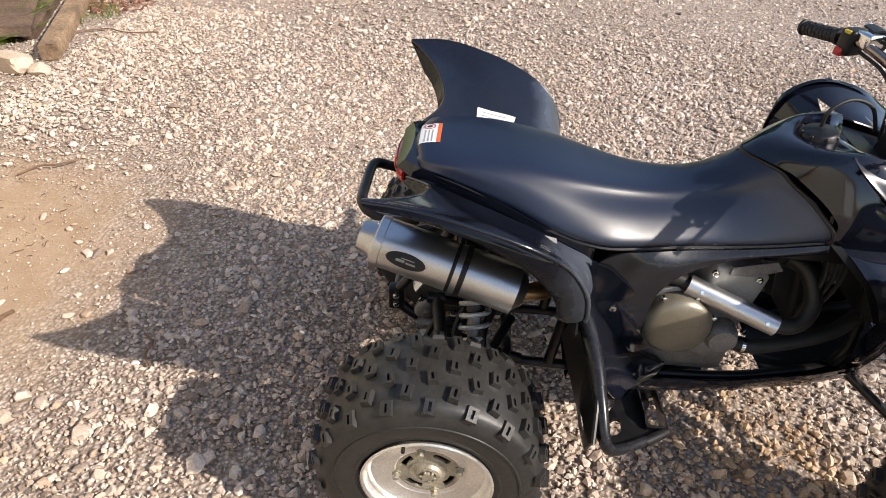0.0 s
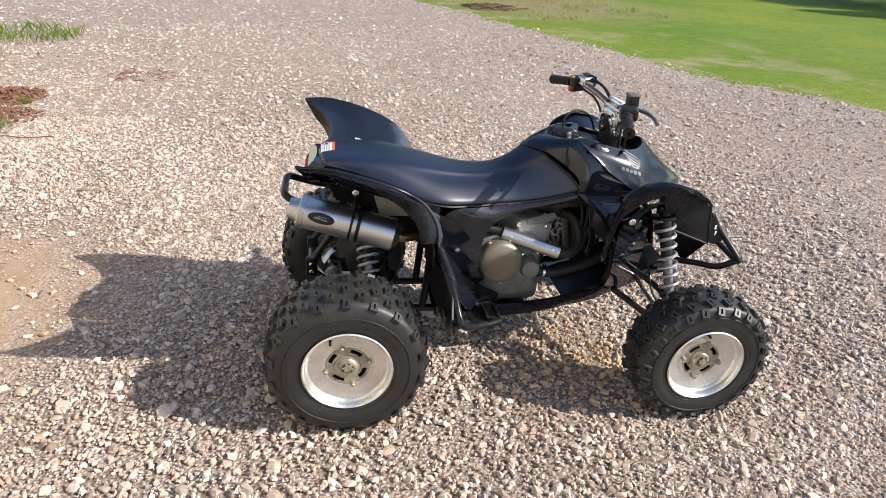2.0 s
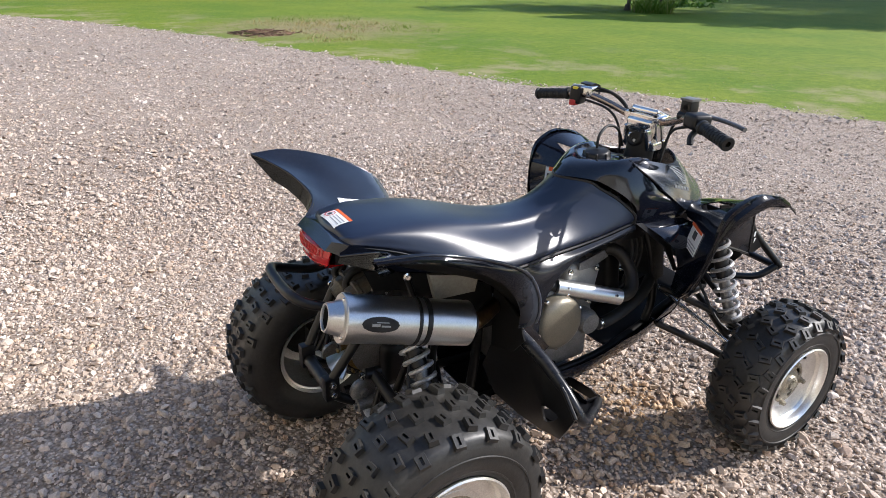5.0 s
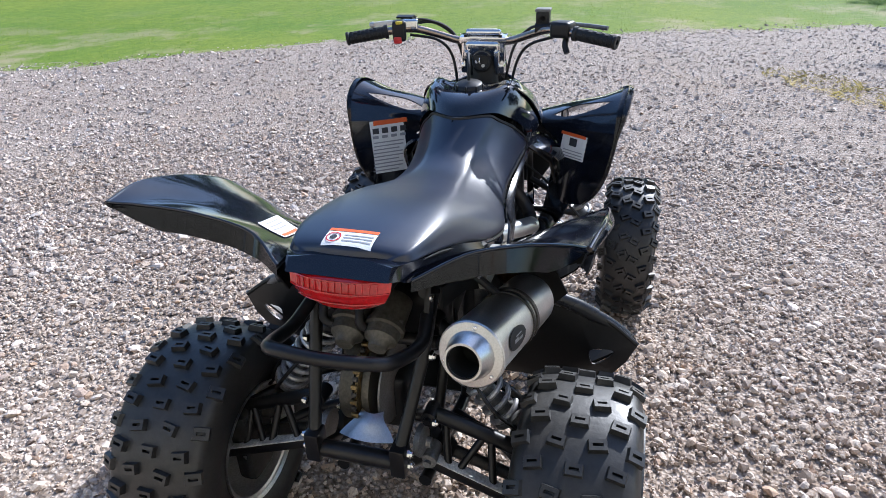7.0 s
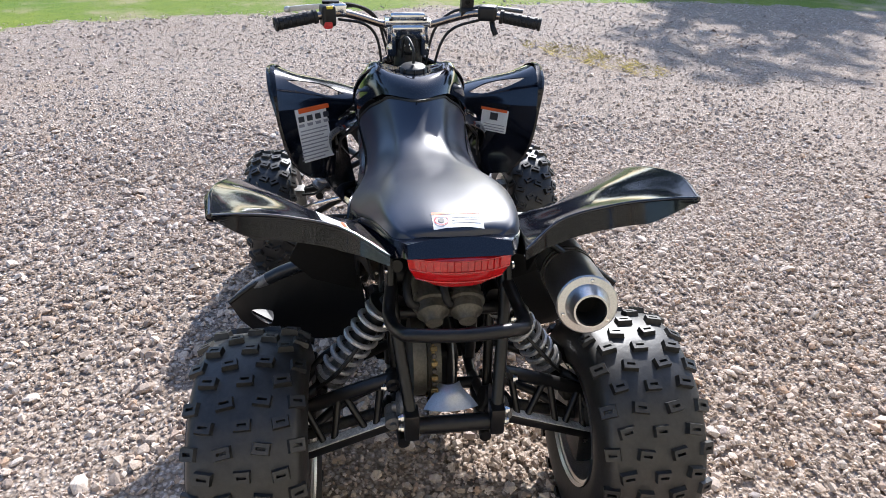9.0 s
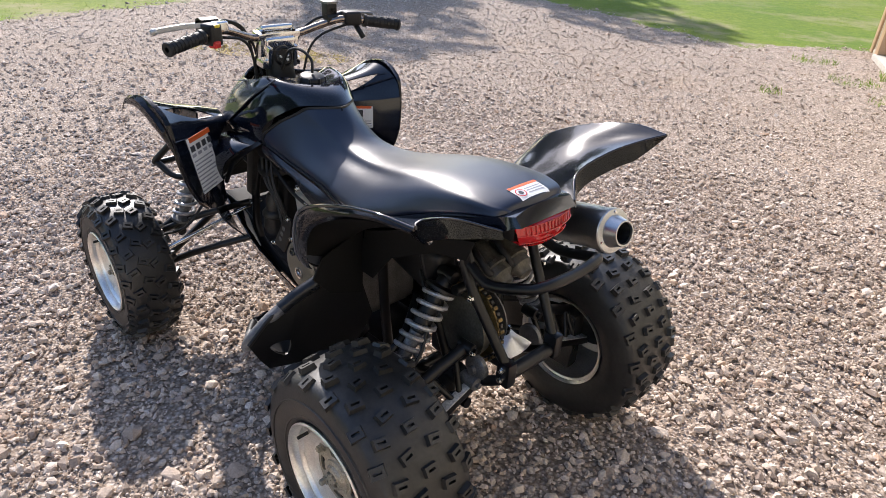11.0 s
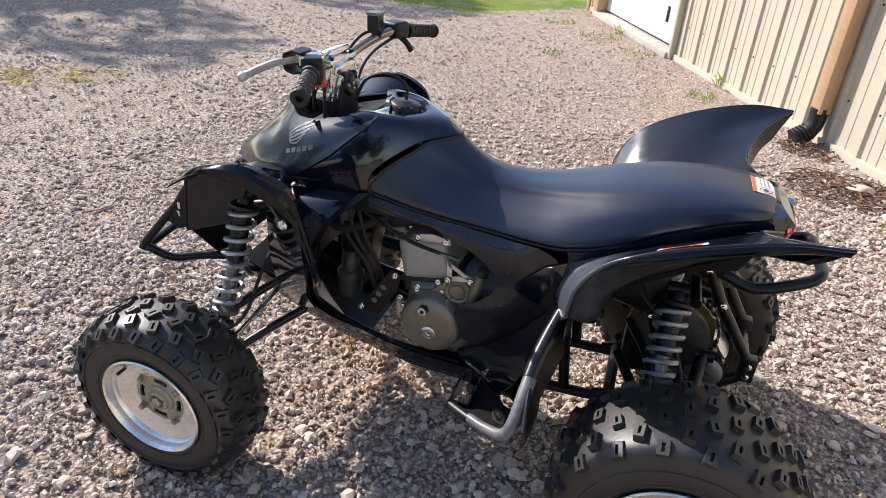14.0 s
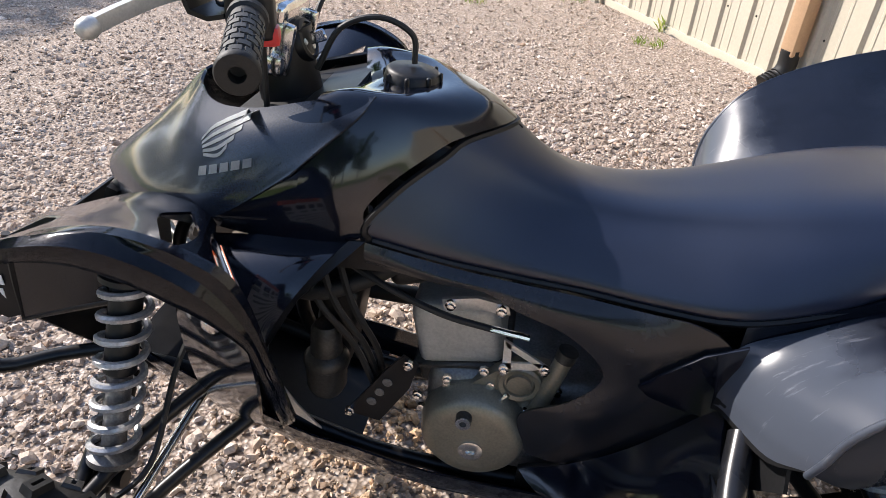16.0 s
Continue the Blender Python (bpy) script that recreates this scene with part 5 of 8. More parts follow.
# rear fenders: a wing that sweeps up and back to a pointed outer corner, folded down ahead of the wheel
for s in (1, -1):
    outer = [(-0.148, 0.425, 0.963), (-0.045, 0.440, 0.960), (0.075, 0.442, 0.928), (0.18, 0.434, 0.884), (0.250, 0.422, 0.836), (0.292, 0.410, 0.770), (0.304, 0.402, 0.715), (0.306, 0.390, 0.680)]
    om = [(-0.107, 0.388, 0.943), (-0.02, 0.385, 0.918), (0.08, 0.365, 0.890), (0.175, 0.36, 0.848), (0.25, 0.352, 0.80), (0.298, 0.348, 0.735), (0.316, 0.342, 0.68), (0.320, 0.335, 0.635)]
    mid = [(-0.058, 0.315, 0.910), (0.0, 0.308, 0.886), (0.08, 0.298, 0.853), (0.17, 0.292, 0.812), (0.245, 0.289, 0.765), (0.305, 0.285, 0.708), (0.328, 0.278, 0.655), (0.334, 0.27, 0.612)]
    im = [(-0.040, 0.215, 0.872), (0.005, 0.222, 0.848), (0.08, 0.225, 0.812), (0.18, 0.23, 0.778), (0.255, 0.236, 0.745), (0.318, 0.234, 0.69), (0.343, 0.228, 0.64), (0.348, 0.222, 0.60)]
    inn = [(-0.100, 0.130, 0.842), (-0.04, 0.142, 0.832), (0.06, 0.160, 0.802), (0.18, 0.182, 0.765), (0.27, 0.195, 0.728), (0.34, 0.200, 0.69), (0.36, 0.195, 0.62), (0.365, 0.185, 0.57)]
    drop = [(-0.004, -0.012), (-0.004, -0.018), (-0.010, -0.028), (-0.024, -0.040), (-0.046, -0.044), (-0.060, -0.026), (-0.064, -0.012), (-0.060, 0.0)]
    lipp = [(p[0] + q[0], p[1] + 0.004, p[2] + q[1]) for p, q in zip(outer, drop)]
    lipp[0] = (-0.140, 0.420, 0.945)
    rowsF = [mirrored(r, s) for r in (inn, im, mid, om, outer)]
    bm = shell(rowsF, 0.004, 6, 4)
    fender = part("rear_fender", bm, FENDER, atv, "glossy black winged rear fender", 50)
    part("fender_liner", shell([[(x, y, z - 0.008) for x, y, z in mirrored(r, s)] for r in (inn, im, mid, om, [(p[0], p[1] - 0.006, p[2]) for p in outer])], 0.003, 4, 3), UNDER, fender, "rough black underside")
    edge = spline([Vector(p) for p in mirrored(outer, s)], 6)
    low = spline([Vector(p) for p in mirrored(lipp, s)], 6)
    bm = bmesh.new()
    loft(bm, [edge] + [[a.lerp(b, f) + Vector((0, o * s, 0)) for a, b in zip(edge, low)] for f, o in ((0.15, 0.006), (0.4, 0.012), (0.7, 0.012), (1.0, 0.004))])
    bmesh.ops.solidify(bm, geom=bm.faces[:], thickness=0.004)
    part("fender_lip", bm, FENDER, fender, "scuffed folded fender edge")
    part("fender_bead", bar([p + Vector((0, 0.003 * s, -0.003)) for p in edge], 0.0045, 8, 1), FENDER, fender, "rolled fender rim", 60)
    back = [Vector(p) for p in mirrored([r[0] for r in (inn, im, mid, om, outer)], s)]
    bk = spline(back, 8)
    deep = [0.036 * min(1.0, (len(bk) - 1 - i) / 11, 0.35 + i / 12) + 0.006 for i in range(len(bk))]
    bm = bmesh.new()
    loft(bm, [[p + Vector((-0.42 * h * f, 0, -h * f)) for p, h in zip(bk, deep)] for f in (0.0, 0.25, 0.6, 1.0)] + [[p + Vector((0.012, 0, -h)) for p, h in zip(bk, deep)]])
    bmesh.ops.solidify(bm, geom=bm.faces[:], thickness=0.004)
    part("fender_lip", bm, GLOSS, fender, "", 30)
    part("fender_bead", bar([p + Vector((0, 0, -0.001)) for p in bk], 0.0035, 8, 1), GLOSS, fender, "", 60)
    part("inner_apron", plate(mirrored([(0.318, 0.195, 0.70), (0.300, 0.335, 0.665), (0.300, 0.365, 0.61), (0.310, 0.31, 0.545), (0.318, 0.20, 0.50)], s), 0.005), UNDER, fender)
    # inner guard below the fender, over the suspension
    part("inner_guard", plate(mirrored([(-0.06, 0.17, 0.81), (0.12, 0.2, 0.775), (0.30, 0.2, 0.70), (0.33, 0.2, 0.57), (0.28, 0.19, 0.56), (0.2, 0.19, 0.66), (0.06, 0.18, 0.735), (-0.03, 0.16, 0.745)], s), 0.005, 0.001), UNDER, fender)
    part("fender_bolt", turned([(0.012, 0), (0.012, -0.004), (0.007, -0.006), (0.006, -0.008)], (0.036, 0.217 * s, 0.792), (0.036, -1 * s, 0.792), 12), CHROME, fender)

# side panels between seat, engine and fender
for s in (1, -1):
    up = [(0.864, 0.174, 0.760), (0.76, 0.162, 0.733), (0.66, 0.159, 0.718), (0.56, 0.168, 0.715), (0.47, 0.188, 0.717), (0.40, 0.208, 0.720), (0.35, 0.214, 0.69), (0.33, 0.206, 0.60), (0.335, 0.195, 0.53), (0.39, 0.18, 0.45), (0.48, 0.166, 0.37)]
    if s > 0:
        inn = [(0.866, 0.168, 0.722), (0.76, 0.172, 0.706), (0.69, 0.175, 0.704), (0.640, 0.180, 0.682), (0.565, 0.186, 0.657), (0.508, 0.192, 0.61), (0.510, 0.187, 0.565), (0.55, 0.183, 0.52), (0.612, 0.178, 0.478), (0.606, 0.171, 0.42), (0.592, 0.165, 0.375)]
    else:
        inn = [(0.866, 0.168, 0.730), (0.76, 0.170, 0.714), (0.68, 0.174, 0.704), (0.61, 0.181, 0.682), (0.55, 0.196, 0.657), (0.517, 0.191, 0.605), (0.506, 0.186, 0.55), (0.506, 0.18, 0.50), (0.512, 0.176, 0.46), (0.518, 0.172, 0.43), (0.524, 0.168, 0.40)]
    md = [tuple((Vector(a) + Vector(b)) / 2 + Vector((0, 0.007, 0))) for a, b in zip(up, inn)]
    p = part("side_panel", shell([mirrored(r, s) for r in (up, md, inn)], 0.005, 5, 5), PANEL, atv, "glossy black side panel", 50)
    part("fender_flap", plate(mirrored([(0.335, 0.218, 0.706), (0.385, 0.220, 0.684), (0.43, 0.217, 0.64), (0.457, 0.210, 0.604), (0.44, 0.205, 0.585), (0.40, 0.205, 0.57), (0.345, 0.207, 0.56)], s), 0.005, 0.002), GLOSS, atv, "", 30)
    if s < 0:
        part("lower_flap", plate(mirrored([(0.345, 0.207, 0.575), (0.403, 0.207, 0.580), (0.45, 0.204, 0.528), (0.533, 0.200, 0.430), (0.495, 0.198, 0.405), (0.43, 0.200, 0.425), (0.385, 0.203, 0.46)], s), 0.005, 0.002), GLOSS, atv, "glossy black pointed lower flap", 30)
        part("panel_bolt", turned([(0.008, 0), (0.008, -0.003), (0.004, -0.004)], (0.487, -0.204, 0.479), (0.487, -1, 0.479), 12), CHROME, p)
    part("panel_bolt", turned([(0.009, 0), (0.009, -0.003), (0.004, -0.004)], (0.411, (0.188 if s > 0 else 0.209) * s, 0.556), (0.411, -1 * s, 0.556), 12), CHROME, p)

# tank cover and nose cowl
# stations: centre x, top z, edge x, shoulder half-width, edge half-width, edge z, dip round the filler
TANK = [(0.677, 0.903, 0.868, 0.109, 0.171, 0.765, 0.0), (0.715, 0.930, 0.885, 0.120, 0.177, 0.755, 0.0), (0.765, 0.950, 0.905, 0.130, 0.181, 0.750, 0.006), (0.83, 0.958, 0.925, 0.136, 0.183, 0.748, 0.016), (0.90, 0.957, 0.95, 0.138, 0.184, 0.748, 0.02),
        (0.98, 0.93, 1.0, 0.136, 0.184, 0.748, 0.1), (1.06, 0.875, 1.06, 0.130, 0.180, 0.751, 0.1), (1.12, 0.82, 1.11, 0.122, 0.174, 0.755, 0.1)]


def tank_row(st, n=4):
    c, zt, e, ws, yb, zb, dip = st
    d = zt - zb
    hl = [(0, zt - dip), (ws * 0.5, zt - dip * 0.7), (ws * 0.80, zt - 0.004), (ws * 1.0, zt - 0.10 * d), (ws + (yb - ws) * 0.62, zt - 0.38 * d), (yb - 0.001, zt - 0.70 * d), (yb - 0.007, zb)]
    line = [(-y, z) for y, z in reversed(hl[1:])] + hl
    return [Vector((c + (e - c) * min(1, abs(v.y) / yb) ** 1.6, v.y, v.z)) for v in spline([Vector((0, y, z)) for y, z in line], n)]


tt = [tank_row(r) for r in TANK]
cols = [spline([r[j] for r in tt], 5) for j in range(len(tt[0]))]
full = [[c[i] for c in cols] for i in range(len(cols[0]))]
bm = bmesh.new()
loft(bm, full[:22])
bmesh.ops.recalc_face_normals(bm, faces=bm.faces)
tank = part("tank_cover", bm, GLOSS, atv, "glossy black fuel tank cover", 50)
for sl in (slice(0, 13), slice(-13, None)):
    bm = bmesh.new()
    loft(bm, [r[sl] for r in full[21:]])
    bmesh.ops.recalc_face_normals(bm, faces=bm.faces)
    part("tank_side", bm, GLOSS, tank, "", 50)
cap_c = Vector((0.838, 0, 0.932))
cap_d = Vector((-0.12, 0, 1)).normalized()
bm = turned([(0.058, 0.0), (0.060, 0.006), (0.050, 0.009), (0.043, 0.009), (0.040, 0.024), (0.035, 0.028), (0.016, 0.029), (0.011, 0.031)], cap_c, cap_c + cap_d, 32)
part("fuel_cap", bm, DULL, tank, "black screw-on fuel cap")
for q in range(8):
    a = q * math.pi / 4
    capx = cap_c + cap_d * 0.016 + Vector((math.cos(a) * 0.041, math.sin(a) * 0.041, 0.0))
    part("cap_rib", box(capx, (0.007, 0.007, 0.018), (0, 0, math.degrees(a)), 0.002, 1), DULL, tank)
part("vent_hose", bar([cap_c + cap_d * 0.035, cap_c + Vector((0.0, 0.0, 0.075)), cap_c + Vector((0.045, 0.012, 0.098)), cap_c + Vector((0.10, 0.02, 0.08)), cap_c + Vector((0.135, 0.025, 0.02))], 0.0045, 8, 6), GRIP, tank, "thin black vent hose")
# lower black wedge under the tank cover and the charcoal nose panels
for s in (1, -1):
    # charcoal cowl: upper edge beside the steering hole, down to the lower boundary, forward to the nose
    top = [(0.862, 0.138, 0.964), (0.94, 0.142, 0.952), (1.03, 0.140, 0.930), (1.10, 0.112, 0.920), (1.145, 0.060, 0.926), (1.165, 0.004, 0.926), (1.245, 0.004, 0.850), (1.31, 0.004, 0.800), (1.35, 0.004, 0.768)]
    m1 = [(0.880, 0.172, 0.944), (0.95, 0.186, 0.922), (1.03, 0.192, 0.895), (1.10, 0.172, 0.878), (1.155, 0.138, 0.868), (1.20, 0.095, 0.858), (1.26, 0.072, 0.825), (1.315, 0.052, 0.783), (1.345, 0.035, 0.755)]
    m2 = [(0.925, 0.203, 0.908), (0.98, 0.212, 0.875), (1.04, 0.216, 0.838), (1.10, 0.213, 0.818), (1.155, 0.19, 0.808), (1.205, 0.162, 0.80), (1.25, 0.130, 0.787), (1.295, 0.092, 0.762), (1.325, 0.06, 0.735)]
    low = [(0.965, 0.218, 0.872), (1.01, 0.222, 0.840), (1.06, 0.222, 0.805), (1.11, 0.217, 0.778), (1.155, 0.198, 0.765), (1.20, 0.176, 0.755), (1.24, 0.150, 0.745), (1.28, 0.110, 0.725), (1.305, 0.075, 0.705)]
    top, m1, m2, low = [[(x, y * 0.84, z - 0.075 * y) for x, y, z in r] for r in (top, m1, m2, low)]
    p = part("nose_cowl", shell([mirrored(r, s) for r in (top, m1, m2, low)], 0.004, 5, 5), COWL, atv, "charcoal metallic nose panel", 50)
    # print on the panel: a wing shape over a line of bars in place of the maker's name
    tb = bmesh.new()
    tb.from_mesh(p.data)
    tree_ = BVHTree.FromBMesh(tb)
    tb.free()
    wing = [[(1.109 - 0.002 * k, 0.871 - 0.0040 * k), (1.088 - 0.003 * k, 0.890 - 0.0076 * k), (1.026 + 0.0090 * k, 0.920 - 0.0118 * k)] for k in range(5)]

    def onto(x, z):
        co, no = tree_.ray_cast(Vector((x, 0.6 * s, z)), Vector((0, -s, 0)))[:2]
        return (co + Vector((0, 0.0009 * s, 0.0004))) if co is not None else Vector((x, 0.176 * s, z))

    def strip(line, w, name, grow=0.0):
        bm = bmesh.new()
        pts = spline([Vector((x, 0, z)) for x, z in line], 4)
        n = len(pts) - 1
        loft(bm, [[onto(q.x, q.z + w * (0.5 + grow * i / n)), onto(q.x, q.z - w * (0.5 - grow * 0.2 * i / n))] for i, q in enumerate(pts)])
        bmesh.ops.solidify(bm, geom=bm.faces[:], thickness=0.0006)
        part(name, bm, SILVERLOGO, p)

    for k in range(5):
        x = 1.106 - 0.0180 * k
        z = 0.834 + 0.0060 * k
        strip([(x, z), (x - 0.0135, z + 0.0045)], 0.0115, "printed_bar")
    for ln in wing:
        strip(ln, 0.0036, "printed_wing", 0.75)
    # strip between tank and front fender
    rw = [[(0.886, 0.172, 0.757), (0.95, 0.177, 0.755), (1.02, 0.177, 0.752), (1.09, 0.172, 0.742)], [(0.912, 0.212, 0.742), (0.96, 0.232, 0.738), (1.03, 0.236, 0.732), (1.10, 0.222, 0.722)],
          [(0.955, 0.262, 0.69), (0.99, 0.274, 0.682), (1.04, 0.274, 0.675), (1.10, 0.252, 0.665)], [(1.0, 0.262, 0.60), (1.01, 0.266, 0.598), (1.04, 0.264, 0.596), (1.085, 0.245, 0.60)]]
    part("shroud", shell([mirrored(r, s) for r in rw], 0.005, 5, 4), GLOSS, atv, "glossy black radiator shroud", 50)
for s in (1, -1):
    part("shroud_strip", plate(mirrored([(0.862, 0.176, 0.764), (0.885, 0.180, 0.764), (0.965, 0.235, 0.69), (1.01, 0.245, 0.60), (0.995, 0.245, 0.60), (0.945, 0.232, 0.69)], s), 0.006, 0.001), DULL, atv, "", 30)
    rw = [[(0.985, 0.325, 0.69), (1.05, 0.275, 0.70), (1.14, 0.225, 0.69)], [(0.982, 0.315, 0.59), (1.06, 0.272, 0.575), (1.15, 0.215, 0.57)],
          [(1.005, 0.27, 0.47), (1.07, 0.235, 0.45), (1.15, 0.195, 0.45)], [(1.03, 0.19, 0.37), (1.08, 0.18, 0.36), (1.14, 0.17, 0.37)]]
    part("shroud_filler", shell([mirrored(r, s) for r in rw], 0.005, 5, 4), GLOSS, atv, "glossy black lower fairing", 50)
for s in (1, -1):
    part("inner_panel", plate(mirrored([(0.79, 0.148, 0.70), (0.93, 0.155, 0.70), (0.97, 0.155, 0.765), (0.87, 0.150, 0.785), (0.79, 0.142, 0.745)], s), 0.006, 0.001), DULL, atv)
part("nose_tip", box((1.30, 0, 0.72), (0.07, 0.12, 0.06), (0, 30, 0), 0.02, 3), DULL, atv)
# Two black fillers stand for the deep shade inside the steering hole.
part("steering_well", box((0.995, 0, 0.855), (0.19, 0.205, 0.11), (0, 12, 0), 0.02), UNDER, atv)
part("dash_well", plate([(0.91, 0.1, 0.93), (0.91, -0.1, 0.93), (1.08, -0.12, 0.88), (1.08, 0.12, 0.88)], 0.01), DULL, atv)

# front fenders
def mud_x(y, z):
    """Where the flat panel behind the front wheel lies; it faces backwards and inwards."""
    return 0.940 + (z - 0.70) * 0.27 - (y - 0.37) * 0.72


for s in (1, -1):
    outer = [(0.922, 0.432, 0.800), (0.962, 0.445, 0.868), (1.050, 0.454, 0.906), (1.145, 0.452, 0.892), (1.228, 0.438, 0.846)]
    m1 = [(mud_x(0.37, 0.79), 0.37, 0.790), (1.0, 0.378, 0.842), (1.06, 0.382, 0.874), (1.16, 0.378, 0.856), (1.272, 0.37, 0.808)]
    m2 = [(mud_x(0.30, 0.784), 0.30, 0.784), (1.035, 0.302, 0.818), (1.092, 0.302, 0.842), (1.18, 0.298, 0.832), (1.322, 0.30, 0.772)]
    md = [(mud_x(0.25, 0.776), 0.25, 0.776), (1.06, 0.25, 0.799), (1.112, 0.25, 0.820), (1.20, 0.24, 0.812), (1.368, 0.24, 0.736)]
    inn = [(1.078, 0.185, 0.765), (1.092, 0.182, 0.782), (1.13, 0.178, 0.795), (1.21, 0.165, 0.788), (1.388, 0.16, 0.722)]
    rowsF = [mirrored(r, s) for r in (inn, md, m2, m1, outer)]
    def opening(v):
        k = min(1.0, max(0.0, (v - 0.55) / 2.75))
        h = 0.44 * math.sin(math.pi * k ** 0.8) if 0 < k < 1 else 0.0
        return 1.5 - h, 1.5 + h

    f = part("front_fender", shell(rowsF, 0.004, 8, 8, opening), GLOSS, atv, "glossy black arched front fender with a slot", 50)
    e = spline([Vector(p) for p in mirrored([(0.936, 0.338, 0.560), (0.910, 0.376, 0.605), (0.903, 0.405, 0.665), (0.908, 0.421, 0.73)] + outer, s)], 6)
    bm = bmesh.new()
    thin = [0.34 + 0.66 * min(1.0, max(0.0, (p.z - 0.78) / 0.09)) if p.x < 1.1 else 1.0 for p in e]
    loft(bm, [[p + Vector((a * k, b * s * k, c * k)) for p, k in zip(e, thin)] for a, b, c in ((-0.022, -0.020, 0.002), (-0.020, -0.004, 0.004), (0.0, 0.0, 0.0), (0.003, 0.011, -0.007), (0.013, 0.013, -0.020), (0.026, 0.008, -0.032))])
    bmesh.ops.solidify(bm, geom=bm.faces[:], thickness=0.005)
    part("fender_lip", bm, GLOSS, f)
    # rear mud panel carrying the labels
    pan = [(0.188, 0.762), (0.25, 0.776), (0.30, 0.784), (0.37, 0.790), (0.432, 0.800), (0.424, 0.73), (0.408, 0.665), (0.380, 0.605), (0.340, 0.562), (0.285, 0.545), (0.262, 0.553), (0.250, 0.66), (0.243, 0.735)]
    part("mud_panel", plate(mirrored([(mud_x(y, z), y, z) for y, z in pan], s), 0.006, 0.002), GLOSS, f, "", 30)
    # inner wall under the front of the fender, with its folded front edge
    part("inner_wall", plate(mirrored([(1.376, 0.236, 0.732), (1.30, 0.238, 0.775), (1.18, 0.238, 0.79), (1.185, 0.238, 0.745), (1.202, 0.236, 0.705), (1.22, 0.234, 0.645), (1.30, 0.230, 0.612), (1.405, 0.228, 0.570)], s), 0.006, 0.001), SCUFF, f, "dull black inner wall")
    part("wall_edge", bar(mirrored([(1.378, 0.236, 0.735), (1.394, 0.232, 0.65), (1.407, 0.228, 0.568), (1.30, 0.230, 0.611), (1.22, 0.234, 0.643)], s), 0.006, 8, 1), DULL, f)
    part("fender_bolt", turned([(0.013, 0), (0.013, -0.004), (0.008, -0.006), (0.006, -0.008)], (1.015, 0.343 * s, 0.72), (1.015, -1 * s, 0.72), 12), CHROME, f)
    part("fender_stay", bar(mirrored([(1.015, 0.336, 0.72), (1.10, 0.27, 0.74), (1.19, 0.19, 0.72)], s), 0.011, 8, 3), FRAME, f)

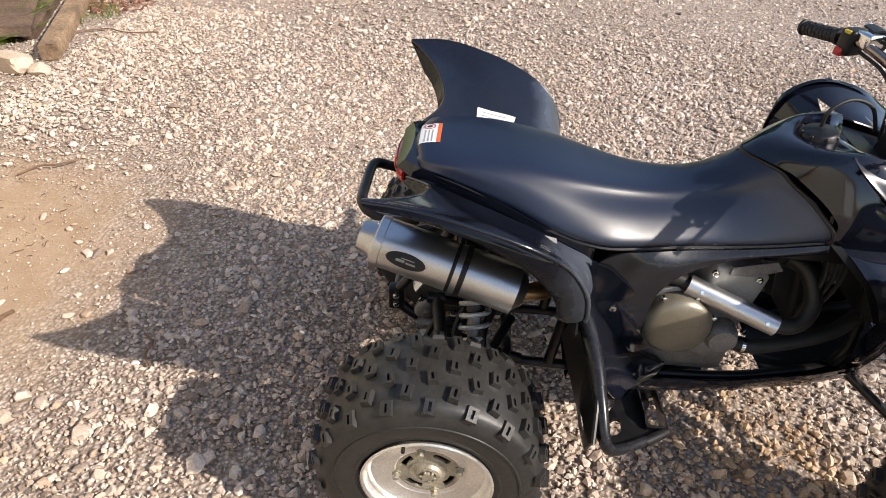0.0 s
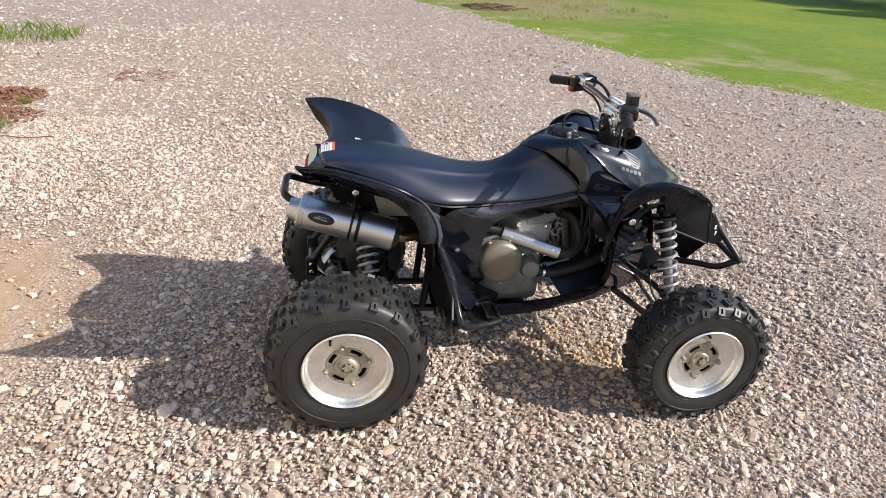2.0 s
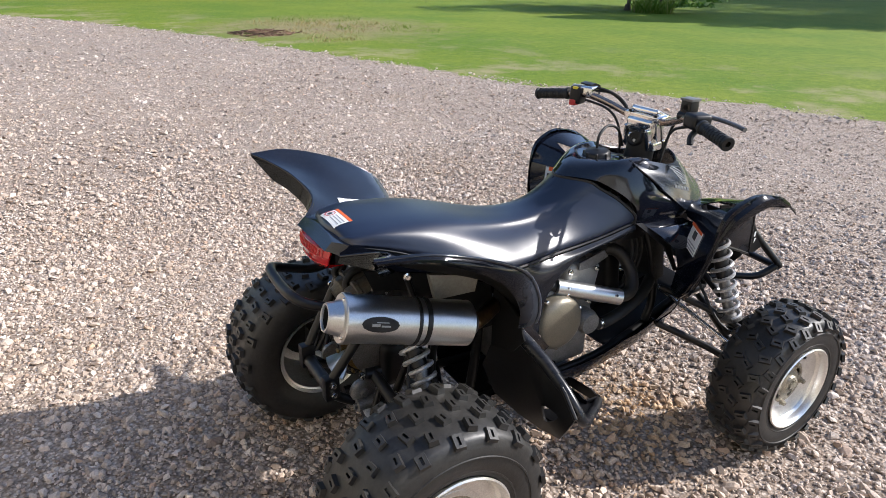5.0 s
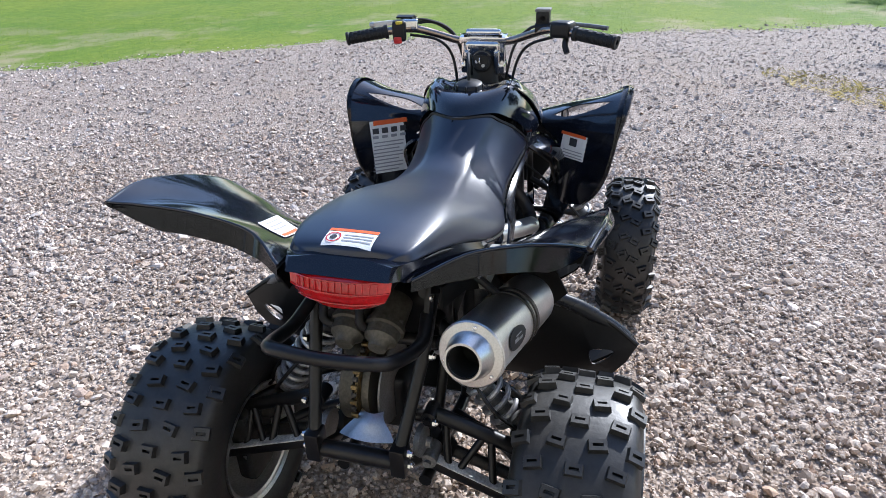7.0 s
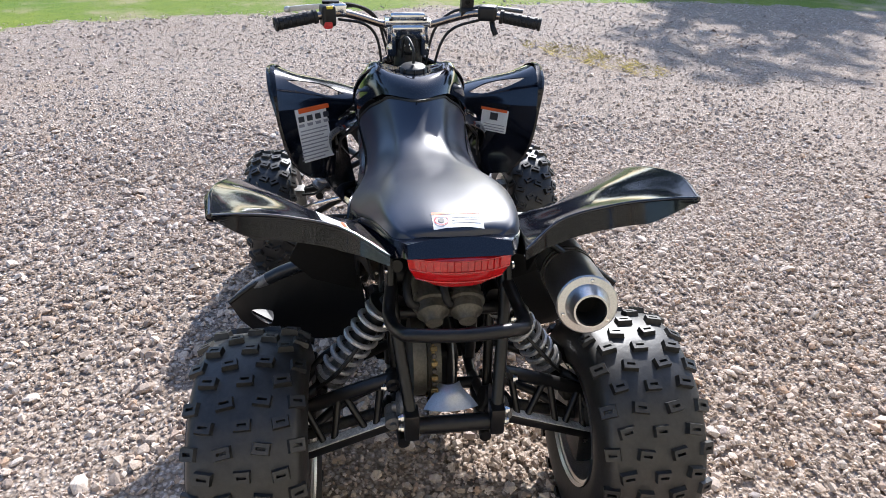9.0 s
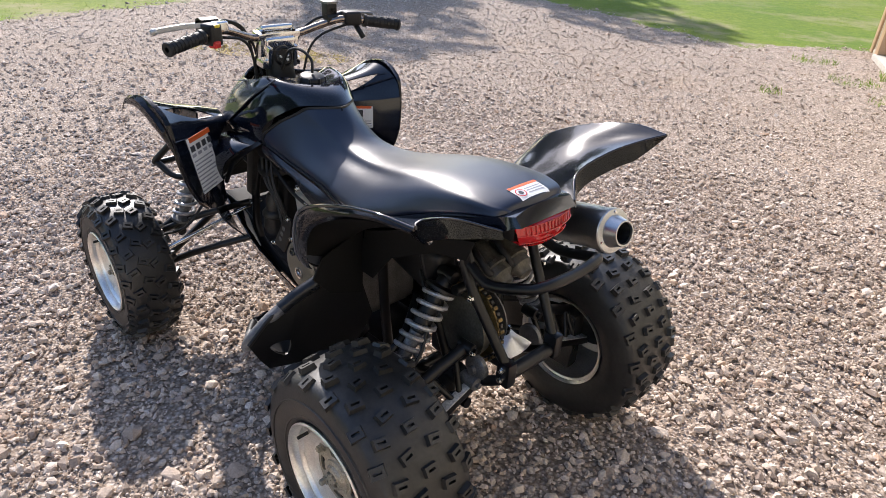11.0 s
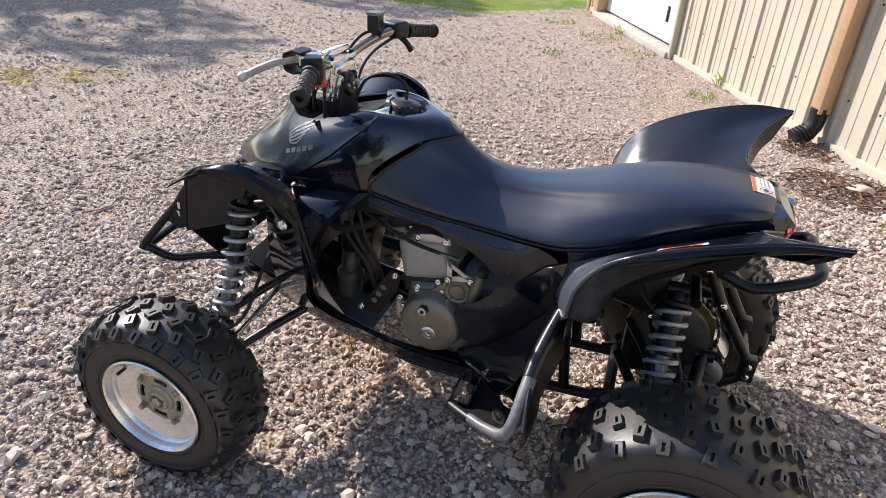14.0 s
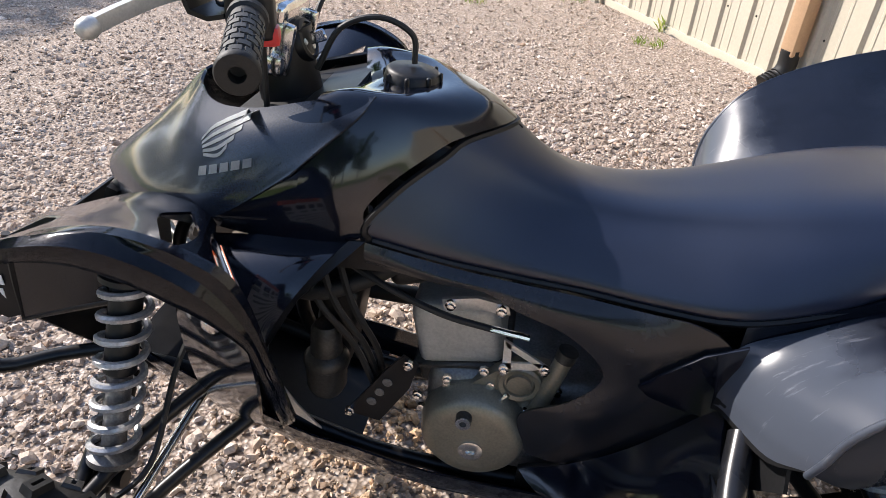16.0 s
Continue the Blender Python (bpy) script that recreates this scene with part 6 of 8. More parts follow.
# foot rests and heel guards
for s in (1, -1):
    fin = [(0.190, 0.535), (0.28, 0.545), (0.376, 0.540), (0.46, 0.512), (0.535, 0.460), (0.512, 0.408), (0.482, 0.360), (0.402, 0.332), (0.311, 0.318), (0.200, 0.33), (0.17, 0.42)]

    def on_fin(y, z):
        return (0.344 + 0.075 * (y - 0.2) - 0.03 * math.sin(math.pi * (z - 0.32) / 0.22), y * s, z)

    hg = part("heel_guard", holed([on_fin(y, z) for y, z in fin], [[on_fin(y, z) for y, z in ((0.482, 0.436), (0.455, 0.442), (0.424, 0.434), (0.432, 0.392), (0.458, 0.404))]], 0.006), DULL, atv, "black plastic heel guard with an opening", 30)
    part("fin_edge", bar([on_fin(y, z) for y, z in fin[:5]], 0.006, 8, 4), DULL, hg)
    part("guard_strap", tube(bmesh.new(), mirrored([(0.325, 0.270, 0.600), (0.340, 0.325, 0.572), (0.352, 0.385, 0.545), (0.358, 0.43, 0.520)], s), (0.019, 0.018), 14, 5), SCUFF, hg, "black upper end of the strap", 60)
    # Left lower strap: sunlit tone put into its colour up to the shadow line.
    part("guard_strap", tube(bmesh.new(), mirrored([(0.356, 0.42, 0.526), (0.362, 0.470, 0.496), (0.370, 0.514, 0.456), (0.388, 0.520, 0.424), (0.43, 0.496, 0.403), (0.48, 0.463, 0.389)], s), (0.0165, 0.0115), 14, 6), SUNLIT_STRAP if s > 0 else SCUFF, hg, "black plastic strap coloured sunlit grey" if s > 0 else "scuffed black plastic strap", 60)
    part("strap_end", bar(mirrored([(0.478, 0.466, 0.389), (0.515, 0.44, 0.380), (0.54, 0.42, 0.373)], s), 0.012, 10, 3), DULL, hg)
    # web between guard, foot well and foot rest, cut with two openings
    web = [(0.372, 0.52, 0.432), (0.42, 0.498, 0.400), (0.50, 0.445, 0.380), (0.535, 0.415, 0.366), (0.505, 0.40, 0.362), (0.495, 0.30, 0.346), (0.51, 0.20, 0.335), (0.43, 0.17, 0.335), (0.35, 0.20, 0.338), (0.36, 0.33, 0.345), (0.368, 0.43, 0.368)]
    cuts = [[(0.440, 0.316, 0.352), (0.416, 0.316, 0.352), (0.390, 0.344, 0.354), (0.396, 0.372, 0.358), (0.424, 0.356, 0.356)], [(0.437, 0.397, 0.370), (0.418, 0.398, 0.370), (0.400, 0.440, 0.384), (0.404, 0.462, 0.390), (0.430, 0.440, 0.382)]]
    part("guard_web", holed(mirrored(web, s), [mirrored(c, s) for c in cuts], 0.008), DULL, hg, "", 60)
    part("guard_wall", shell([mirrored(r, s) for r in ([(0.332, 0.212, 0.60), (0.385, 0.205, 0.53), (0.445, 0.195, 0.455), (0.52, 0.180, 0.385), (0.60, 0.165, 0.335)], [(0.345, 0.265, 0.575), (0.395, 0.275, 0.50), (0.445, 0.265, 0.425), (0.50, 0.240, 0.365), (0.57, 0.20, 0.330)], [(0.355, 0.350, 0.548), (0.385, 0.36, 0.47), (0.42, 0.345, 0.40), (0.455, 0.32, 0.36), (0.51, 0.25, 0.338)])], 0.005, 5, 5), GLOSS, hg, "glossy black wall of the foot well", 60)
    pg = part("foot_rest", bar(mirrored([(0.50, 0.12, 0.285), (0.505, 0.22, 0.32), (0.515, 0.32, 0.345)], s), 0.014, 8, 4), FRAME, atv, "black steel foot rest")
    for x in (0.496, 0.541):  # the toothed frame that carries the boot
        part("tooth_bar", plate(mirrored([(x, 0.285, 0.345), (x, 0.42, 0.362), (x, 0.422, 0.388)] + [(x, 0.405 - 0.0195 * k, 0.384 - 0.0024 * k + (0.009 if k % 2 else 0.0)) for k in range(7)], s), 0.005), FRAME, pg)
    for y in (0.288, 0.418):
        part("tooth_bar", box((0.5185, y * s, 0.355 + 0.12 * (y - 0.288)), (0.045, 0.006, 0.032), (0, 0, 0), 0.0015), FRAME, pg)
    part("foot_well", plate(mirrored([(0.37, 0.17, 0.47), (0.52, 0.165, 0.375), (0.60, 0.155, 0.33), (0.60, 0.14, 0.26), (0.40, 0.14, 0.27), (0.34, 0.16, 0.34)], s), 0.006), DULL, atv)

# frame
def fbar(pts, r=0.0135, name="frame_tube", mt=FRAME, parent=atv, smooth=5):
    return part(name, bar(pts, r, 10, smooth), mt, parent)


for s in (1, -1):
    fbar(mirrored([(-0.02, 0.10, 0.27), (0.25, 0.11, 0.25), (0.75, 0.115, 0.25), (1.0, 0.11, 0.30), (1.2, 0.10, 0.37), (1.36, 0.11, 0.40)], s), 0.015)
    fbar(mirrored([(0.02, 0.11, 0.745), (0.3, 0.12, 0.68), (0.6, 0.10, 0.70), (0.9, 0.06, 0.78), (1.0, 0.035, 0.82)], s), 0.014)
    fbar(mirrored([(0.30, 0.115, 0.26), (0.32, 0.12, 0.45), (0.33, 0.12, 0.66)], s), 0.015)
    fbar(mirrored([(0.98, 0.04, 0.80), (1.05, 0.10, 0.60), (1.08, 0.11, 0.42), (1.06, 0.11, 0.33)], s), 0.015)
    fbar(mirrored([(1.05, 0.10, 0.60), (1.22, 0.12, 0.64), (1.32, 0.11, 0.56), (1.36, 0.11, 0.40)], s), 0.013)
    fbar(mirrored([(0.03, 0.125, 0.74), (-0.025, 0.118, 0.630), (-0.134, 0.091, 0.455)], s), 0.0135, smooth=1)
    fbar(mirrored([(-0.130, 0.092, 0.465), (-0.128, 0.092, 0.425), (-0.05, 0.105, 0.375), (0.1, 0.11, 0.30), (0.22, 0.11, 0.26)], s), 0.014)
    fbar(mirrored([(0.17, 0.12, 0.70), (0.12, 0.12, 0.55), (0.05, 0.11, 0.36)], s), 0.012)
    part("frame_bracket", box((-0.130, 0.092 * s, 0.445), (0.042, 0.032, 0.07), (0, 0, 0), 0.006), FRAME, atv)
    part("frame_bracket", box((0.02, 0.125 * s, 0.735), (0.06, 0.012, 0.07), (0, 25, 0), 0.003), FRAME, atv)
    for dx, dz in ((-0.005, 0.75), (0.02, 0.715)):
        part("frame_bolt", turned([(0.008, 0), (0.008, 0.004), (0.004, 0.006)], (dx, 0.131 * s, dz), (dx, 2 * s, dz), 10), CHROME, atv)
fbar([(-0.128, -0.10, 0.432), (-0.128, 0.10, 0.432)], 0.019, smooth=1)
fbar([(0.18, -0.12, 0.27), (0.18, 0.12, 0.27)], 0.016, smooth=1)
fbar([(0.03, -0.13, 0.62), (0.03, 0.13, 0.62)], 0.014, smooth=1)
part("steering_head", turned([(0.03, 0), (0.032, 0.02), (0.03, 0.14), (0.034, 0.15), (0.034, 0.17)], (1.01, 0, 0.72), (1.03, 0, 0.9), 16), FRAME, atv)
part("grab_bar", bar([(-0.01, 0.124, 0.712), (-0.08, 0.133, 0.694), (-0.172, 0.121, 0.722), (-0.212, 0.094, 0.740), (-0.218, 0.0, 0.738), (-0.212, -0.094, 0.740), (-0.172, -0.121, 0.722), (-0.08, -0.133, 0.694), (-0.01, -0.124, 0.712)], 0.0135, 10, 6), FRAME, atv, "black tubular rear grab bar")
bump_ = part("front_bumper", bar([(1.36, 0.17, 0.71), (1.405, 0.205, 0.69), (1.440, 0.212, 0.640), (1.488, 0.245, 0.575), (1.522, 0.284, 0.520), (1.522, 0.26, 0.512), (1.535, 0.12, 0.512), (1.535, -0.12, 0.512), (1.522, -0.26, 0.512), (1.522, -0.284, 0.520), (1.488, -0.245, 0.575), (1.440, -0.212, 0.640), (1.405, -0.205, 0.69), (1.36, -0.17, 0.71)], 0.0125, 10, 4), FRAME, atv, "black tubular front bumper")
for s in (1, -1):
    part("bumper_strut", bar(mirrored([(1.520, 0.280, 0.516), (1.46, 0.25, 0.475), (1.40, 0.20, 0.468), (1.30, 0.14, 0.46)], s), 0.0125, 10, 4), FRAME, bump_)
    part("side_plate", plate(mirrored([(1.405, 0.214, 0.695), (1.436, 0.220, 0.645), (1.470, 0.236, 0.59), (1.435, 0.228, 0.565), (1.405, 0.222, 0.575)], s), 0.006, 0.001), DULL, bump_)
    for k in range(2):
        part("printed_bar", quad_on((1.428 + 0.006 * k, 0.226 * s, 0.637 - 0.026 * k), (0, 0, 1), (1, 0, 0), 0.018, 0.008), PAPER, bump_)
part("bumper_plate", plate([(1.385, -0.18, 0.70), (1.385, 0.18, 0.70), (1.415, 0.19, 0.62), (1.41, 0.205, 0.55), (1.38, 0.14, 0.45), (1.38, -0.14, 0.45), (1.41, -0.205, 0.55), (1.415, -0.19, 0.62)], 0.006, 0.002), DULL, atv)
part("headlight_panel", plate([(1.32, -0.07, 0.73), (1.32, 0.07, 0.73), (1.35, 0.08, 0.66), (1.35, -0.08, 0.66)], 0.02, 0.004), DULL, atv)

# belly guard
STATIONS = [(1.36, 0.10, 0.395), (1.2, 0.13, 0.345), (1.0, 0.15, 0.275), (0.90, 0.152, 0.255), (0.75, 0.155, 0.225), (0.5, 0.155, 0.215), (0.35, 0.15, 0.225)]
for sl in (STATIONS[:4], STATIONS[4:]):
    rowsS = [[(x, -w, z + 0.01), (x, -w * 0.6, z), (x, w * 0.6, z), (x, w, z + 0.01)] for x, w, z in sl]
    part("belly_guard", shell(rowsS, 0.004, 2, 3), DULL, atv, "dark belly guard under the engine")
for s in (1, -1):
    rowsS = [mirrored([(x, w + 0.02, z + 0.07), (x, w + 0.012, z + 0.035), (x, w, z + 0.008)], s) for x, w, z in STATIONS]
    part("belly_rail", shell(rowsS, 0.004, 2, 3), GLOSS, atv, "dark lower side rail", 50)

# suspension: a spring over each damper
def shock(top, bot, r, wire, turns, res=False):
    t, b = Vector(top), Vector(bot)
    d = (b - t).normalized()
    L = (b - t).length
    body = part("shock_absorber", turned([(0.012, -0.03), (0.02, -0.02), (0.022, 0.0), (r + 0.006, 0.006), (r + 0.006, 0.014), (0.024, 0.018), (0.024, L * 0.5), (0.018, L * 0.52)], t, b, 18), DULL, atv, "black coil-over shock absorber")
    part("damper_rod", turned([(0.0185, L * 0.5), (0.0185, L - 0.03), (r + 0.004, L - 0.016), (r + 0.004, L - 0.006), (0.018, L), (0.016, L + 0.025)], t, b, 18), CASE, body, "bright lower damper body")
    part("spring", coil(t + d * 0.016, b - d * 0.016, r, wire, turns), SPRING, body, "silver painted coil spring")
    part("eyelet", bar([b + d * 0.03 + Vector((-0.025, 0, 0)), b + d * 0.03 + Vector((0.025, 0, 0))], 0.015, 10, 1), FRAME, body)
    part("eyelet", bar([t - d * 0.03 + Vector((-0.025, 0, 0)), t - d * 0.03 + Vector((0.025, 0, 0))], 0.017, 10, 1), FRAME, body)
    if res:
        part("reservoir", turned([(0.019, 0), (0.022, 0.004), (0.022, 0.10), (0.018, 0.104)], t + Vector((-0.05, 0, -0.02)), t + Vector((-0.06, 0, -0.13)), 14), CASE, body)


for s in (1, -1):
    shock((1.205, 0.225 * s, 0.69), (1.24, 0.325 * s, 0.385), 0.034, 0.0064, 8.0)
    shock((0.075, 0.128 * s, 0.615), (0.085, 0.275 * s, 0.40), 0.036, 0.0064, 7.5)
    # front arms
    kn = Vector((1.27, 0.41 * s, 0.26))
    fbar([(1.08, 0.12 * s, 0.33), (1.20, 0.28 * s, 0.27), (1.265, 0.41 * s, 0.225)], 0.013, "lower_arm")
    fbar([(1.33, 0.12 * s, 0.37), (1.30, 0.28 * s, 0.29), (1.275, 0.41 * s, 0.225)], 0.013, "lower_arm")
    fbar([(1.10, 0.12 * s, 0.46), (1.20, 0.27 * s, 0.41), (1.255, 0.39 * s, 0.365)], 0.012, "upper_arm")
    fbar([(1.30, 0.12 * s, 0.49), (1.28, 0.27 * s, 0.42), (1.265, 0.39 * s, 0.365)], 0.012, "upper_arm")
    part("knuckle", box((1.268, 0.415 * s, 0.29), (0.06, 0.05, 0.17), (0, 0, 0), 0.012), CASE, atv)
    fbar([(1.15, 0.05 * s, 0.43), (1.2, 0.4 * s, 0.32)], 0.008, "tie_rod", CHROME, smooth=1)
    part("brake_hose", bar(mirrored([(1.12, 0.12, 0.62), (1.16, 0.22, 0.52), (1.17, 0.33, 0.40), (1.23, 0.4, 0.36)], s), 0.005, 6, 6), GRIP, atv)
    # rear arms: two welded triangles with lattice struts
    arm = part("lower_arm", box((-0.048, 0.258 * s, 0.322), (0.030, 0.290, 0.022), (-20.5 * s, 0, 0), 0.004), FRAME, atv, "black box-section rear arm")
    part("worn_face", box((-0.050, 0.258 * s + 0.0035 * s, 0.3335), (0.024, 0.262, 0.003), (-20.5 * s, 0, 0), 0.001), SCRAPED, arm, "top face scraped to bare grey metal")
    part("pivot_boss", turned([(0.018, 0), (0.018, 0.05), (0.008, 0.052), (0.008, 0.06)], (-0.02, 0.128 * s, 0.385), (-0.1, 0.128 * s, 0.385), 14), CASE, arm, "grey pivot boss")
    fbar([(0.18, 0.12 * s, 0.30), (0.12, 0.25 * s, 0.28), (0.02, 0.365 * s, 0.25)], 0.0125, "lower_arm")
    fbar([(-0.02, 0.120 * s, 0.478), (0.0, 0.24 * s, 0.420), (0.01, 0.365 * s, 0.362)], 0.0165, "upper_arm")
    fbar([(0.18, 0.12 * s, 0.42), (0.12, 0.24 * s, 0.40), (0.03, 0.36 * s, 0.36)], 0.013, "upper_arm")
    fbar([(0.17, 0.13 * s, 0.535), (0.11, 0.220 * s, 0.492), (0.10, 0.285 * s, 0.450), (0.085, 0.335 * s, 0.385)], 0.0105, "sway_bar")
    part("pivot_boss", turned([(0.016, 0), (0.016, 0.045), (0.008, 0.047), (0.008, 0.056)], (0.0, 0.125 * s, 0.475), (-0.1, 0.125 * s, 0.48), 14), FRAME, atv)
    for y0, y1 in ((0.165, 0.150), (0.190, 0.235), (0.262, 0.250), (0.285, 0.322), (0.335, 0.330)):
        fbar([(-0.045, y0 * s, 0.378 - 0.384 * (y0 - 0.131)), (-0.005, y1 * s, 0.470 - 0.47 * (y1 - 0.13))], 0.0085, "arm_strut", smooth=1)
    part("hub_carrier", box((0.0, 0.355 * s, 0.275), (0.09, 0.05, 0.20), (0, 0, 0), 0.015), CAST, atv)
    fbar([(0.02, 0.09 * s, 0.36), (0.01, 0.36 * s, 0.285)], 0.014, "drive_shaft", CAST, smooth=1)
    part("shaft_boot", turned([(0.03, 0), (0.036, 0.02), (0.028, 0.03), (0.034, 0.04), (0.024, 0.05), (0.028, 0.06), (0.016, 0.075)], (0.02, 0.09 * s, 0.36), (0.01, 0.36 * s, 0.285), 14), GRIP, atv)
for s in (1, -1):
    part("hub_cap", turned([(0.036, 0), (0.036, 0.012), (0.028, 0.018), (0.012, 0.02), (0.011, 0.03), (0.001, 0.031)], (-0.045, 0.100 * s, 0.415), (-0.045, 2 * s, 0.415), 22), CASE, atv, "dusty grey bearing cap")
    part("caliper", box((0.06, 0.325 * s, 0.335), (0.06, 0.04, 0.05), (0, 20, 0), 0.012, 3), CAST, atv, "dark cast brake caliper")
    part("knuckle_plate", plate(mirrored([(-0.05, 0.335, 0.24), (0.05, 0.335, 0.235), (0.06, 0.335, 0.33), (0.02, 0.335, 0.385), (-0.04, 0.335, 0.36)], s), 0.012, 0.003), CAST, atv)
    part("rear_brake_hose", bar(mirrored([(0.06, 0.30, 0.39), (0.03, 0.24, 0.47), (0.08, 0.17, 0.55), (0.16, 0.13, 0.62)], s), 0.005, 6, 6), GRIP, atv)
    for x, y, z in ((-0.035, 0.342, 0.345), (0.045, 0.342, 0.255), (0.05, 0.342, 0.32), (-0.04, 0.342, 0.255), (0.075, 0.325, 0.37), (-0.130, 0.109, 0.462), (-0.130, 0.109, 0.432), (-0.06, 0.141, 0.487), (-0.03, 0.132, 0.63), (0.12, 0.133, 0.56), (0.05, 0.122, 0.38)):
        part("chassis_bolt", turned([(0.009, 0), (0.009, 0.006), (0.006, 0.007), (0.006, 0.011), (0.003, 0.012)], (x, y * s, z), (x, 2 * s, z), 8), CHROME, atv)
# rear drive: chain case, sprocket, brake disc
part("chain_case", box((0.11, 0.02, 0.41), (0.12, 0.12, 0.15), (0, 0, 0), 0.03, 3), DULL, atv)
spr = part("sprocket", turned([(0.108, 0.0), (0.108, 0.006), (0.07, 0.007), (0.07, 0.0)], (0.06, 0.031, 0.475), (0.06, 1, 0.475), 36), BRONZE, atv, "bronze chain sprocket")
part("carrier", turned([(0.06, -0.022), (0.088, -0.020), (0.092, -0.006), (0.084, 0.010), (0.094, 0.014), (0.096, 0.044), (0.07, 0.05), (0.04, 0.05)], (0.06, 0.034, 0.475), (0.06, 1, 0.475), 32), OLIVE, spr, "olive-brown cast sprocket carrier")
part("brake_disc", turned([(0.095, 0), (0.095, 0.004), (0.05, 0.004)], (0.06, -0.014, 0.475), (0.06, 1, 0.475), 30), CASE, atv)
sprocket_c = Vector((0.06, 0.034, 0.475))
for q in range(26):  # links of the drive chain round the sprocket
    a = math.pi * (0.45 + 1.1 * q / 25)
    c = sprocket_c + Vector((math.cos(a) * 0.118, 0, math.sin(a) * 0.118))
    part("chain_link", box(c, (0.008, 0.016 if q % 2 else 0.011, 0.011), (0, -math.degrees(a), 0), 0.002, 1), BRONZE if q % 2 else CAST, atv)
part("skid_shoe", shell([[(x + 0.012 * (k / 3) ** 2, 0.055 * k / 3 * f, z) for k in range(-3, 4)] for x, z, f in ((-0.05, 0.472, 0.45), (-0.066, 0.463, 0.55), (-0.082, 0.448, 0.9), (-0.096, 0.436, 1.12))], 0.005, 4, 3), STEEL, atv, "scraped silver skid shoe", 50)
for y in (-0.036, 0.042):  # two castings side by side under the tail
    can = part("canister", turned([(0.024, -0.01), (0.036, -0.004), (0.037, 0.01), (0.037, 0.060), (0.042, 0.062), (0.042, 0.072), (0.036, 0.075), (0.034, 0.095), (0.022, 0.104), (0.018, 0.118), (0.010, 0.120)], (0.05, y, 0.695), (-0.055, y * 0.9, 0.652), 22), OLIVE, atv, "dusty olive-grey canister under the tail")
    for k in range(3):
        a = 2.1 * k + 0.6
        c = Vector((-0.012, y * 0.95 + 0.036 * math.cos(a), 0.669 + 0.036 * math.sin(a)))
        part("canister_screw", turned([(0.006, -0.006), (0.006, 0.008), (0.003, 0.009)], c, c + Vector((-0.105, 0, -0.043)), 8), CASE, can)
    part("canister_pipe", bar([(-0.03, y * 0.9 + 0.03, 0.675), (-0.035, y + 0.045, 0.690), (-0.01, y + 0.05, 0.715), (0.03, y + 0.04, 0.73)], 0.009, 10, 5), GRIP, can)

# engine
eng = part("engine", box((0.615, 0.0, 0.39), (0.32, 0.26, 0.23), (0, 0, 0), 0.04, 3), CASE, atv, "grey cast aluminium engine")
HEADM = mat("pale_cast_head", (0.46, 0.45, 0.42), 0.5, 0.35, (9, 0.18), (200, 0.12), (0.15, 0.001), 0.1, dust=0.2)
part("cylinder", box((0.728, 0.0, 0.562), (0.145, 0.225, 0.125), (0, 10, 0), 0.022, 3), HEADM, eng, "pale grey cylinder block")
part("cylinder_base", box((0.715, 0.0, 0.485), (0.15, 0.22, 0.05), (0, 10, 0), 0.012, 3), CAST, eng)
part("gasket_flange", box((0.718, 0.0, 0.503), (0.165, 0.235, 0.012), (0, 10, 0), 0.004, 1), CAST, eng)
part("cylinder_head", box((0.775, 0.0, 0.685), (0.17, 0.18, 0.08), (0, 18, 0), 0.02, 3), CAST, eng)
ca = Vector((0.592, -0.135, 0.478))
bm = turned([(0.09, 0), (0.09, 0.03), (0.084, 0.045), (0.072, 0.052), (0.04, 0.056), (0.001, 0.056)], ca, ca + Vector((0, -1, 0)), 40)
part("clutch_cover", bm, COVER, eng, "bronze painted round clutch cover")
for q in range(7):
    a = q * 2 * math.pi / 7 + 0.3
    part("cover_bolt", turned([(0.007, 0), (0.007, 0.01), (0.004, 0.012)], ca + Vector((math.cos(a) * 0.094, -0.02, math.sin(a) * 0.094)), ca + Vector((math.cos(a) * 0.094, -1, math.sin(a) * 0.094)), 8), CHROME, eng)
for x, z in ((0.665, 0.618), (0.775, 0.605), (0.66, 0.515), (0.785, 0.515), (0.50, 0.40), (0.52, 0.545), (0.66, 0.39), (0.79, 0.43), (0.755, 0.49)):
    part("engine_bolt", turned([(0.009, 0), (0.009, 0.006), (0.006, 0.007), (0.006, 0.012), (0.003, 0.013)], (x, -0.118, z), (x, -2, z), 8), CHROME, eng)
part("head_bracket", plate([(0.70, -0.118, 0.64), (0.80, -0.118, 0.665), (0.82, -0.118, 0.64), (0.76, -0.118, 0.615), (0.70, -0.118, 0.615)], 0.008, 0.001), CASE, eng)
part("side_case", plate([(0.75, -0.128, 0.49), (0.70, -0.128, 0.53), (0.60, -0.128, 0.59), (0.51, -0.128, 0.56), (0.49, -0.128, 0.42), (0.56, -0.128, 0.37), (0.70, -0.128, 0.38), (0.77, -0.128, 0.42)], 0.02, 0.004), CASE, eng, "grey cast engine side case")
wp = Vector((0.712, -0.14, 0.452))
part("water_pump", turned([(0.042, 0), (0.042, 0.03), (0.036, 0.045), (0.034, 0.05), (0.001, 0.05)], wp, wp + Vector((0, -1, 0)), 24), CASE, eng)
part("pump_body", box((0.675, -0.15, 0.41), (0.07, 0.05, 0.05), (0, 30, 0), 0.012), CASE, eng)
ac = Vector((0.684, 0.12, 0.397))
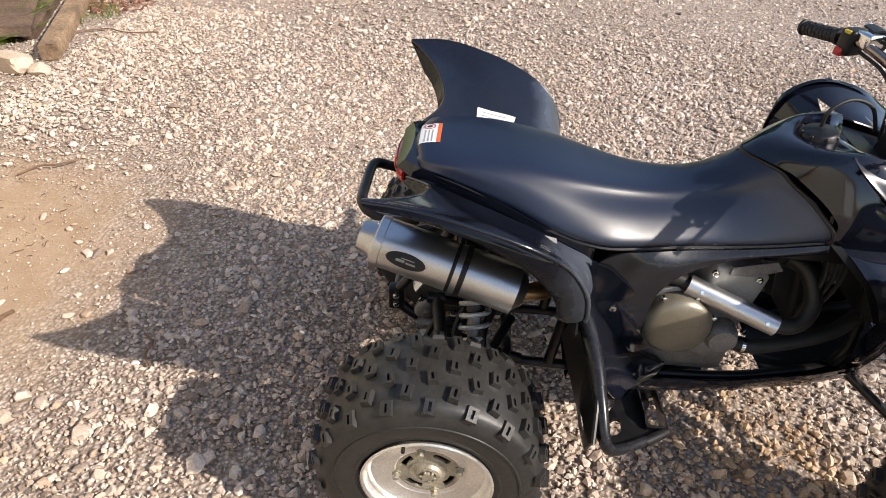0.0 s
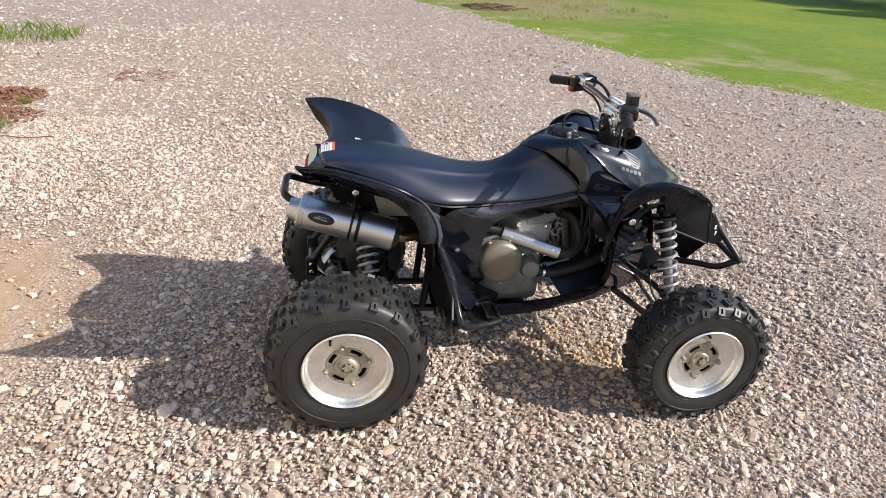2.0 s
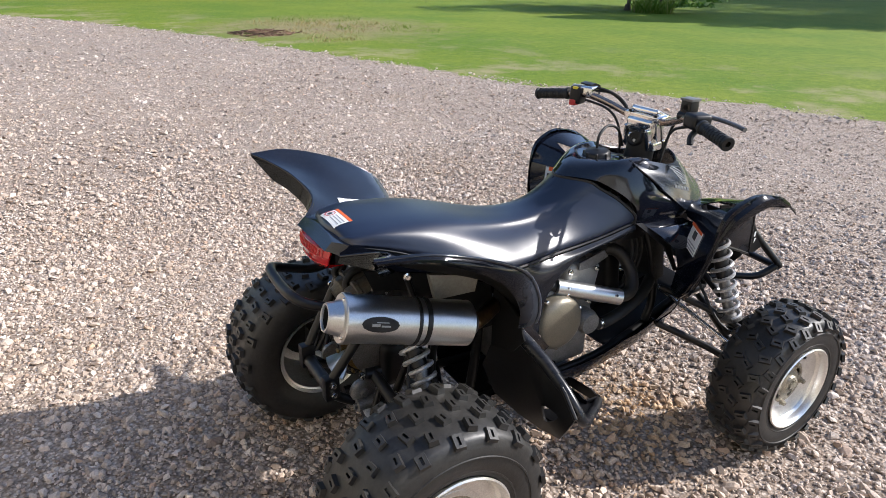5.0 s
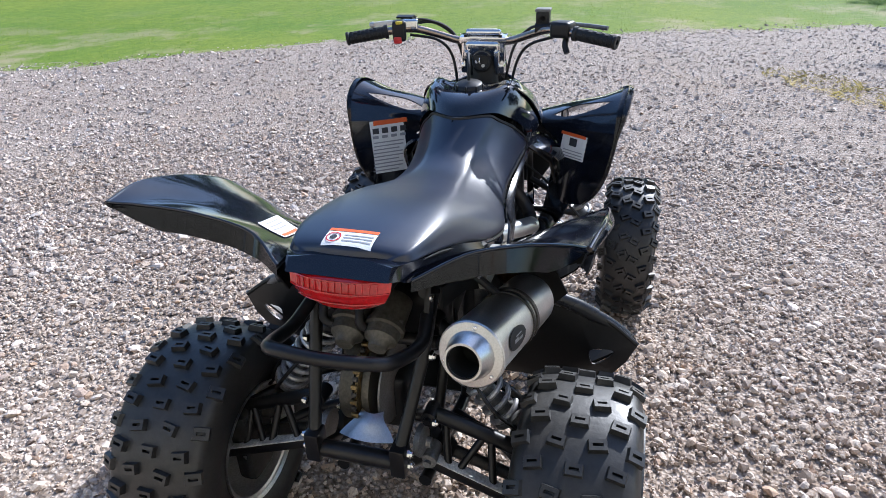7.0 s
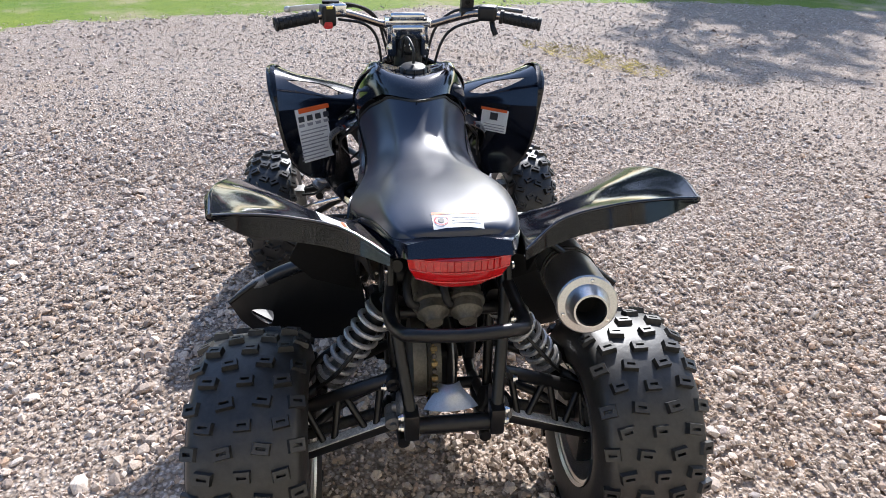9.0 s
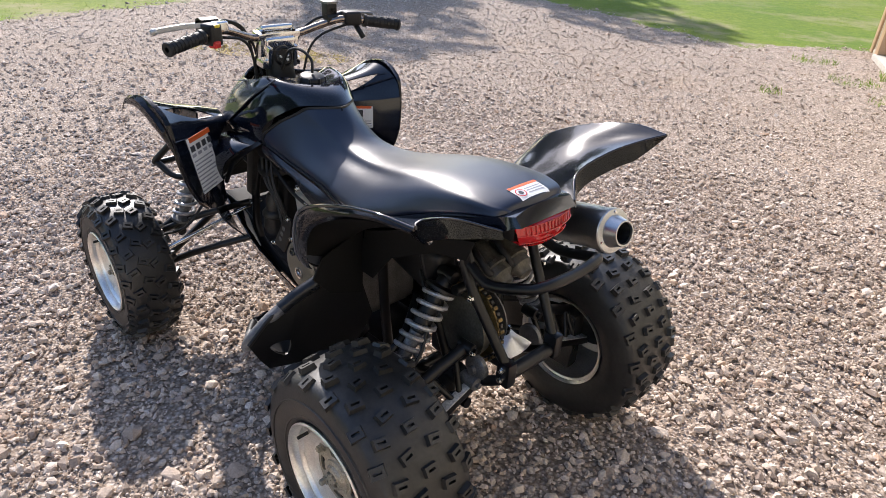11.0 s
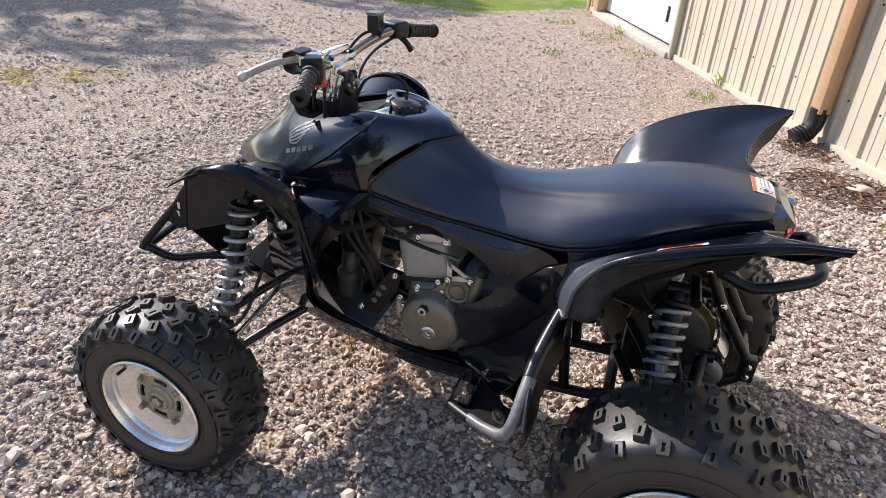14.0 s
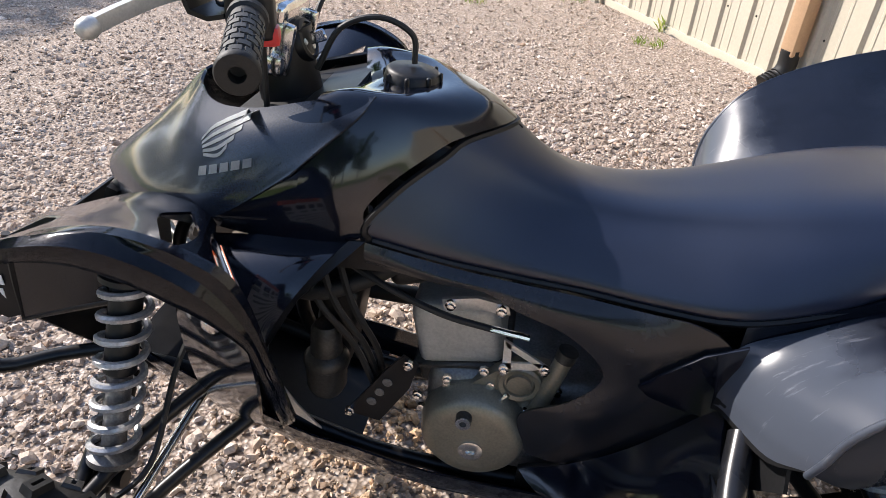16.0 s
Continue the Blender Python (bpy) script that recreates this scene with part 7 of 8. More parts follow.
part("alternator_cover", turned([(0.092, 0), (0.092, 0.022), (0.088, 0.03), (0.086, 0.048), (0.078, 0.056), (0.06, 0.059), (0.001, 0.06)], ac, ac + Vector((0, 1, 0)), 44), COVER, eng, "bronze painted alternator cover")
part("cover_plug", turned([(0.021, 0), (0.021, 0.004), (0.017, 0.005), (0.008, 0.005), (0.007, 0.001)], (0.684, 0.179, 0.378), (0.684, 1, 0.378), 22), CHROME, eng)
part("plug_stem", turned([(0.014, 0), (0.013, 0.018), (0.013, 0.02)], (0.70, 0.172, 0.452), (0.70, 1, 0.452), 16), CAST, eng)
part("cover_plug", turned([(0.0125, 0), (0.0125, 0.004), (0.006, 0.004), (0.006, 0.0)], (0.70, 0.191, 0.452), (0.70, 1, 0.452), 16), CHROME, eng)
for q in range(8):
    a = q * math.pi / 4 + 0.2
    part("cover_bolt", turned([(0.0075, 0), (0.0075, 0.008), (0.004, 0.009)], ac + Vector((math.cos(a) * 0.096, 0.012, math.sin(a) * 0.096)), ac + Vector((math.cos(a) * 0.096, 1, math.sin(a) * 0.096)), 8), CHROME, eng)
part("side_case", plate([(0.745, 0.125, 0.478), (0.70, 0.125, 0.485), (0.655, 0.125, 0.525), (0.62, 0.125, 0.552), (0.575, 0.125, 0.548), (0.562, 0.125, 0.51), (0.575, 0.125, 0.43), (0.66, 0.125, 0.42), (0.74, 0.125, 0.44)], 0.022, 0.004), COVER, eng, "olive-bronze engine side case")
ac2 = Vector((0.619, 0.134, 0.507))
part("starter_cover", turned([(0.037, 0), (0.037, 0.008), (0.033, 0.012), (0.026, 0.010), (0.024, 0.006), (0.021, 0.006), (0.019, 0.011), (0.001, 0.012)], ac2, ac2 + Vector((0, 1, 0)), 32), COVER, eng)
part("starter_motor", bar([(0.556, 0.142, 0.575), (0.586, 0.142, 0.452)], 0.0145, 16, 1), COVER, eng)
part("motor_cap", bar([(0.552, 0.142, 0.592), (0.556, 0.142, 0.575)], 0.0165, 16, 1), CAST, eng)
part("shift_rod", bar([(0.634, 0.15, 0.488), (0.657, 0.15, 0.462)], 0.004, 8, 1), CHROME, eng)
PALE = mat("bare_aluminium", (0.62, 0.60, 0.56), 0.42, 0.7, (12, 0.15), (200, 0.12), (0.1, 0.0006), 0.1)
for q in ([(0.652, 0.598), (0.640, 0.590), (0.636, 0.540), (0.650, 0.535)], [(0.652, 0.598), (0.648, 0.583), (0.590, 0.548), (0.577, 0.553)], [(0.650, 0.535), (0.650, 0.550), (0.590, 0.560), (0.577, 0.552), (0.60, 0.544)]):
    part("stay_plate", plate([(x, 0.142, z) for x, z in q], 0.005, 0.001), PALE, eng, "bright triangular engine bracket")
part("head_bracket", plate([(0.755, 0.128, 0.648), (0.70, 0.128, 0.660), (0.652, 0.128, 0.652), (0.648, 0.128, 0.636), (0.69, 0.128, 0.638), (0.75, 0.128, 0.630)], 0.008, 0.001), PALE, eng)
part("engine_stay", plate([(0.812, 0.135, 0.526), (0.786, 0.135, 0.510), (0.80, 0.135, 0.455), (0.852, 0.135, 0.366), (0.912, 0.135, 0.378), (0.84, 0.135, 0.49)], 0.006, 0.001), FRAME, atv, "black steel engine mount plate")
for x, z, r in ((0.838, 0.462, 0.009), (0.852, 0.437, 0.009), (0.866, 0.412, 0.009)):
    part("mount_hole", turned([(r, 0), (r * 0.9, 0.0015), (0.001, 0.0016)], (x, 0.1385, z), (x, 1, z), 14), CASE, atv)
for x, y, z in ((0.647, 0.145, 0.541), (0.584, 0.145, 0.551), (0.662, 0.132, 0.645), (0.74, 0.132, 0.643), (0.802, 0.138, 0.512), (0.678, 0.13, 0.517), (0.737, 0.13, 0.488), (0.785, 0.138, 0.447), (0.555, 0.12, 0.487), (0.905, 0.138, 0.384), (0.60, 0.14, 0.44)):
    part("engine_bolt", turned([(0.009, 0), (0.009, 0.006), (0.006, 0.007), (0.006, 0.012), (0.003, 0.013)], (x, y, z), (x, 2, z), 8), CHROME, eng)
part("clutch_cable", bar([(0.98, 0.10, 0.72), (0.86, 0.14, 0.675), (0.755, 0.15, 0.636), (0.67, 0.15, 0.619)], 0.0055, 8, 5), GRIP, eng)
part("cable_end", bar([(0.675, 0.15, 0.620), (0.615, 0.15, 0.612)], 0.0055, 8, 1), CHROME, eng)
for k in range(3):
    part("wiring", bar([(1.0 - 0.03 * k, 0.10, 0.74), (0.96 - 0.03 * k, 0.13, 0.62), (0.90 - 0.02 * k, 0.12, 0.52), (0.86, 0.12 - 0.02 * k, 0.42)], 0.006, 6, 5), GRIP, atv)
    part("wiring", bar([(0.96 - 0.03 * k, -0.10, 0.74), (0.95 - 0.02 * k, -0.14, 0.64), (0.93 - 0.02 * k, -0.13, 0.52)], 0.006, 6, 5), GRIP, atv)
part("front_guard", plate([(1.036, 0.178, 0.467), (1.011, 0.178, 0.462), (0.985, 0.176, 0.415), (0.947, 0.172, 0.362), (0.985, 0.174, 0.388), (1.022, 0.178, 0.412)], 0.004, 0.001), PALE, atv, "bare aluminium guard strip")
part("exhaust_header", bar([(0.83, -0.05, 0.64), (0.885, -0.10, 0.635), (0.905, -0.15, 0.575), (0.875, -0.185, 0.53), (0.807, -0.19, 0.529), (0.70, -0.157, 0.557), (0.596, -0.122, 0.585), (0.52, -0.11, 0.605)], 0.021, 14, 6), mat("sooty_pipe", (0.03, 0.027, 0.025), 0.5, 0.5), eng, "dark exhaust header pipe")
part("exhaust_pipe", bar([(0.53, -0.112, 0.602), (0.45, -0.12, 0.62), (0.30, -0.22, 0.64), (0.20, -0.285, 0.655), (0.14, -0.29, 0.67)], 0.021, 14, 6), BURNT, eng, "heat-tinted exhaust pipe")
d = (Vector((0.596, -0.122, 0.585)) - Vector((0.807, -0.192, 0.529)))
part("heat_shield", bar([Vector((0.812, -0.2, 0.53)), Vector((0.812, -0.2, 0.53)) + d * 0.5, Vector((0.812, -0.2, 0.53)) + d], 0.0265, 18, 3), STEEL, eng, "brushed silver heat shield")
for k in (0.12, 0.85):
    part("shield_screw", turned([(0.005, 0), (0.005, 0.003)], Vector((0.812, -0.2, 0.53)) + d * k + Vector((-0.005, -0.024, 0.012)), Vector((0.812, -1.2, 1.03)) + d * k, 8), CHROME, eng)
part("coolant_hose", bar([(0.735, -0.165, 0.435), (0.80, -0.165, 0.425), (0.90, -0.15, 0.435), (1.0, -0.13, 0.46), (1.07, -0.1, 0.50)], 0.02, 12, 6), GRIP, atv, "black coolant hose")
part("hose_clamp", bar([(0.765, -0.165, 0.428), (0.775, -0.165, 0.427)], 0.022, 14, 1), CHROME, atv)
part("coolant_hose", bar([(0.82, 0.08, 0.68), (0.90, 0.11, 0.64), (0.98, 0.12, 0.62), (1.05, 0.08, 0.64)], 0.016, 12, 6), GRIP, atv)
part("throttle_body", turned([(0.03, 0), (0.034, 0.01), (0.034, 0.09), (0.03, 0.1)], (0.57, 0.0, 0.62), (0.45, 0.0, 0.66), 18), CASE, atv)
part("radiator", box((1.06, 0.0, 0.60), (0.04, 0.26, 0.20), (0, -12, 0), 0.006), CAST, atv)
part("oil_tank", box((0.95, 0.02, 0.50), (0.07, 0.12, 0.20), (0, -10, 0), 0.02, 3), DULL, atv)
part("filter_bowl", turned([(0.02, -0.07), (0.026, -0.06), (0.028, -0.012), (0.034, -0.008), (0.040, 0.0), (0.040, 0.012), (0.036, 0.016), (0.036, 0.06), (0.028, 0.078), (0.001, 0.082)], (0.955, 0.105, 0.472), (0.957, 0.108, 0.38), 26), CAST, atv, "dark cast filter bowl")
part("airbox", box((0.28, 0.0, 0.66), (0.36, 0.26, 0.14), (0, -14, 0), 0.03, 3), DULL, atv)
part("seat_pan", box((0.72, 0, 0.77), (0.3, 0.20, 0.07), (0, -12, 0), 0.02), DULL, atv)
# flat grey heat plate behind the muffler, not a tank
part("expansion_tank", plate(mirrored([(0.10, 0.205, 0.78), (0.25, 0.205, 0.745), (0.24, 0.205, 0.70), (0.12, 0.205, 0.705)], -1), 0.02, 0.004), mat("bare_grey_panel", (0.32, 0.31, 0.28), 0.5), atv, "grey heat plate behind the muffler")

# silencer
ma, mb = Vector((0.165, -0.292, 0.664)), Vector((-0.183, -0.243, 0.751))
L = (mb - ma).length
ms = part("muffler", turned([(0.03, -0.02), (0.05, 0.0), (0.0575, 0.002), (0.0575, L - 0.05), (0.0600, L - 0.049), (0.0600, L - 0.032), (0.058, L - 0.030)], ma, mb, 48, False), STEEL, atv, "brushed steel exhaust silencer")
part("end_cap", turned([(0.0585, L - 0.032), (0.0575, L - 0.029), (0.0435, L - 0.027), (0.0415, L - 0.022), (0.0345, L + 0.004), (0.0335, L + 0.007), (0.0295, L + 0.007), (0.0285, L + 0.003), (0.0285, L - 0.06)], ma, mb, 48, False), STEEL, ms, "pale brushed end cap with a short cone", 25)
dm = (mb - ma).normalized()
part("outlet_bore", turned([(0.0283, L + 0.001), (0.0275, L - 0.02), (0.0275, L - 0.06), (0.001, L - 0.06)], ma, mb, 24, False), mat("soot", (0.006, 0.006, 0.006), 0.9), ms)
part("strap", turned([(0.0575, 0.0), (0.0605, 0.001), (0.0605, 0.012), (0.0575, 0.013)], ma + dm * 0.12, mb, 40, False), FRAME, ms, "black clamp strap")
part("strap", turned([(0.0575, 0.0), (0.0605, 0.001), (0.0605, 0.008), (0.0575, 0.009)], ma + dm * 0.146, mb, 40, False), FRAME, ms)
part("bracket", bar([ma + dm * 0.135 + Vector((0, 0.02, 0.055)), (0.04, -0.2, 0.79)], 0.008, 8, 1), FRAME, ms)
side = Vector((0, -1, 0.25))
side = (side - dm * side.dot(dm)).normalized()
upv = dm.cross(side) * -1
# oval maker's plate, printed with plain bars
def on_silencer(h, v, lift):
    a = v / 0.0565
    return ma + dm * h + (side * math.cos(a) + upv * math.sin(a)) * (0.0575 + lift)


bm = bmesh.new()
grid = []
for i in range(-10, 11):
    u = i / 10
    hh = 0.018 * math.sqrt(max(0, 1 - u * u))
    grid.append([on_silencer(0.252 + 0.046 * u, hh * k / 4, 0.0015) for k in range(-4, 5)])
loft(bm, grid)
bmesh.ops.solidify(bm, geom=bm.faces[:], thickness=-0.001)
badge = part("badge", bm, INK, ms, "black oval badge with silver marks")
for u, v, w, h in ((-0.012, 0.003, 0.022, 0.004), (0.012, 0.001, 0.02, 0.006), (-0.004, -0.005, 0.03, 0.002)):
    bm = bmesh.new()
    loft(bm, [[on_silencer(0.252 + u + w * (i / 6 - 0.5), v + h * (k - 0.5), 0.0028) for k in (0, 1)] for i in range(7)])
    part("printed_bar", bm, SILVERLOGO, badge)
for a in range(3):
    an = a * 2 * math.pi / 3 + 0.9
    c = ma + dm * (L - 0.028) + (side * math.cos(an) + upv * math.sin(an)) * 0.05
    part("rivet", turned([(0.0045, 0), (0.0035, 0.003), (0.001, 0.004)], c, c + dm, 8), CHROME, ms)

# handlebar and controls
hb = part("handlebar", bar([(0.919, 0.38, 1.069), (0.955, 0.27, 1.084), (0.975, 0.21, 1.088), (1.01, 0.15, 1.068), (1.034, 0.09, 1.046), (1.036, 0.05, 1.042), (1.036, 0.0, 1.042), (1.036, -0.05, 1.042), (1.034, -0.09, 1.046), (1.01, -0.15, 1.068), (0.975, -0.21, 1.088), (0.955, -0.27, 1.084), (0.919, -0.38, 1.069)], 0.0118, 12, 5), BARMETAL, atv, "bronze-tinted metal handlebar with black grips")
for s in (1, -1):
    g0, g1 = Vector((0.909, 0.408 * s, 1.065)), Vector((0.951, 0.285 * s, 1.082))
    Lg = (g1 - g0).length
    pr = [(0.001, 0.014), (0.008, 0.014), (0.008, 0.0), (0.019, 0.0), (0.0205, 0.002), (0.0205, 0.008), (0.0165, 0.010)]
    pr += [(0.0165, 0.012)]
    pr += [(0.0175, Lg - 0.012), (0.021, Lg - 0.01), (0.021, Lg), (0.012, Lg)]
    bm = turned(pr, g0, g1, 20)
    gd = (g1 - g0).normalized()
    ga = gd.orthogonal().normalized()
    gb_ = gd.cross(ga)
    for k in range(8):  # rows of raised rubber pads
        for q in range(8):
            a = 2 * math.pi * (q + 0.5 * (k % 2)) / 8
            c = g0 + gd * (0.018 + k * (Lg - 0.036) / 7.6)
            lathe_pts = [[c + gd * h + (ga * math.cos(a + w) + gb_ * math.sin(a + w)) * r for h, r in ((-0.0052, 0.0162), (-0.0046, 0.0185), (0.0046, 0.0185), (0.0052, 0.0162))] for w in (-0.34, -0.31, 0.0, 0.31, 0.34)]
            for row in (lathe_pts[0], lathe_pts[-1]):
                for p in row:
                    p -= (p - c - gd * (p - c).dot(gd)) * 0.12
            loft(bm, lathe_pts)
    part("grip", bm, GRIP, hb, "black rubber grip with raised pads")
    part("riser", box((1.036, 0.055 * s, 1.012), (0.034, 0.028, 0.07), (0, -8, 0), 0.006), CHROME, hb)
    part("clamp_bolt", turned([(0.006, 0), (0.006, 0.012)], (1.02, 0.055 * s, 1.052), (1.02, 0.055 * s, 2), 8), FRAME, hb)
part("top_clamp", box((1.036, 0, 1.05), (0.046, 0.15, 0.022), (0, -8, 0), 0.006), CHROME, hb)
part("lower_bridge", box((1.04, 0, 0.965), (0.06, 0.14, 0.03), (0, -8, 0), 0.008), CHROME, hb)
part("instrument", box((1.058, 0, 1.060), (0.075, 0.112, 0.018), (0, 20, 0), 0.008, 3), CHROME, hb, "silver framed instrument panel")
part("instrument_screen", box((1.051, 0, 1.0705), (0.052, 0.090, 0.004), (0, 20, 0), 0.002, 1), PAPER, hb, "pale display screen")
part("clamp_cover", box((1.034, 0, 1.022), (0.055, 0.108, 0.055), (0, -14, 0), 0.012, 3), CHROME, hb, "polished clamp cover")
for s in (1, -1):
    part("clamp_leg", box((1.022, 0.047 * s, 0.985), (0.045, 0.016, 0.075), (0, -14, 0), 0.007, 2), CHROME, hb)
ig = Vector((1.000, 0, 0.985))
igd = Vector((-0.9, 0, 0.30)).normalized()
part("ignition_switch", turned([(0.034, -0.03), (0.034, 0.0), (0.030, 0.008), (0.025, 0.010), (0.023, 0.007), (0.001, 0.007)], ig, ig + igd, 24), DULL, hb, "black ignition switch dial")
for q in range(3):
    a = q * 2 * math.pi / 3
    c = ig + igd * 0.0075 + Vector((0.3 * math.sin(a), math.cos(a), 0.9 * math.sin(a))) * 0.014
    part("dial_mark", turned([(0.006, 0), (0.005, 0.002), (0.001, 0.0022)], c, c + igd, 10), LEVER, hb)
part("ignition_key", box(ig + igd * 0.02, (0.03, 0.004, 0.018), (0, 20, 0), 0.002, 1), CHROME, hb)
part("stem_cover", turned([(0.05, 0), (0.046, 0.06), (0.05, 0.12)], (1.02, 0, 0.88), (1.035, 0, 0.97), 20), DULL, hb)
# left: clutch lever with its perch, switch box
part("switch_box", box((0.962, 0.252, 1.083), (0.05, 0.042, 0.062), (0, 0, 18), 0.01, 3), DULL, hb)
part("start_button", box((0.947, 0.253, 1.058), (0.03, 0.026, 0.022), (0, 0, 18), 0.007, 2), REDSW, hb, "red button block")
part("switch_label", box((0.944, 0.245, 1.108), (0.012, 0.022, 0.010), (0, 0, 18), 0.003, 2), YELLOW, hb, "yellow switch mark")
part("lever_perch", box((0.985, 0.222, 1.098), (0.05, 0.05, 0.036), (0, 0, 15), 0.009, 3), CHROME, hb)
part("perch_bolt", turned([(0.008, 0), (0.008, 0.006), (0.004, 0.007)], (1.0, 0.228, 1.115), (1.0, 0.228, 2), 8), FRAME, hb)
guard = bmesh.new()
loft(guard, [[Vector((x, 0.250 + dy, z)) for x, z in ((0.985, 1.074), (1.005, 1.070), (1.026, 1.076), (1.033, 1.095), (1.028, 1.116), (1.006, 1.124), (0.985, 1.120))] for dy in (-0.035, -0.015, 0.008, 0.018)])
bmesh.ops.recalc_face_normals(guard, faces=guard.faces)
bmesh.ops.solidify(guard, geom=guard.faces[:], thickness=0.005)
part("lever_guard", guard, DULL, hb, "black plastic boot over the lever pivot", 40)
LV = [(1.01, 0.245, 1.100), (1.040, 0.285, 1.096), (1.054, 0.335, 1.090), (1.060, 0.376, 1.085)]
lv = spline([Vector(p) for p in LV], 5)
bm = bmesh.new()
loft(bm, [[p + Vector((dx, dx * 0.4, dz)) for dx, dz in ((-0.004, -0.0075), (0.004, -0.0075), (0.005, 0.0), (0.004, 0.0075), (-0.004, 0.0075), (-0.006, 0.0), (-0.004, -0.0075))] for p in lv])
bmesh.ops.recalc_face_normals(bm, faces=bm.faces)
part("clutch_lever", bm, LEVER, hb, "dull grey clutch lever", 50)
part("lever_ball", turned([(0.004, -0.011), (0.009, -0.007), (0.0105, 0), (0.009, 0.007), (0.004, 0.011)], (1.061, 0.380, 1.084), (1.078, 0.478, 1.069), 12), LEVER, hb)
# right: brake reservoir and lever, thumb throttle
part("brake_reservoir", box((1.007, -0.187, 1.114), (0.036, 0.040, 0.046), (0, 0, 0), 0.006), DULL, hb, "dark brake fluid reservoir")
part("sight_glass", turned([(0.010, 0), (0.010, -0.003), (0.006, -0.004)], (0.989, -0.187, 1.116), (0.9, -0.187, 1.116), 12), CASE, hb)
part("master_cylinder", bar([(0.995, -0.165, 1.088), (0.998, -0.20, 1.09), (1.0, -0.235, 1.096)], 0.015, 10, 2), DULL, hb, "black brake master cylinder")
part("reservoir_lid", box((1.007, -0.187, 1.139), (0.041, 0.044, 0.008), (0, 0, 0), 0.002), CASE, hb)
part("throttle_box", box((0.972, -0.25, 1.09), (0.06, 0.06, 0.045), (0, 0, -18), 0.012, 3), DULL, hb)
part("thumb_lever", bar([(0.965, -0.262, 1.07), (0.94, -0.262, 1.05), (0.93, -0.27, 1.03)], 0.009, 8, 4), DULL, hb)
part("brake_lever", bar([(1.0, -0.22, 1.10), (1.03, -0.27, 1.095), (1.03, -0.33, 1.09), (1.018, -0.375, 1.086)], 0.0065, 10, 5), CASE, hb, "dull grey brake lever")
for pts in ([(0.995, 0.22, 1.10), (1.03, 0.15, 1.095), (1.055, 0.08, 1.03), (1.06, 0.05, 0.92)], [(0.97, 0.22, 1.07), (1.0, 0.14, 1.05), (1.02, 0.10, 1.0), (1.03, 0.085, 0.9)], [(0.985, 0.235, 1.11), (1.02, 0.17, 1.105), (1.05, 0.1, 1.06), (1.075, 0.06, 0.92)],
            [(0.99, -0.22, 1.09), (1.03, -0.15, 1.085), (1.06, -0.09, 1.02), (1.065, -0.06, 0.9)], [(0.97, -0.23, 1.07), (1.0, -0.15, 1.04), (1.02, -0.11, 0.99), (1.03, -0.085, 0.9)]):
    part("cable", bar(pts, 0.0045, 6, 6), GRIP, hb)

# labels
def seat_patch(name, x0, x1, y0, y1, lift, material, parent, label=""):
    bm = bmesh.new()
    n = 10
    g = []
    for i in range(n + 1):
        x = x0 + (x1 - x0) * i / n
        r = []
        for j in range(5):
            y = y0 + (y1 - y0) * j / 4
            co, no = seat_bvh.ray_cast(Vector((x, y, 1.2)), Vector((0, 0, -1)))[:2]
            r.append(co + no * lift if co is not None else Vector((x, y, 0.9)))
        g.append(r)
    loft(bm, g)
    bmesh.ops.recalc_face_normals(bm, faces=bm.faces)
    return part(name, bm, material, parent, label)


tb = bmesh.new()
tb.from_mesh(seat.data)
seat_bvh = BVHTree.FromBMesh(tb)
tb.free()
st = seat_patch("seat_label", -0.081, -0.031, -0.050, 0.046, 0.0012, PAPER, seat, "white and orange warning sticker")
seat_patch("label_band", -0.040, -0.031, -0.050, 0.046, 0.002, ORANGE, seat)
for k in range(3):
    seat_patch("printed_bar", -0.053 - 0.0085 * k, -0.050 - 0.0085 * k, -0.046, 0.010, 0.002, INKGREY, seat)


def seat_ring(name, cx, cy, r0, r1, material):
    bm = bmesh.new()
    g = []
    for i in range(25):
        a = i * math.pi / 12
        row = []
        for r in (r0, r1):
            co, no = seat_bvh.ray_cast(Vector((cx + math.sin(a) * r, cy + math.cos(a) * r, 1.2)), Vector((0, 0, -1)))[:2]
            row.append(co + no * 0.0024)
        g.append(row)
    loft(bm, g)
    bmesh.ops.recalc_face_normals(bm, faces=bm.faces)
    part(name, bm, material, seat)


seat_ring("pictogram", -0.060, 0.029, 0.0118, 0.0145, REDINK)
seat_ring("pictogram", -0.060, 0.029, 0.0005, 0.0065, INK)

# warning labels on the mud panels behind the front fenders
def panel_patch(name, s, y, z, w, h, lift, material, parent, label=""):
    """A patch on the mud panel of side s, centred at y (outwards) and z."""
    n = Vector((-1, -0.72 * s, 0.27)).normalized()
    c = Vector((mud_x(y, z), y * s, z)) + n * (0.005 + lift)
    return part(name, quad_on(c, Vector((0.5843, -0.8115, 0)) if s > 0 else Vector((-0.5843, -0.8115, 0)), (0.27, 0, 1), w * 1.12, h * 0.95), material, parent, label)


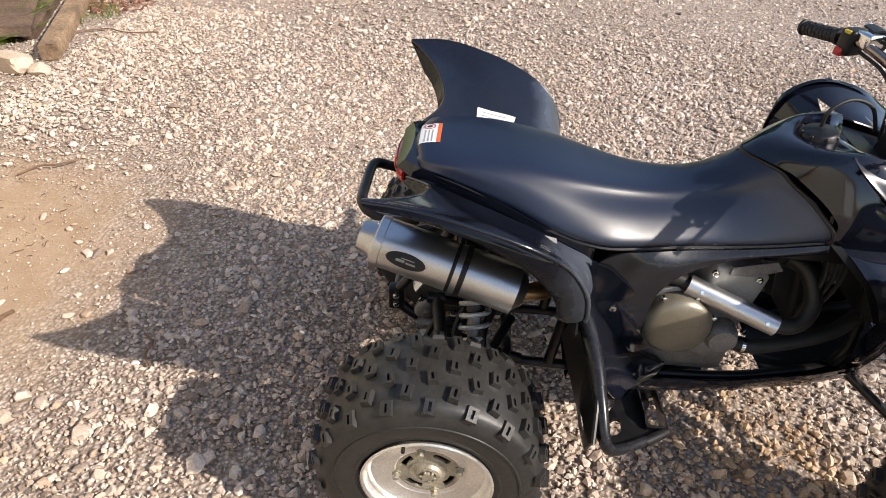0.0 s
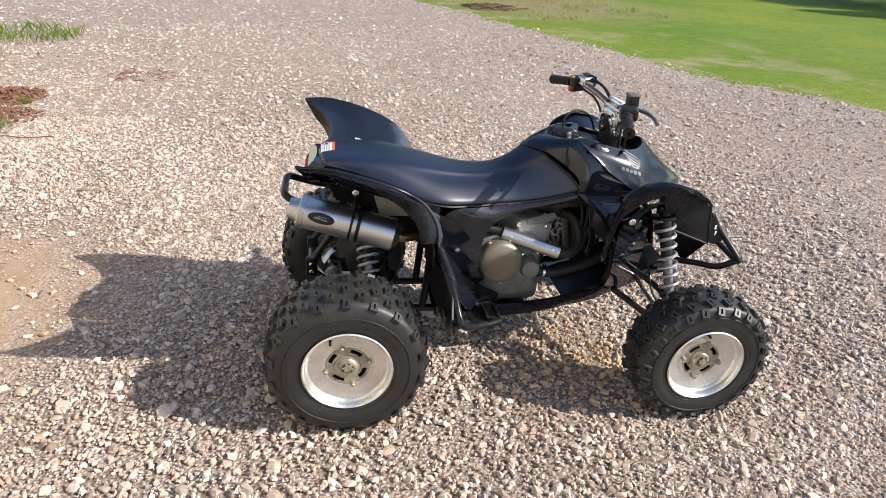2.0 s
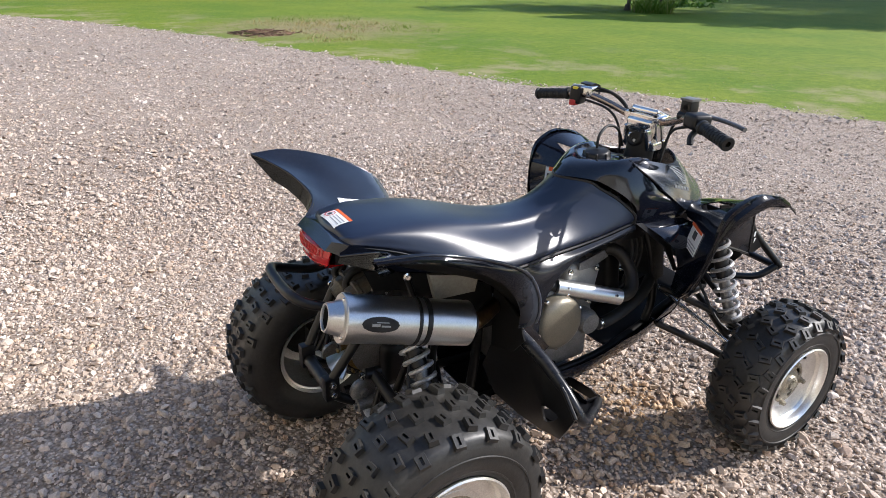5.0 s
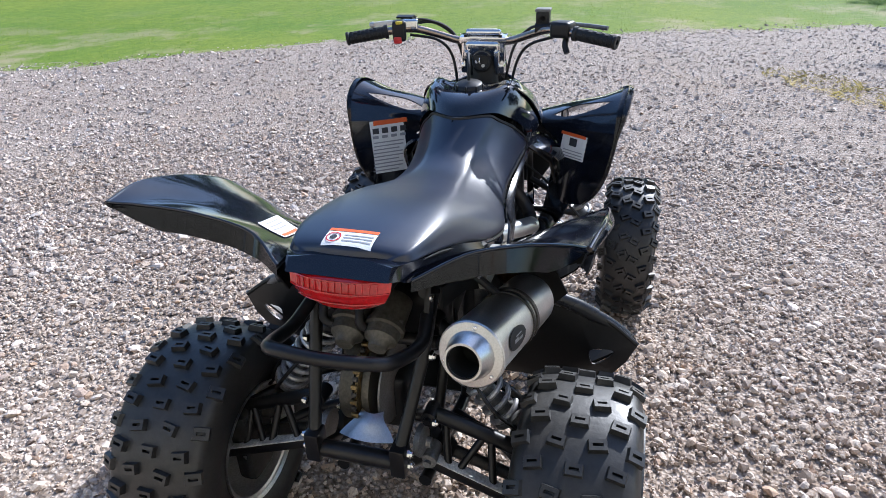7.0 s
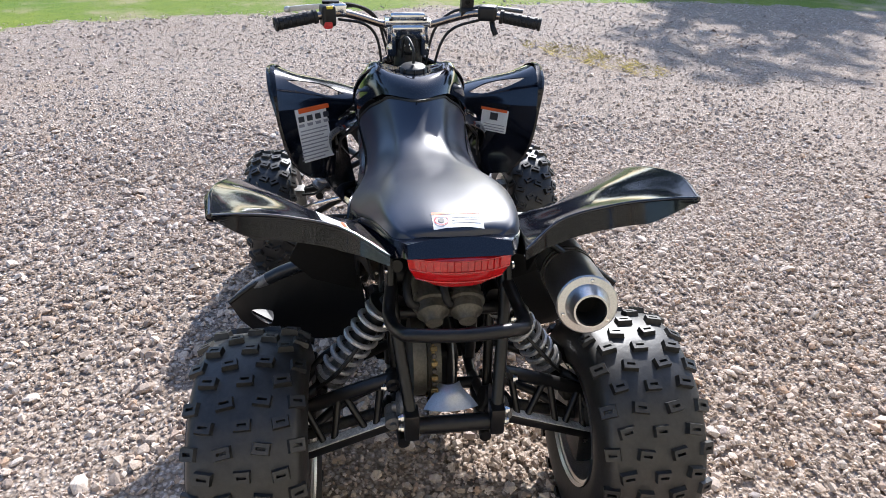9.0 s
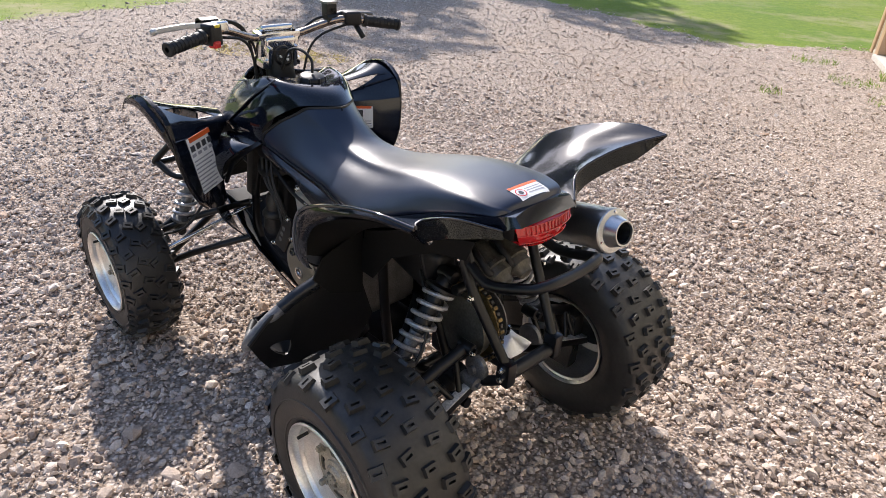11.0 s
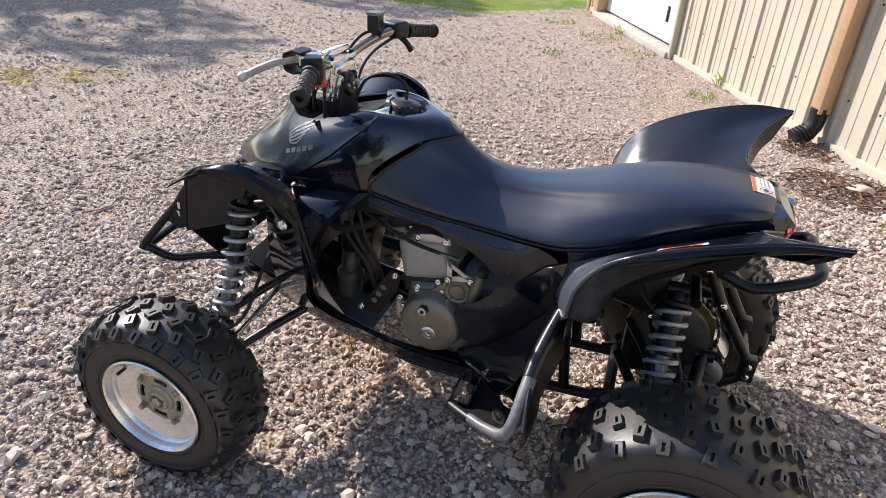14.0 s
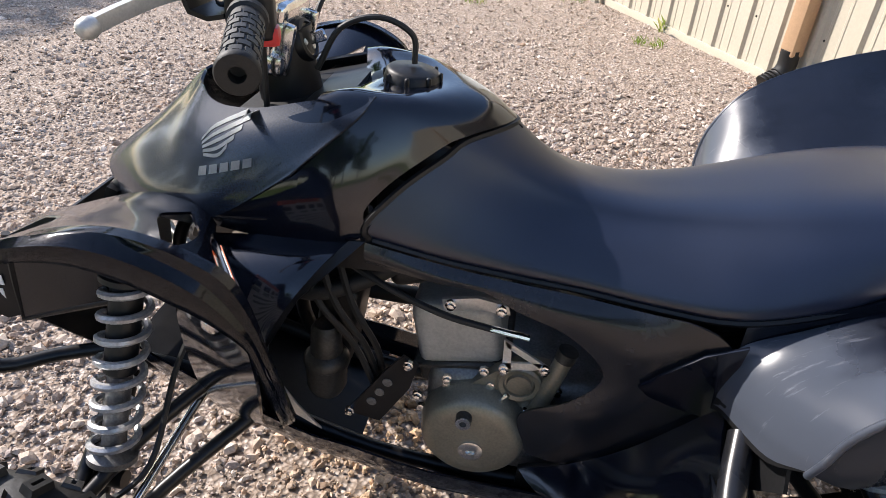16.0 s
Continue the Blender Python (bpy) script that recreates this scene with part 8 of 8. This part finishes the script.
mud = [o for o in atv.children_recursive if o.name.startswith("mud_panel")]
for s, o in ((1, mud[0]), (-1, mud[1])):
    if s > 0:
        panel_patch("warning_label", s, 0.321, 0.702, 0.105, 0.185, 0, PAPER, o, "white warning label with pictograms")
        panel_patch("label_band", s, 0.321, 0.781, 0.105, 0.016, 0.0012, ORANGE, o)
        for k in range(4):
            panel_patch("pictogram", s, 0.361 - 0.026 * k, 0.755, 0.019, 0.019, 0.0012, INK, o)
            panel_patch("printed_bar", s, 0.361 - 0.026 * k, 0.735, 0.018, 0.010, 0.0012, INKGREY, o)
        for k in range(9):
            panel_patch("printed_bar", s, 0.323 + (0.006 if k % 3 == 2 else 0), 0.717 - 0.0115 * k, 0.092 - (0.012 if k % 3 == 2 else 0), 0.004, 0.0012, INKGREY, o)
    else:
        panel_patch("warning_label", s, 0.300, 0.728, 0.088, 0.082, 0, PAPER, o, "small white warning label with a pictogram")
        panel_patch("label_band", s, 0.300, 0.763, 0.088, 0.010, 0.0012, ORANGE, o)
        panel_patch("pictogram", s, 0.300, 0.741, 0.026, 0.026, 0.0012, INK, o)
        for k in range(3):
            panel_patch("printed_bar", s, 0.300, 0.714 - 0.009 * k, 0.07, 0.003, 0.0012, INKGREY, o)
# sticker on the left rear fender
fl = [o for o in atv.children if o.name.startswith("rear_fender")][0]
tb = bmesh.new()
tb.from_mesh(fl.data)
fender_bvh = BVHTree.FromBMesh(tb)
tb.free()


def fender_patch(name, u0, u1, v0, v1, lift, material, label=""):
    """A patch within the sticker's four corners, by shares of its length and width."""
    ca, cb, ce, cd = Vector((0.051, 0.260)), Vector((0.159, 0.279)), Vector((0.144, 0.215)), Vector((0.049, 0.200))
    bm = bmesh.new()
    g = []
    for i in range(9):
        r = []
        for j in range(7):
            u, v = u0 + (u1 - u0) * i / 8, v0 + (v1 - v0) * j / 6
            q = ca.lerp(cd, u).lerp(cb.lerp(ce, u), v)
            co, no = fender_bvh.ray_cast(Vector((q.x, q.y, 1.3)), Vector((0, 0, -1)))[:2]
            r.append(co + (no if no.z > 0 else -no) * lift)
        g.append(r)
    loft(bm, g)
    bmesh.ops.recalc_face_normals(bm, faces=bm.faces)
    part(name, bm, material, fl, label)


fender_patch("fender_sticker", 0, 1, 0, 1, 0.002, PAPER, "white sticker with an orange corner")
fender_patch("sticker_band", 0.80, 0.94, 0.08, 0.92, 0.003, ORANGE)
for k in range(3):
    fender_patch("printed_bar", 0.14 + 0.17 * k, 0.19 + 0.17 * k, 0.12, 0.8, 0.003, INKGREY)
